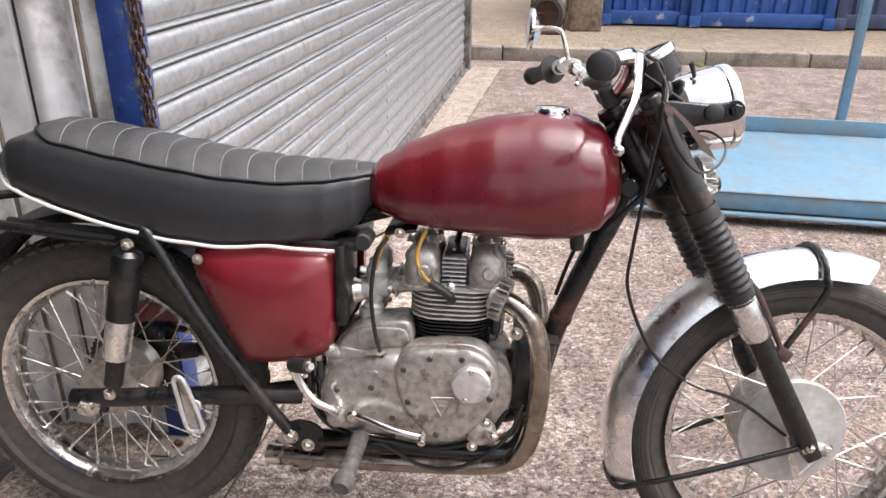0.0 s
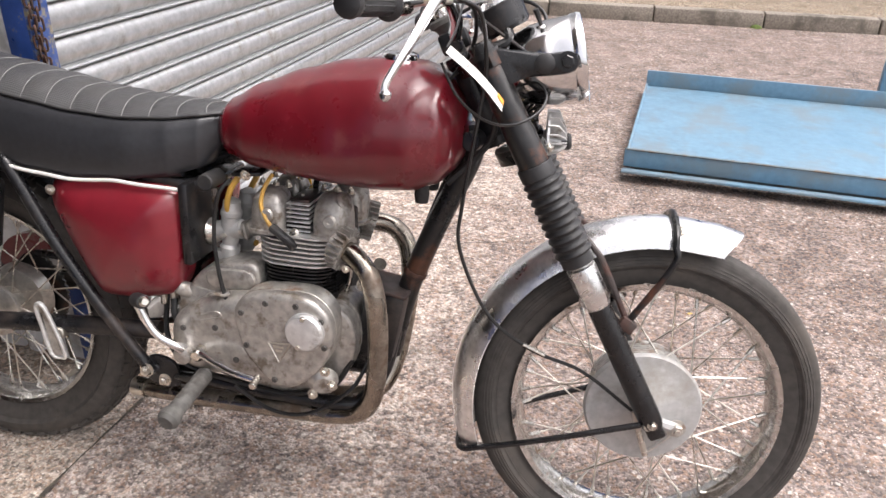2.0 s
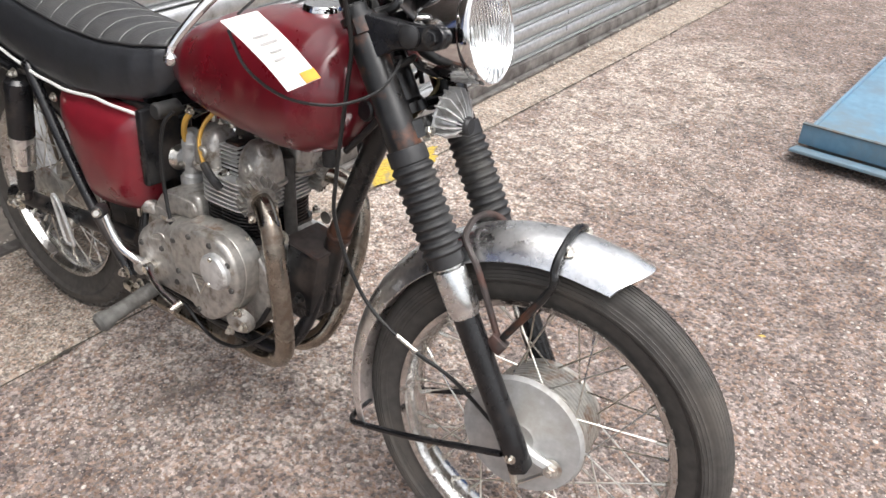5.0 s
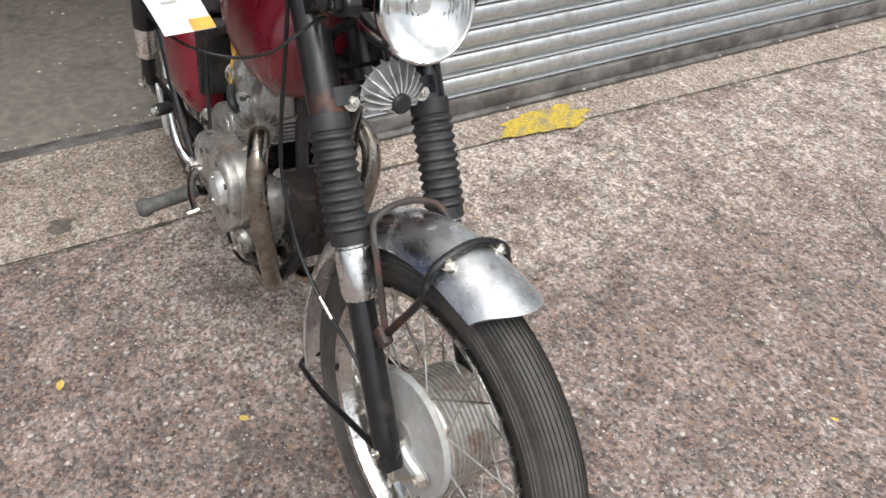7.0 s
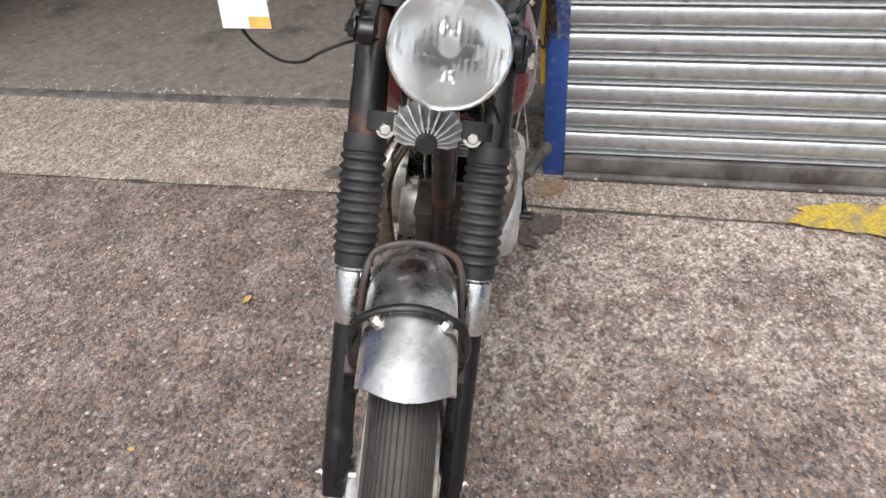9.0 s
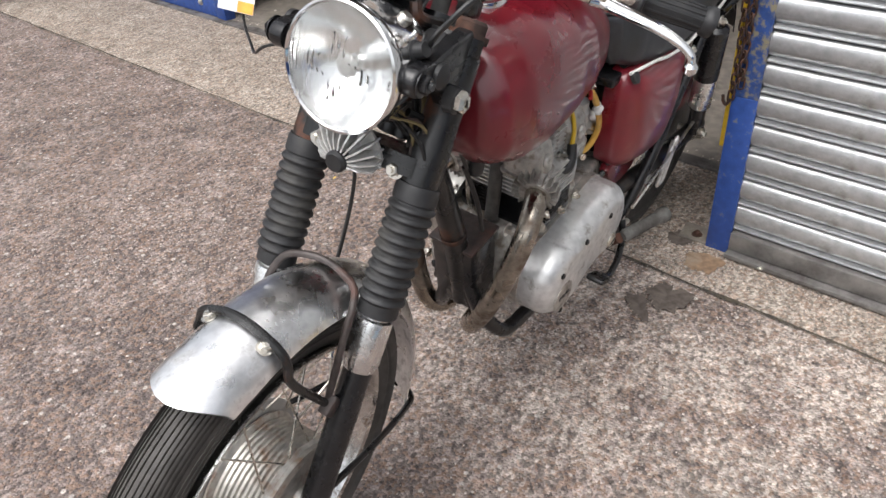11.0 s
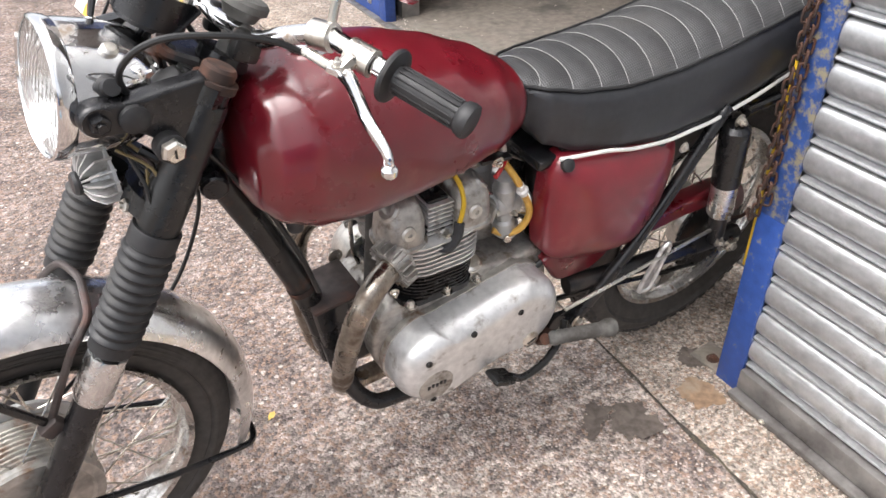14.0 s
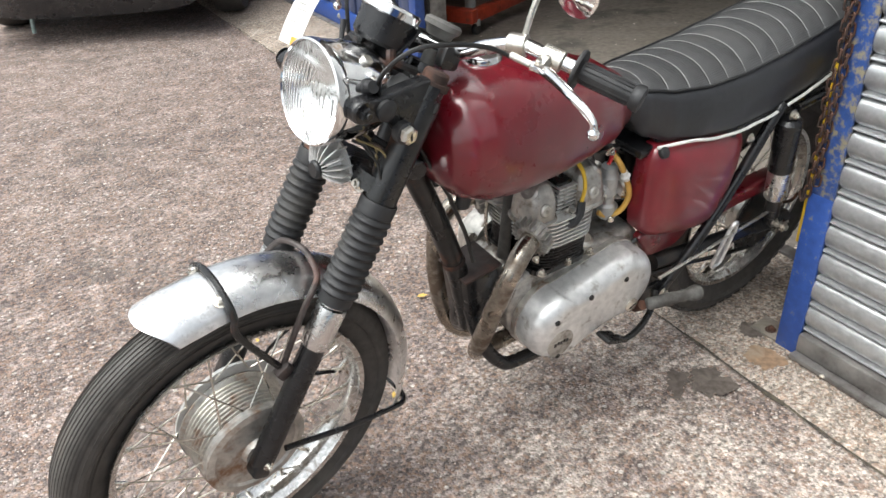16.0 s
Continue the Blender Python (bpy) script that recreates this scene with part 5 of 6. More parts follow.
PIVOT = {-1: Vector((1.010, -0.225, 1.035)), 1: Vector((0.952, 0.198, 0.990))}
BALL = {-1: Vector((0.971, -0.358, 0.917)), 1: Vector((0.965, 0.328, 0.950))}
mirrored(controls)
P("clutch_cable", tube([(0.972, 0.158, 0.998), (1.004, 0.150, 1.014), (1.053, 0.140, 1.025), (1.104, 0.128, 1.026), (1.136, 0.112, 1.005), (1.142, 0.085, 0.965), (1.110, 0.060, 0.90), (1.06, 0.05, 0.84), (0.98, 0.045, 0.70)], 0.0036, 8), "cable_black")
P("front_brake_cable", tube([(1.028, -0.184, 1.038), (1.060, -0.150, 1.015), (1.070, -0.128, 0.93), (1.062, -0.125, 0.86), (1.044, -0.128, 0.71), (1.044, -0.128, 0.625), (1.100, -0.122, 0.508), (1.18, -0.110, 0.445), (1.275, -0.098, 0.408), (1.372, -0.084, 0.335)], 0.0034, 8), "cable_black", "long black front brake cable")
P("cable_sleeve", bar((1.165, -0.112, 0.455), (1.205, -0.107, 0.436), 0.0042, 8), "nickel")
P("throttle_cable", tube([(0.975, -0.26, 1.030), (1.010, -0.20, 1.035), (1.040, -0.10, 1.02), (1.03, -0.04, 0.95), (0.98, -0.03, 0.88)], 0.0036, 8), "cable_black")

# round mirror on the left bar
mirror = P("mirror", lathe([(0, 0.020), (0.008, 0.020), (0.014, 0.014), (0.024, 0.012), (0.028, 0.008), (0.038, 0.004), (0.041, -0.002), (0.039, -0.006), (0, -0.006)], MIRROR, (0.95, 0.05, -0.05), 36), "chrome", "round chrome handlebar mirror")
part("mirror_stem", tube([(0.934, 0.140, 0.985), (0.930, 0.138, 1.01), (0.918, 0.140, 1.055), (0.910, 0.142, 1.068), (0.890, 0.147, 1.072), MIRROR], 0.0048, 10), "nickel", mirror, "bent chrome stem")
part("stem_clamp", lathe([(0.0112, -0.014), (0.0165, -0.013), (0.0165, 0.013), (0.0112, 0.014)], (0.938, 0.135, 1.000), (-0.45, 0.85, 0.05), 18, loop=True), "nickel", mirror)

# price tag on a wire
def tag_sheet(pts, mt, lift, nm, parent, label=""):
    bm = bmesh.new()
    a, b = Vector((1.042, -0.305, 0.977)), Vector((1.1145, -0.270, 0.898))
    d = b - a
    side = Vector((-0.10, 0.99, 0.05)).normalized()
    out = d.cross(side).normalized()
    rows = []
    for k in range(9):
        row = []
        t = pts[0] + (pts[1] - pts[0]) * k / 8
        bend = 0.006 * math.sin(t * 2.6)
        for w in (pts[2], (pts[2] + pts[3]) / 2, pts[3]):
            row.append(a + d * t + side * w + out * (bend + lift))
        rows.append(row)
    ring_loft(bm, rows, closed=False)
    ob = P(nm, bm, mt, label) if parent is None else part(nm, bm, mt, parent, label, 60)
    return ob


tag = tag_sheet((0, 1, -0.033, 0.033), "paper", 0, "price_tag", None, "white paper price tag tied on with wire")
tag_sheet((0.86, 0.995, 0.004, 0.033), "orange_ink", 0.0012, "orange_corner", tag, "orange corner")
for q, (t0, t1, w0, w1) in enumerate(((0.30, 0.33, -0.016, 0.012), (0.40, 0.43, -0.016, 0.016), (0.52, 0.545, -0.012, 0.010), (0.62, 0.65, -0.016, 0.004))):
    tag_sheet((t0, t1, w0, w1), "ink", 0.0010, "writing_bar", tag)
P("tag_wire", tube([(1.036, -0.318, 0.960), (1.060, -0.312, 0.915), (1.095, -0.280, 0.880), (1.131, -0.228, 0.868), (1.162, -0.185, 0.882), (1.169, -0.155, 0.903), (1.150, -0.115, 0.915), (1.121, -0.091, 0.906)], 0.0022, 6), "cable_black", "thin black wire")
P("tag_wire", tube([(1.040, -0.305, 0.978), (1.045, -0.27, 1.00), (1.040, -0.20, 1.03)], 0.0018, 6), "cable_black")

TURNED[0] = True
# ignition switch on the left ear
lock = P("ignition_switch", lathe([(0, 0), (0.017, 0), (0.017, 0.014), (0.014, 0.016), (0, 0.016)], (1.122, 0.104, 0.898), (0, 1, 0.05), 24), "black_rubber", "black ignition switch")
part("lock_nut", lathe([(0, 0.016), (0.0145, 0.016), (0.0145, 0.023), (0.011, 0.026), (0, 0.026)], (1.122, 0.104, 0.898), (0, 1, 0.05), 6), "nickel", lock, "bright hexagon lock nut")
part("key_slot", block((0.002, 0.002, 0.010), (1.122, 0.1305, 0.899)), "cable_black", lock)
P("wiring_loom", tube([(1.14, 0.06, 0.87), (1.12, 0.075, 0.85), (1.135, 0.07, 0.83), (1.10, 0.06, 0.80), (1.06, 0.05, 0.82)], 0.006, 8), "cable_black")
P("wiring_loom", tube([(1.12, 0.03, 0.90), (1.09, 0.05, 0.87), (1.11, 0.065, 0.84), (1.08, 0.04, 0.78)], 0.004, 8), "dusty_wire", "dirty yellow wires")
P("wiring_loom", tube([(1.12, -0.03, 0.90), (1.08, -0.05, 0.86), (1.07, -0.04, 0.80), (1.0, -0.03, 0.72)], 0.006, 8), "cable_black")
rnd = random.Random(31)
for k in range(9):
    y0 = 0.055 + 0.035 * rnd.random()
    pts = [(1.165 - 0.01 * rnd.random(), y0 * 0.6, 0.885 - 0.01 * k * 0.3), (1.150 - 0.02 * rnd.random(), y0, 0.862 - 0.03 * rnd.random()), (1.130 + 0.02 * rnd.random(), y0 + 0.01, 0.835 - 0.03 * rnd.random()), (1.105, y0 * 0.8, 0.825 - 0.03 * rnd.random()), (1.075, 0.045, 0.800)]
    P("wire", tube(pts, 0.0016 + 0.0010 * rnd.random(), 6, 5), ("cable_black", "dusty_wire", "cable_black", "weathered_stay")[k % 4])
TURNED[0] = False
P("flasher_box", block((0.05, 0.030, 0.028), (1.095, 0.052, 0.935), (0, 20, 0), 0.006), "black_rubber")
P("coil", bar((1.04, -0.06, 0.80), (1.06, 0.06, 0.79), 0.018, 14), "black_paint")


def lerp_table(table, x):
    for (a, *va), (b, *vb) in zip(table, table[1:]):
        if x <= b:
            t = (x - a) / (b - a)
            t = t * t * (3 - 2 * t) * 0.5 + t * 0.5
            return [p + (q - p) * t for p, q in zip(va, vb)]
    return list(table[-1][1:])


# fuel tank: x, half width, lowest, widest height, highest
TANK = ((0.552, 0.020, 0.768, 0.782, 0.795), (0.560, 0.045, 0.748, 0.780, 0.812), (0.585, 0.072, 0.728, 0.780, 0.836), (0.640, 0.096, 0.712, 0.778, 0.866), (0.720, 0.115, 0.704, 0.778, 0.896), (0.800, 0.127, 0.699, 0.780, 0.917), (0.880, 0.134, 0.696, 0.784, 0.928), (0.940, 0.133, 0.700, 0.790, 0.924), (0.985, 0.121, 0.716, 0.794, 0.908), (1.012, 0.098, 0.742, 0.797, 0.880), (1.026, 0.062, 0.766, 0.797, 0.846), (1.031, 0.020, 0.788, 0.798, 0.812))
rings = []
for k in range(61):
    x = 0.552 + (1.031 - 0.552) * (0.5 - 0.5 * math.cos(math.pi * k / 60))
    w, lo, mid, hi = lerp_table(TANK, x)
    ring = []
    for q in range(48):
        a = 2 * math.pi * q / 48
        ca, sa = math.cos(a), math.sin(a)
        if sa >= 0:
            ring.append(Vector((x, w * math.copysign(abs(ca) ** 0.86, ca), mid + (hi - mid) * abs(sa) ** 0.90)))
        else:
            ring.append(Vector((x, w * math.copysign(abs(ca) ** 0.62, ca), mid - (mid - lo) * abs(sa) ** 0.75)))
    rings.append(ring)
tank = P("fuel_tank", ring_loft(bmesh.new(), rings), "red_paint", "glossy dark red teardrop fuel tank", None, 70)
part("filler_cap", lathe([(0, 0), (0.034, 0), (0.034, 0.008), (0.031, 0.013), (0.026, 0.015), (0, 0.017)], (0.897, 0, 0.921), (0.02, 0, 1), 36), "chrome", tank, "worn chrome filler cap")
part("filler_neck", lathe([(0.030, -0.01), (0.037, -0.004), (0.037, 0.002), (0.030, 0.004)], (0.897, 0, 0.921), (0.02, 0, 1), 32, loop=True), "rusty_black", tank)
mirrored(lambda s: part("tank_bolt", hexbolt((0.625, s * 0.070, 0.702), (0, s, -0.2), 0.007, 0.008), "nickel", tank))
part("tank_tongue", block((0.06, 0.14, 0.008), (0.625, 0, 0.703), (0, -6, 0), 0.003), "rusty_black", tank)
mirrored(lambda s: part("tank_mount", lathe([(0, -0.016), (0.012, -0.016), (0.014, 0), (0.012, 0.018), (0, 0.018)], (0.955, s * 0.045, 0.694), (0, 0, 1), 16), "black_rubber", tank))

# seat: x, half width at base, base height, edge height, top height
SEAT = ((-0.150, 0.055, 0.792, 0.808, 0.812), (-0.138, 0.080, 0.782, 0.832, 0.838), (-0.105, 0.104, 0.766, 0.858, 0.866), (-0.060, 0.113, 0.750, 0.864, 0.884), (0.00, 0.118, 0.730, 0.852, 0.884), (0.10, 0.120, 0.704, 0.832, 0.868), (0.20, 0.122, 0.684, 0.815, 0.850), (0.30, 0.120, 0.674, 0.800, 0.832), (0.40, 0.114, 0.680, 0.794, 0.822), (0.48, 0.099, 0.690, 0.797, 0.818), (0.535, 0.078, 0.706, 0.803, 0.818), (0.565, 0.052, 0.745, 0.805, 0.815), (0.572, 0.036, 0.770, 0.802, 0.808))
TOP0, BOW = -0.078, 0.018
side_rings, top_rings, edge_l, edge_r = [], [], [], []
XS = [-0.150 + 0.722 * (0.5 - 0.5 * math.cos(math.pi * k / 140)) for k in range(141)]
for x in XS:
    w, base, edge, top = lerp_table(SEAT, x)
    we = w * 0.90
    prof = [(0, base), (w * 0.86, base), (w * 0.955, base + 0.003), (w * 0.985, base + 0.014), (w * 1.02, base + (edge - base) * 0.30), (w * 1.035, base + (edge - base) * 0.48), (w * 1.025, base + (edge - base) * 0.64), (w * 0.985, base + (edge - base) * 0.80), (we + 0.006, edge - 0.007), (we - 0.003, edge - 0.001), (we * 0.5, edge - 0.004 + (top - edge) * 0.85), (0, edge - 0.004 + (top - edge))]
    side_rings.append([Vector((x, y, z)) for y, z in prof] + [Vector((x, -y, z)) for y, z in prof[-2:0:-1]])
    if x < TOP0:
        continue
    wt = (we - 0.002) * (math.sqrt(max(0.0, 1 - ((TOP0 + 0.065 - x) / 0.065) ** 2)) * 0.999 + 0.001 if x < TOP0 + 0.065 else 1)
    row = []
    for q in range(25):
        v = q / 12 - 1
        u = abs(v) * wt / we
        bow = x + BOW * (1 - v * v)
        crown = edge + (top - edge) * (1 - u ** 2.6)
        rib = 0.0030 * (1 - abs(math.cos(math.pi * bow / 0.050)) ** 6) * (1 - abs(v) ** 10) - 0.001
        row.append(Vector((x, v * wt, crown + rib)))
    top_rings.append(row)
    edge_l.append(Vector((x, wt + 0.002, edge + (top - edge) * (1 - (wt / we) ** 2.6) + 0.001)))
    edge_r.append(Vector((x, -wt - 0.002, edge + (top - edge) * (1 - (wt / we) ** 2.6) + 0.001)))
seat = P("seat", ring_loft(bmesh.new(), side_rings), "seat_side_vinyl", "long black vinyl dual seat", None, 60)
bm = bmesh.new()
ring_loft(bm, top_rings, closed=False)
top_ob = part("seat_top", bm, "seat_top_vinyl", seat, "black basket-weave seat top with pale stitched ribs", 60)
part("piping", tube(edge_l[2:-1:3] + edge_r[-2:1:-3], 0.0027, 6, 2, loop=True), "black_rubber", seat, "black piping")
for k in range(-2, 13):
    bow0 = 0.050 * k
    pts = []
    for q in range(13):
        v = -0.97 + 1.94 * q / 12
        x = bow0 - BOW * (1 - v * v)
        if not (-0.030 < x < 0.552):
            continue
        w, base, edge, top = lerp_table(SEAT, x)
        pts.append(Vector((x, v * (w * 0.90 - 0.002), edge + (top - edge) * (1 - abs(v) ** 2.6) + 0.0002)))
    if len(pts) > 3:
        part("stitch_line", tube(pts, 0.00085, 5, 1), "stitching", seat, "pale grey stitching")
for s in (-1, 1):
    lift = 0.024 if s > 0 else 0.0
    pts = []
    for x in XS[8:130:6]:
        w, base, edge, top = lerp_table(SEAT, x)
        pts.append((x, s * (w * 0.985 + 0.005), base + 0.001))
    pts.append((0.528, s * 0.094, 0.672))
    pts[-2] = (0.49, s * 0.104, 0.672)
    pts = [p for p in pts if p[0] < 0.40] + [(0.43, s * 0.117, 0.677 + lift * 0.6), (0.48, s * 0.111, 0.674 + lift * 0.85), (0.524, s * 0.102, 0.670 + lift)]
    part("trim_strip", tube(pts, 0.0036, 8, 3), "white_piping", seat, "bright white trim strip")
P("seat_knob", bar((0.560, -0.05, 0.690), (0.560, -0.105, 0.690), 0.016, 16), "black_rubber", "rubber buffer")
P("seat_base", block((0.50, 0.17, 0.02), (0.30, 0, 0.683), (0, 2, 0), 0.006), "black_paint")

# side panels
for s in (-1, 1):
    out = [(0.232, 0.641), (0.247, 0.668), (0.325, 0.676), (0.399, 0.675), (0.472, 0.672), (0.503, 0.656), (0.510, 0.593), (0.506, 0.515), (0.496, 0.478), (0.473, 0.455), (0.412, 0.440), (0.345, 0.436), (0.318, 0.449), (0.278, 0.518), (0.245, 0.587), (0.232, 0.618)]
    if s > 0:
        out = [(0.240, 0.640), (0.262, 0.668), (0.330, 0.682), (0.411, 0.686), (0.480, 0.690), (0.515, 0.684), (0.530, 0.655), (0.530, 0.580), (0.524, 0.510), (0.508, 0.480), (0.470, 0.462), (0.390, 0.444), (0.318, 0.440), (0.285, 0.462), (0.255, 0.510), (0.238, 0.580)]
    up = 0.0
    path = smooth_path([(x, 0, z + up) for x, z in out], 5, True)
    c = Vector((0.392, 0, 0.575 + up))

    rings = [[p + Vector((0, s * 0.060, 0)) for p in path], [p + Vector((0, s * 0.088, 0)) for p in path]]
    for f in (0.995, 0.985, 0.97, 0.95, 0.92, 0.88, 0.83, 0.77, 0.70, 0.62, 0.53, 0.43, 0.32, 0.2, 0.08):
        out_y = 0.092 + 0.034 * (1 - f ** 5) ** 0.6 + 0.018 * (1 - f ** 2)
        rings.append([q + Vector((0, s * (out_y + 0.03 * (q.z - c.z) * -1), 0)) for q in (c + (p - c) * f for p in path)])
    bm = ring_loft(bmesh.new(), rings)
    panel = P("side_panel", bm, "lit_red_paint", "glossy dark red metal side panel", None, 80)
    for bx, bz in ((0.300, 0.668), (0.512, 0.682)) if s > 0 else ():
        part("panel_rubber", lathe([(0, 0), (0.012, 0), (0.012, 0.008), (0.009, 0.010), (0, 0.010)], (bx, s * 0.106, bz + up), (0, s, 0.6), 16), "black_rubber", panel)
    part("panel_screw", screw((0.352, s * 0.112, 0.458 + up), (0, s, 0)), "nickel", panel)
P("lower_panel", plate([(0.335, 0.455), (0.50, 0.470), (0.485, 0.425), (0.455, 0.395), (0.37, 0.400)], 0.075, 0.095, 0.008), "red_paint", "dark red lower panel")
P("chain_guard", plate([(-0.06, 0.40), (-0.03, 0.455), (0.05, 0.478), (0.18, 0.470), (0.32, 0.455), (0.33, 0.425), (0.18, 0.436), (0.06, 0.440), (0.0, 0.42), (-0.03, 0.385)], 0.062, 0.098, 0.010), "red_paint", "dark red chain guard")
P("battery_box", block((0.20, 0.15, 0.20), (0.385, 0, 0.575), (0, 0, 0), 0.01), "black_paint")
P("air_filter_cover", block((0.02, 0.12, 0.16), (0.519, -0.055, 0.605), (0, 0, 0), 0.006), "black_paint")

# engine: crankcase, covers, cylinders, head
case = [(0.475, 0.400), (0.500, 0.476), (0.560, 0.508), (0.650, 0.512), (0.660, 0.478), (0.800, 0.478), (0.845, 0.420), (0.835, 0.340), (0.775, 0.275), (0.690, 0.268), (0.560, 0.290), (0.495, 0.335)]
P("crankcase", plate(case, -0.055, 0.0, 0.003), "cast_alloy", "weathered cast alloy crankcase")
low_case = [(x, min(z, 0.476 + 0.10 * max(0, x - 0.56))) for x, z in case]
P("crankcase_half", plate(low_case, -0.0005, 0.070, 0.008), "cast_alloy", "weathered left crankcase half")
P("crankcase_half", plate([(x, min(z, 0.470)) for x, z in case], -0.050, -0.095, 0.006), "cast_alloy", "weathered right crankcase half")
gear = [(0.474, 0.380), (0.482, 0.412), (0.506, 0.436), (0.546, 0.460), (0.590, 0.476), (0.640, 0.478), (0.655, 0.440), (0.660, 0.380), (0.705, 0.312), (0.630, 0.302), (0.555, 0.300), (0.505, 0.311), (0.479, 0.342)]
inner = [(0.500, 0.455), (0.518, 0.492), (0.552, 0.520), (0.600, 0.531), (0.648, 0.529), (0.655, 0.476), (0.640, 0.420), (0.560, 0.400), (0.510, 0.415)]
P("gearbox_shell", plate(inner, -0.02, -0.092, 0.010, None, 5, 4), "cast_alloy", "dull cast gearbox shell")
P("gearbox_lid", plate([(0.545, 0.500), (0.556, 0.514), (0.600, 0.520), (0.640, 0.516), (0.640, 0.486), (0.560, 0.480)], -0.088, -0.097, 0.004, None, 4), "cast_alloy")
P("gearbox_cover", plate(gear, -0.085, -0.136, 0.036, None, 5, 7), "cast_alloy", "dull alloy gearbox cover")
tim = [(0.627, 0.463), (0.645, 0.490), (0.677, 0.502), (0.723, 0.507), (0.769, 0.506), (0.800, 0.488), (0.817, 0.459), (0.818, 0.420), (0.805, 0.378), (0.774, 0.339), (0.733, 0.312), (0.700, 0.317), (0.670, 0.344), (0.643, 0.379), (0.630, 0.421)]
P("timing_joint", plate([(0.722 + (x - 0.722) * 1.012, 0.41 + (z - 0.41) * 1.012) for x, z in tim], -0.088, -0.128, 0.002, None, 5), "rusty_alloy", "oily joint round the timing cover")
P("timing_cover", plate(tim, -0.09, -0.153, 0.012, None, 5, 6), "cast_alloy", "worn polished alloy timing cover")
P("points_cap", lathe([(0, 0), (0.037, 0), (0.037, 0.012), (0.033, 0.017), (0.02, 0.019), (0, 0.019)], (0.770, -0.150, 0.442), (0, -1, 0), 40), "polished_alloy", "round alloy points cover")
for a in (90, 250):
    P("cover_screw", screw((0.770 + 0.030 * math.cos(radians(a)), -0.167, 0.442 + 0.030 * math.sin(radians(a))), (0, -1, 0), 0.005), "nickel")
tri_pts = [(0.696, 0.409), (0.740, 0.411), (0.716, 0.370)]
P("triangle_badge", plate(tri_pts, -0.150, -0.1545, 0, None, 1), "cast_alloy", "small triangular maker's badge")
for q in range(3):
    P("badge_edge", bar((tri_pts[q][0], -0.1545, tri_pts[q][1]), (tri_pts[(q + 1) % 3][0], -0.1545, tri_pts[(q + 1) % 3][1]), 0.0016, 6), "nickel")
P("badge_bar", block((0.020, 0.002, 0.004), (0.716, -0.155, 0.402)), "nickel")
P("badge_bar", block((0.012, 0.002, 0.004), (0.717, -0.155, 0.394)), "nickel")
for x, z, y in ((0.644, 0.462, -0.1525), (0.693, 0.487, -0.1525), (0.752, 0.489, -0.1525), (0.800, 0.464, -0.1525), (0.806, 0.412, -0.1520), (0.652, 0.396, -0.1525), (0.706, 0.330, -0.1525)):
    P("cover_screw", screw((x, y, z), (0, -1, 0), 0.0060), "dark_steel")
for x, z in ((0.513, 0.404), (0.580, 0.413), (0.620, 0.350), (0.516, 0.352)):
    P("cover_screw", screw((x, -0.1355, z), (0, -1, 0), 0.0062), "dark_steel")
P("filler_tube", lathe([(0, 0), (0.016, 0), (0.015, 0.030), (0.012, 0.034), (0, 0.034)], (0.505, -0.080, 0.455), (-0.5, -0.5, 0.45), 18), "cast_alloy")
P("raised_letter", tube([(0.548, -0.132, 0.432), (0.560, -0.136, 0.440), (0.585, -0.136, 0.447), (0.592, -0.135, 0.438), (0.570, -0.137, 0.430), (0.550, -0.134, 0.425)], 0.0022, 6, 4, loop=True), "cast_alloy", "raised cast outline")
P("cable_entry", bar((0.608, -0.122, 0.420), (0.604, -0.122, 0.455), 0.009, 12), "nickel")
P("oil_pump_bulge", lathe([(0, 0), (0.030, 0), (0.028, 0.012), (0.018, 0.02), (0, 0.02)], (0.790, -0.118, 0.325), (0.3, -1, -0.2), 20), "cast_alloy")
for x, z in ((0.800, 0.352), (0.815, 0.325), (0.775, 0.300)):
    P("case_bolt", hexbolt((x, -0.135, z), (0, -1, 0), 0.007, 0.010), "nickel")

# primary chaincase on the left: front and rear lobe in one cover
lob = []
fc, rc, fr, rr2 = (0.750, 0.360), (0.574, 0.392), 0.082, 0.080
for a in range(-100, 101, 20):
    lob.append((fc[0] + fr * math.cos(radians(a)), fc[1] + fr * math.sin(radians(a))))
for a in range(80, 281, 20):
    lob.append((rc[0] + rr2 * math.cos(radians(a)), rc[1] + rr2 * math.sin(radians(a))))
P("primary_joint", plate([(0.66 + (x - 0.66) * 1.02, 0.375 + (z - 0.375) * 1.03) for x, z in lob], 0.06, 0.083, 0, None, 3), "rusty_alloy", "oily joint behind the primary cover")
prim = P("primary_cover", plate(lob, 0.082, 0.152, 0.040, None, 4, 9), "polished_alloy", "satin alloy primary chaincase cover", None, 60)
for x, y, z in ((0.785, 0.1505, 0.398), (0.697, 0.1500, 0.424), (0.600, 0.1505, 0.430), (0.772, 0.1505, 0.302)):
    part("cover_screw", screw((x, y, z), (0, 1, 0.1), 0.0062), "rusty_black", prim)
part("oil_cap", lathe([(0, 0), (0.017, 0), (0.017, 0.006), (0.013, 0.008), (0, 0.008)], (0.566, 0.149, 0.345), (0, 1, 0), 24), "nickel", prim, "slotted inspection cap")
part("cap_slot", block((0.020, 0.003, 0.003), (0.566, 0.157, 0.345), (0, 20, 0)), "cable_black", prim)
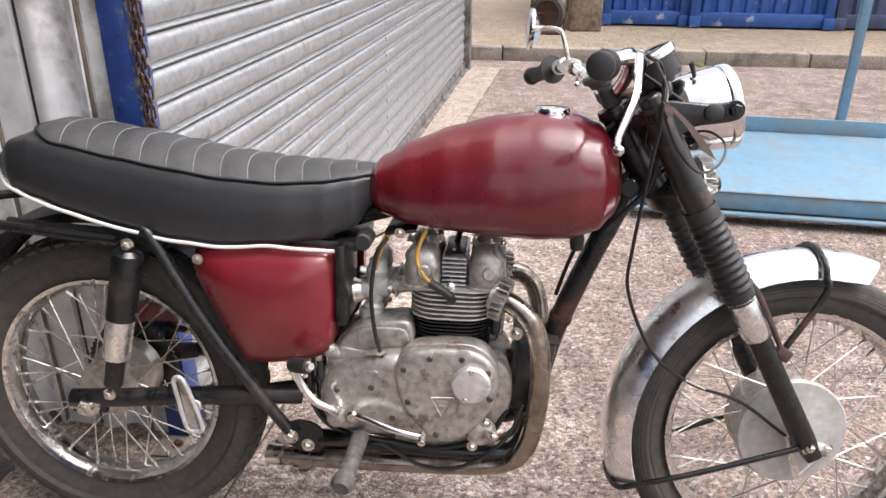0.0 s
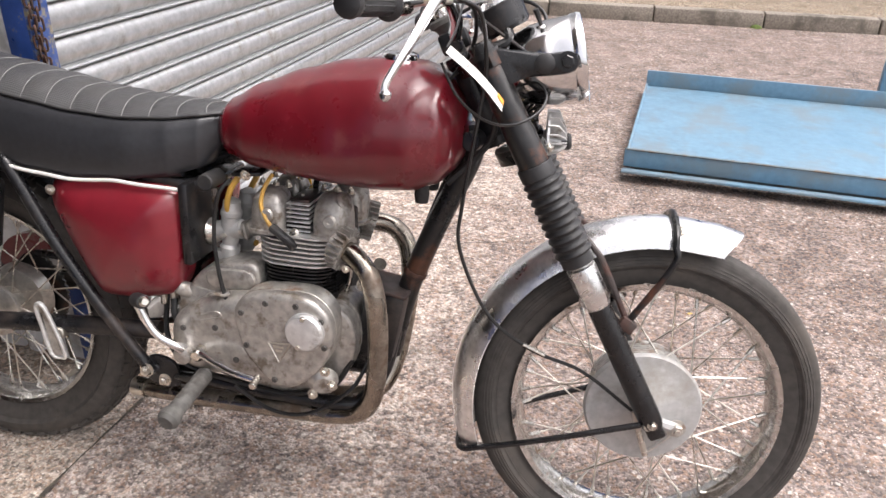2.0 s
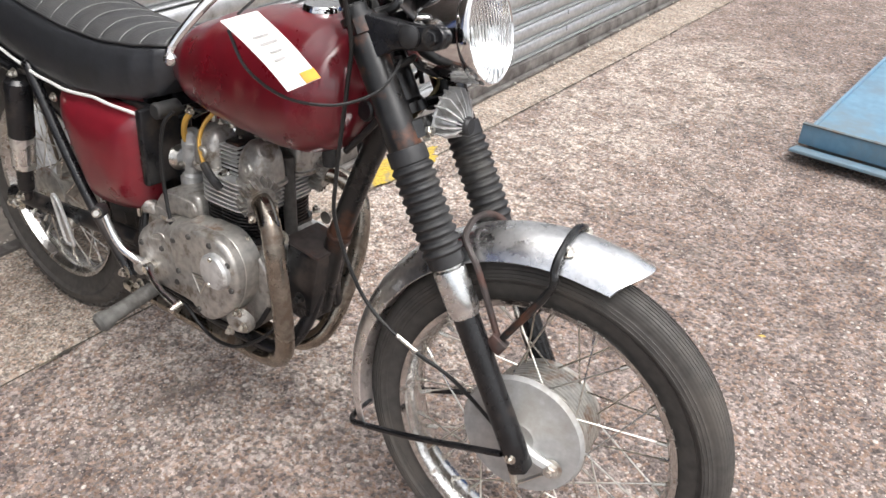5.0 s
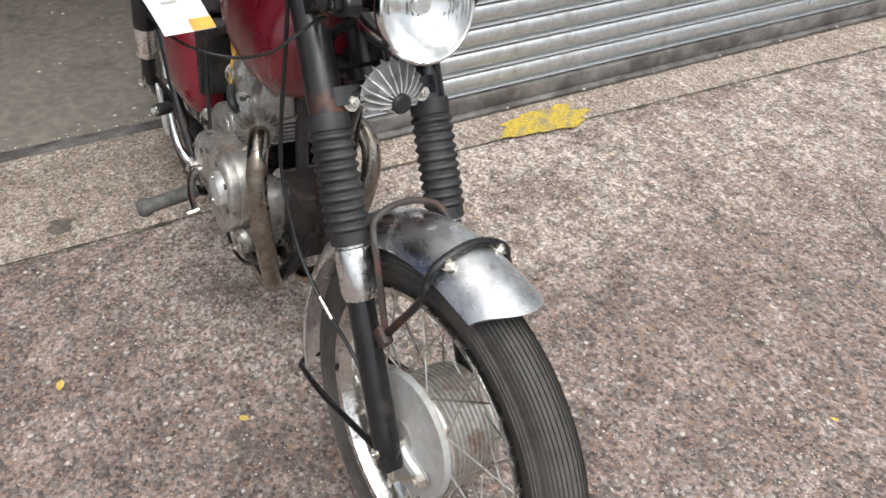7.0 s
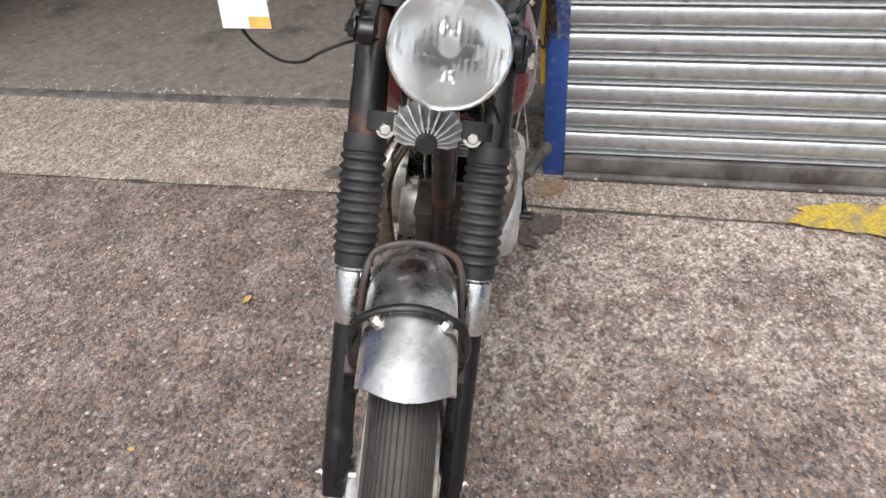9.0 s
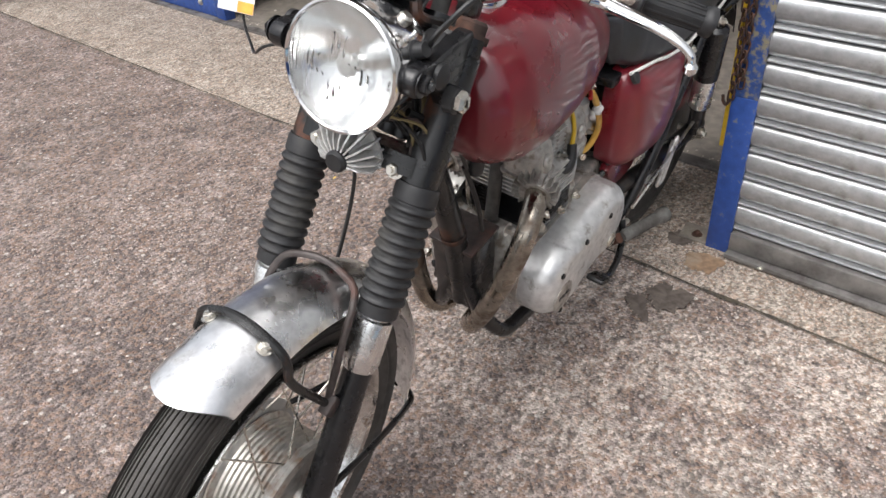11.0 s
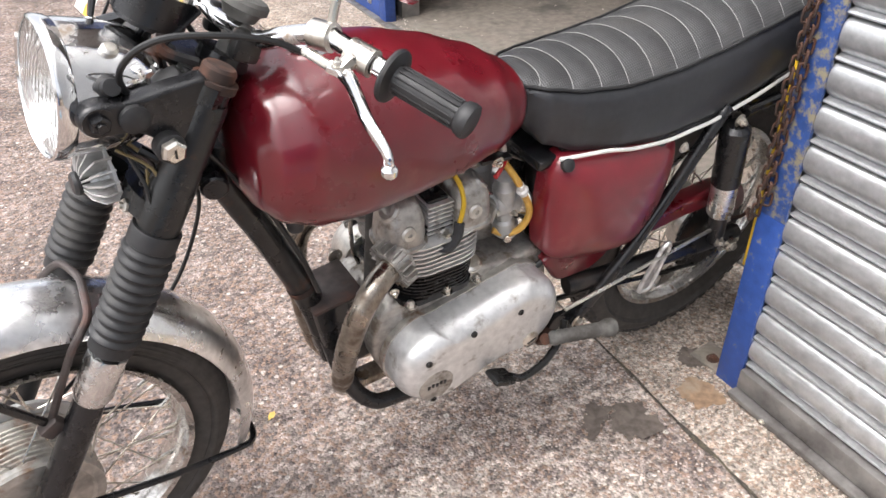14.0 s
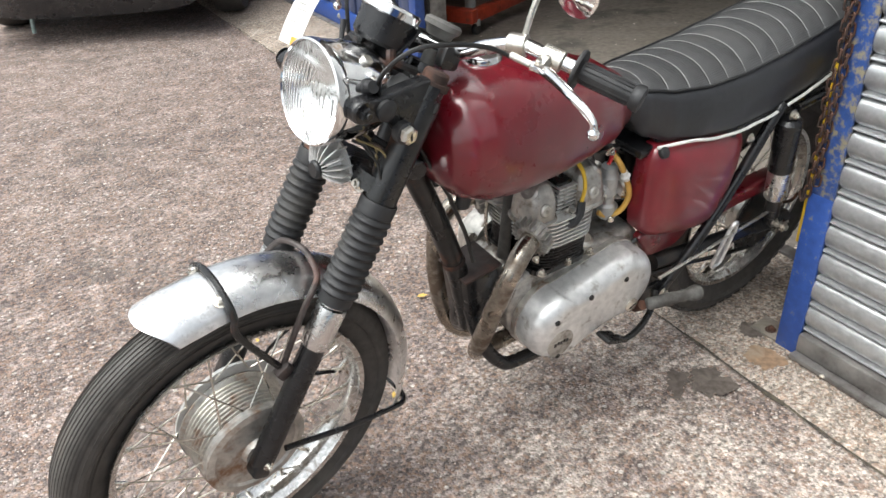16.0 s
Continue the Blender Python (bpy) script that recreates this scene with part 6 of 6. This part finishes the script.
part("maker_boss", lathe([(0, 0), (0.034, 0), (0.034, 0.002), (0.031, 0.003), (0, 0.003)], (0.768, 0.1505, 0.335), (0, 1, 0), 32), "cast_alloy", prim, "round stamped boss")
for q in range(5):
    part("boss_mark", block((0.005, 0.002, 0.007), (0.784 - q * 0.008, 0.154, 0.338 + 0.002 * (q % 2))), "rusty_black", prim)
P("filler_plug", lathe([(0, 0), (0.020, 0), (0.020, 0.006), (0.015, 0.010), (0, 0.010)], (0.655, 0.065, 0.500), (0, 0.3, 1), 24), "nickel", "slotted filler plug")

# cylinder barrel fins (black) and head fins (bare alloy)
def fin_outline(x0, x1, hy, r, n=5):
    pts = []
    for cx, cy, a0 in ((x1 - r, hy - r, 0), (x0 + r, hy - r, 90), (x0 + r, -hy + r, 180), (x1 - r, -hy + r, 270)):
        for k in range(n):
            a = radians(a0 + 90 * k / (n - 1))
            pts.append((cx + r * math.cos(a), cy + r * math.sin(a)))
    return pts


def slab(outline, z, thick, tilt=0.0):
    bm = bmesh.new()
    ring_loft(bm, [[Vector((x, y, z - thick / 2 + (x - 0.72) * tilt)) for x, y in outline], [Vector((x, y, z + thick / 2 + (x - 0.72) * tilt)) for x, y in outline]])
    return bm


P("barrel", slab(fin_outline(0.668, 0.785, 0.075, 0.035), 0.510, 0.064), "black_paint", "black cylinder barrel")
P("barrel_flange", slab(fin_outline(0.655, 0.800, 0.090, 0.03), 0.480, 0.012), "black_paint")
for k in range(7):
    P("barrel_fin", slab(fin_outline(0.649, 0.800, 0.092, 0.050, 7), 0.491 + k * 0.0072, 0.0026), "black_paint")
P("head_core", slab(fin_outline(0.668, 0.787, 0.070, 0.035), 0.578, 0.080), "rusty_black")
for k in range(7):
    P("head_fin", slab(fin_outline(0.644, 0.806 + 0.001 * k, 0.097, 0.052, 7), 0.5440 + k * 0.0094, 0.0030, -0.03 * k / 6), "polished_alloy")
for k in range(7):
    P("head_rib", block((0.046, 0.150, 0.0028), (0.728, 0, 0.606 + k * 0.0085), (0, 0, 0), 0.001), "polished_alloy")
P("head_web", block((0.038, 0.130, 0.065), (0.728, 0, 0.632), (0, 0, 0), 0.004), "rusty_black")
LEFT_PIPE = [(0.815, 0.086, 0.588), (0.862, 0.107, 0.572), (0.893, 0.112, 0.530), (0.905, 0.095, 0.450), (0.900, 0.060, 0.350), (0.885, 0.025, 0.275), (0.855, 0.0, 0.240), (0.80, -0.010, 0.228), (0.66, -0.020, 0.222), (0.40, -0.030, 0.216)]
for s in (-1, 1):
    for fx, nm in ((0.668, "inlet"), (0.790, "exhaust")):
        bm = bmesh.new()
        rows = []
        for z, wx, wy, dy in ((0.598, 0.041, 0.043, 0.0), (0.604, 0.041, 0.043, 0.0), (0.606, 0.036, 0.039, 0.0), (0.622, 0.036, 0.039, 0.0), (0.640, 0.035, 0.037, 0.0), (0.655, 0.033, 0.033, -0.001), (0.667, 0.029, 0.027, -0.003), (0.676, 0.022, 0.020, -0.005), (0.680, 0.010, 0.010, -0.006)):
            rows.append([Vector((fx + wx * math.copysign(abs(math.cos(q * math.pi / 12)) ** 0.6, math.cos(q * math.pi / 12)), s * (0.050 + dy) + wy * math.copysign(abs(math.sin(q * math.pi / 12)) ** 0.7, math.sin(q * math.pi / 12)), z)) for q in range(24)])
        P("rocker_box", ring_loft(bm, rows), "cast_alloy", "alloy rocker box")
        P("rocker_cap", lathe([(0, -0.008), (0.013, -0.008), (0.013, 0.003), (0.010, 0.006), (0.004, 0.006), (0.003, 0.003), (0, 0.003)], (fx + 0.004, s * 0.086, 0.634), (0, s, 0.12), 24), "rusty_alloy")
        P("rocker_lid", lathe([(0, -0.010), (0.019, -0.010), (0.019, 0.004), (0.015, 0.007), (0.005, 0.007), (0, 0.005)], (fx + (0.020 if nm == "exhaust" else -0.020), s * 0.056, 0.664), (0.75 if nm == "exhaust" else -0.75, s * 0.15, 0.65), 24), "cast_alloy", "slotted rocker inspection cap")
        P("rocker_nut", hexbolt((fx + 0.004, s * 0.040, 0.677), (0, 0, 1), 0.007, 0.009), "nickel")
    for bx in (0.66, 0.72, 0.79):
        P("base_nut", hexbolt((bx, s * 0.094, 0.487), (0, 0, 1), 0.007, 0.010), "nickel")
        P("head_bolt", hexbolt((bx + 0.005, s * 0.040, 0.652), (0, 0, 1), 0.007, 0.012), "nickel")
    # finned exhaust collar and header pipe
    P("collar_core", lathe([(0, -0.022), (0.028, -0.022), (0.028, 0.006), (0, 0.006)], (0.824, s * 0.088, 0.585), (0.92, s * 0.25, -0.28), 24), "cast_alloy")
    cd = Vector((0.92, s * 0.25, -0.28)).normalized()
    o = cd.orthogonal().normalized()
    w = cd.cross(o)
    collar = P("exhaust_collar", lathe([(0.019, -0.020), (0.029, -0.020), (0.029, 0.004), (0.019, 0.004)], (0.824, s * 0.088, 0.585), cd, 24, loop=True), "cast_alloy", "finned alloy exhaust collar")
    for k in range(20):
        bm = bmesh.new()
        a = 2 * math.pi * k / 20
        r = o * math.cos(a) + w * math.sin(a)
        c = Vector((0.824, s * 0.088, 0.585)) + r * 0.0335 - cd * 0.006
        m = Matrix.Translation(c) @ Matrix((cd, r, cd.cross(r))).transposed().to_4x4() @ Matrix.Diagonal((0.022, 0.016, 0.0024, 1))
        bmesh.ops.create_cube(bm, size=1, matrix=m)
        part("collar_fin", bm, "cast_alloy", collar, "", 0)
    P("header_pipe", tube(LEFT_PIPE if s > 0 else [(0.815, s * 0.086, 0.588), (0.845, s * 0.098, 0.578), (0.876, s * 0.113, 0.552), (0.893, s * 0.122, 0.505), (0.898, s * 0.118, 0.430), (0.893, s * 0.106, 0.345), (0.878, s * 0.092, 0.275), (0.845, s * 0.082, 0.236), (0.790, s * 0.078, 0.222), (0.68, s * 0.076, 0.216), (0.52, s * 0.074, 0.212), (0.352, s * 0.072, 0.212)], 0.0195, 20, 7), "exhaust_steel", "browned steel exhaust header pipe")
P("pipe_end", lathe([(0.014, -0.002), (0.021, -0.002), (0.0215, 0.03), (0.0195, 0.03)], (0.352, -0.072, 0.212), (1, -0.08, 0.02), 20), "nickel")
P("pipe_bore", lathe([(0, -0.001), (0.016, -0.001)], (0.352, -0.072, 0.212), (1, -0.08, 0.02), 20), "cable_black")

# black box between downtube and engine, rusty top
P("front_plate", block((0.082, 0.088, 0.16), (0.878, -0.008, 0.410), (0, 10, 0), 0.010), "black_paint", "black engine plate box")
P("plate_top", block((0.090, 0.094, 0.008), (0.890, -0.008, 0.492), (0, 8, 0), 0.003), "weathered_stay", "brown weathered top edge")
mirrored(lambda s: P("engine_bolt", hexbolt((0.850, s * 0.057, 0.505), (0, s, 0), 0.009, 0.012), "nickel"))
mirrored(lambda s: P("engine_bolt", hexbolt((0.890, s * 0.058, 0.385), (0, s, 0), 0.009, 0.012), "rusty_black"))

# twin carburettors
def carburettor(s):
    y = s * 0.036
    carb = P("carburettor", lathe([(0, -0.070), (0.014, -0.070), (0.019, -0.064), (0.020, -0.036), (0.015, -0.030), (0.018, -0.014), (0.020, 0.000), (0.019, 0.028), (0.021, 0.030), (0.021, 0.038), (0.018, 0.042), (0.017, 0.058), (0.008, 0.064), (0, 0.064)], (0.572, y, 0.580), (0.10, 0, 1), 28), "dull_plate", "dull grey carburettor")
    part("body", bar((0.545, y, 0.574), (0.600, y, 0.583), 0.0195, 22), "dull_plate", carb)
    part("inlet_stub", bar((0.598, y, 0.583), (0.655, y * 1.1, 0.596), 0.015, 18, None, 0.018), "cast_alloy", carb)
    part("bell_mouth", lathe([(0.016, -0.002), (0.025, 0), (0.027, 0.006), (0.024, 0.010), (0.018, 0.026), (0.014, 0.026)], (0.526, y, 0.570), (1, 0, 0.1), 28), "nickel", carb, "bright bell mouth")
    part("bell_bore", lathe([(0, 0.010), (0.02, 0.010)], (0.526, y, 0.570), (1, 0, 0.1), 20), "cable_black", carb)
    part("carb_flange", block((0.009, 0.058, 0.034), (0.614, y, 0.586), (0, -12, 0), 0.006), "cast_alloy", carb)
    for q in (-1, 1):
        part("flange_nut", hexbolt((0.609, y + q * 0.021, 0.585), (-1, 0, 0), 0.006, 0.008), "nickel", carb)
    part("float_bowl", lathe([(0, -0.020), (0.014, -0.020), (0.017, -0.014), (0.017, 0.012), (0, 0.012)], (0.556, y, 0.524), (0, 0, 1), 22), "dull_plate", carb)
    part("banjo", bar((0.560, y, 0.512), (0.575, y + s * 0.026, 0.518), 0.007, 12), "nickel", carb)
    part("adjuster_screw", hexbolt((0.566, y + s * 0.018, 0.572), (0, s, 0.1), 0.005, 0.010), "nickel", carb)


mirrored(carburettor)

# hoses, leads and cables
P("fuel_tap", bar((0.602, 0.045, 0.716), (0.598, 0.052, 0.680), 0.008, 12), "nickel", "fuel tap")
P("tap_lever", tube([(0.600, 0.058, 0.690), (0.618, 0.070, 0.684), (0.632, 0.078, 0.680)], 0.004, 8), "red_plastic", "red tap lever")
P("fuel_hose", tube([(0.598, 0.054, 0.682), (0.580, 0.064, 0.655), (0.558, 0.068, 0.615), (0.538, 0.066, 0.570), (0.545, 0.058, 0.532), (0.570, 0.048, 0.520), (0.590, 0.036, 0.528)], 0.0062, 10), "yellow_hose", "yellowed translucent fuel hose")
P("hose_joint", lathe([(0, -0.012), (0.007, -0.012), (0.007, -0.002), (0.011, 0), (0.007, 0.003), (0.007, 0.014), (0, 0.014)], (0.564, 0.068, 0.626), (0.4, 0, 0.8), 14), "white_piping", "white hose joiner")
P("fuel_hose", tube([(0.598, -0.045, 0.690), (0.585, -0.055, 0.665), (0.575, -0.052, 0.630), (0.580, -0.040, 0.600)], 0.0058, 10), "yellow_hose", "yellowed fuel hose")
P("plug_lead", tube([(0.700, 0.052, 0.700), (0.694, 0.072, 0.680), (0.692, 0.082, 0.650), (0.702, 0.088, 0.618)], 0.0040, 8), "yellow_lead", "yellow plug lead")
P("plug_cap", tube([(0.701, 0.087, 0.622), (0.708, 0.094, 0.602), (0.726, 0.098, 0.588), (0.735, 0.088, 0.584)], 0.0085, 10), "black_rubber", "black plug cap")
P("plug_lead", tube([(0.672, -0.055, 0.705), (0.662, -0.074, 0.680), (0.660, -0.084, 0.650), (0.678, -0.094, 0.622), (0.692, -0.099, 0.612)], 0.0040, 8), "yellow_hose", "yellow plug lead")
P("plug_cap", tube([(0.686, -0.097, 0.616), (0.706, -0.104, 0.606), (0.722, -0.106, 0.596), (0.727, -0.098, 0.582)], 0.0085, 10), "black_rubber", "black plug cap")
mirrored(lambda s: P("spark_plug", lathe([(0, 0), (0.010, 0), (0.010, 0.008), (0.006, 0.010), (0.006, 0.022), (0, 0.022)], (0.722, s * 0.070, 0.600), (0, s, 0.2), 6), "nickel"))
P("tachometer_cable", tube([(0.606, -0.095, 0.700), (0.588, -0.108, 0.670), (0.577, -0.112, 0.600), (0.584, -0.116, 0.520), (0.604, -0.122, 0.450)], 0.0040, 8), "cable_black", "thin black cable")
P("clutch_cable", tube([(0.98, 0.040, 0.70), (0.95, 0.05, 0.62), (0.93, 0.052, 0.55)], 0.0042, 8), "cable_black")
P("oil_hose", tube([(0.470, -0.09, 0.440), (0.478, -0.10, 0.40), (0.520, -0.10, 0.330), (0.56, -0.095, 0.30), (0.62, -0.09, 0.285)], 0.007, 10), "cable_black")
P("oil_hose", tube([(0.450, -0.08, 0.45), (0.455, -0.10, 0.36), (0.50, -0.108, 0.305), (0.60, -0.10, 0.278), (0.70, -0.10, 0.268), (0.80, -0.10, 0.30), (0.84, -0.09, 0.36)], 0.0055, 10), "cable_black")
P("engine_cable", tube([(0.60, -0.11, 0.275), (0.68, -0.115, 0.235), (0.76, -0.112, 0.240), (0.84, -0.10, 0.300), (0.87, -0.07, 0.36)], 0.0040, 8), "cable_black")
P("breather_hose", tube([(0.55, 0.03, 0.54), (0.50, 0.07, 0.56), (0.49, 0.085, 0.48), (0.52, 0.08, 0.44)], 0.006, 10), "cable_black")
for k in range(3):
    P("oil_union", bar((0.445 + k * 0.022, -0.085, 0.452), (0.447 + k * 0.022, -0.086, 0.425), 0.008, 8), "nickel")

# kick-starter, gear lever, footrests, brake pedal
P("kick_starter", tube([(0.515, -0.138, 0.352), (0.508, -0.155, 0.372), (0.478, -0.162, 0.390), (0.455, -0.164, 0.420), (0.436, -0.165, 0.462)], 0.0085, 12, 6, radii=(0.013, 0.009, 0.008, 0.008, 0.009)), "chrome", "bent chrome kick-starter arm")
P("kick_rubber", lathe([(0, 0), (0.012, 0), (0.014, 0.006), (0.014, 0.050), (0.012, 0.058), (0, 0.058)], (0.437, -0.166, 0.466), (0.68, -0.62, 0.28), 18), "black_rubber", "black kick-starter rubber")
P("kick_end", lathe([(0, 0), (0.008, 0), (0.010, 0.006), (0.006, 0.012), (0, 0.012)], (0.477, -0.202, 0.483), (0.68, -0.62, 0.28), 14), "nickel")
P("kick_boss", lathe([(0, 0), (0.018, 0), (0.018, 0.016), (0.012, 0.020), (0, 0.020)], (0.514, -0.136, 0.350), (0, -1, 0), 20), "cast_alloy")
P("gear_lever", tube([(0.548, -0.145, 0.360), (0.575, -0.165, 0.362), (0.63, -0.182, 0.352), (0.684, -0.188, 0.344)], 0.0065, 12, 6, radii=(0.010, 0.007, 0.0065, 0.0065)), "chrome", "chrome gear lever")
P("gear_boss", lathe([(0, 0), (0.013, 0), (0.013, 0.022), (0.009, 0.026), (0, 0.026)], (0.547, -0.134, 0.358), (0, -1, 0), 20), "nickel")
P("gear_peg", bar((0.684, -0.178, 0.346), (0.684, -0.205, 0.340), 0.0075, 12), "nickel")
P("footrest_arm", tube([(0.470, -0.10, 0.270), (0.530, -0.125, 0.290), (0.562, -0.150, 0.318)], 0.011, 12), "black_paint")
rub = [(0, 0), (0.012, 0)]
for k in range(7):
    rub += [(0.0165, 0.006 + k * 0.014), (0.0165, 0.014 + k * 0.014), (0.0155, 0.017 + k * 0.014)]
rub += [(0.018, 0.108), (0.021, 0.116), (0.021, 0.128), (0.015, 0.136), (0, 0.136)]
P("footrest_rubber", lathe(rub, (0.563, -0.150, 0.320), (-0.10, -0.96, -0.25), 24), "worn_rubber", "worn grey rubber footrest")
P("footrest_rubber", lathe([(r * 0.85, h * 0.95) for r, h in rub], (0.530, 0.165, 0.338), (-0.92, 0.36, 0.12), 24), "worn_rubber", "worn grey rubber footrest, folded back")
P("footrest_arm", tube([(0.470, 0.10, 0.270), (0.520, 0.13, 0.300), (0.535, 0.160, 0.335)], 0.011, 12), "rust", "rusty footrest arm")
P("brake_pedal", tube([(0.468, 0.135, 0.330), (0.485, 0.150, 0.300), (0.530, 0.165, 0.275), (0.585, 0.172, 0.270), (0.620, 0.172, 0.292)], 0.0075, 12), "rusty_black", "black rear brake pedal")
P("pedal_pad", block((0.050, 0.040, 0.012), (0.640, 0.170, 0.300), (0, -25, 0), 0.005), "rusty_black")
for s, dx, dz in ((-1, 0.0, 0.0), (1, 0.026, 0.014)):
    loop = [(0.191 + dx, s * 0.138, 0.404 + dz), (0.206 + dx, s * 0.140, 0.412 + dz), (0.219 + dx, s * 0.138, 0.385 + dz), (0.240 + dx, s * 0.134, 0.304 + dz), (0.226 + dx, s * 0.132, 0.292 + dz), (0.208 + dx, s * 0.134, 0.300 + dz), (0.197 + dx, s * 0.136, 0.36 + dz)]
    peg = P("pillion_peg", tube(loop, 0.0045, 8, 4, loop=True), "polished_alloy", "folded alloy pillion footrest")
    part("peg_web", plate([(0.196 + dx, 0.402 + dz), (0.208 + dx, 0.406 + dz), (0.232 + dx, 0.300 + dz), (0.212 + dx, 0.296 + dz)], s * 0.130, s * 0.134, 0, None, 1), "cast_alloy", peg)
mirrored(lambda s: P("pillion_lug", bar((0.225, s * 0.105, 0.345), (0.225, s * 0.130, 0.345), 0.014, 14), "nickel"))
P("chaincase_hook", tube([(0.02, 0.120, 0.40), (-0.02, 0.125, 0.395), (-0.04, 0.125, 0.41)], 0.004, 8), "rust")

# pushrod tubes, head steady, rocker feed pipe
P("pushrod_tube", bar((0.812, 0, 0.480), (0.806, 0, 0.640), 0.013, 18), "dark_steel", "dull pushrod tube")
P("pushrod_tube", bar((0.650, 0, 0.485), (0.655, 0, 0.640), 0.013, 18), "dark_steel", "dull pushrod tube")
P("rocker_feed", tube([(0.520, 0.015, 0.640), (0.58, 0.02, 0.675), (0.664, 0.03, 0.700), (0.730, 0.03, 0.704), (0.790, 0.03, 0.698)], 0.0028, 8), "nickel", "thin steel oil feed pipe")
P("head_steady", tube([(0.725, 0.02, 0.655), (0.735, 0.015, 0.690), (0.76, 0.0, 0.715)], 0.006, 8), "rusty_black")
for s in (-1, 1):
    for x in (0.640, 0.692, 0.764, 0.816):
        P("rocker_stud", hexbolt((x, s * 0.030, 0.676), (0, 0, 1), 0.0055, 0.010), "nickel")
    P("exhaust_flange", lathe([(0, 0), (0.026, 0), (0.026, 0.012), (0.021, 0.014), (0, 0.014)], (0.800, s * 0.083, 0.592), (0.92, s * 0.25, -0.28), 24), "cast_alloy")
    P("fin_bolt", hexbolt((0.835, s * 0.118, 0.560), (0.3, s, -0.2), 0.005, 0.008), "nickel")
P("tappet_oil_drain", tube([(0.800, -0.050, 0.630), (0.822, -0.050, 0.600), (0.822, -0.048, 0.520), (0.812, -0.045, 0.482)], 0.004, 8), "nickel")
P("engine_number_pad", block((0.05, 0.004, 0.018), (0.690, 0.0715, 0.460), (0, 0, 0), 0.001), "polished_alloy")
P("gear_indicator", tube([(0.560, -0.118, 0.470), (0.575, -0.124, 0.478), (0.592, -0.122, 0.476), (0.605, -0.118, 0.482)], 0.004, 8), "cast_alloy")
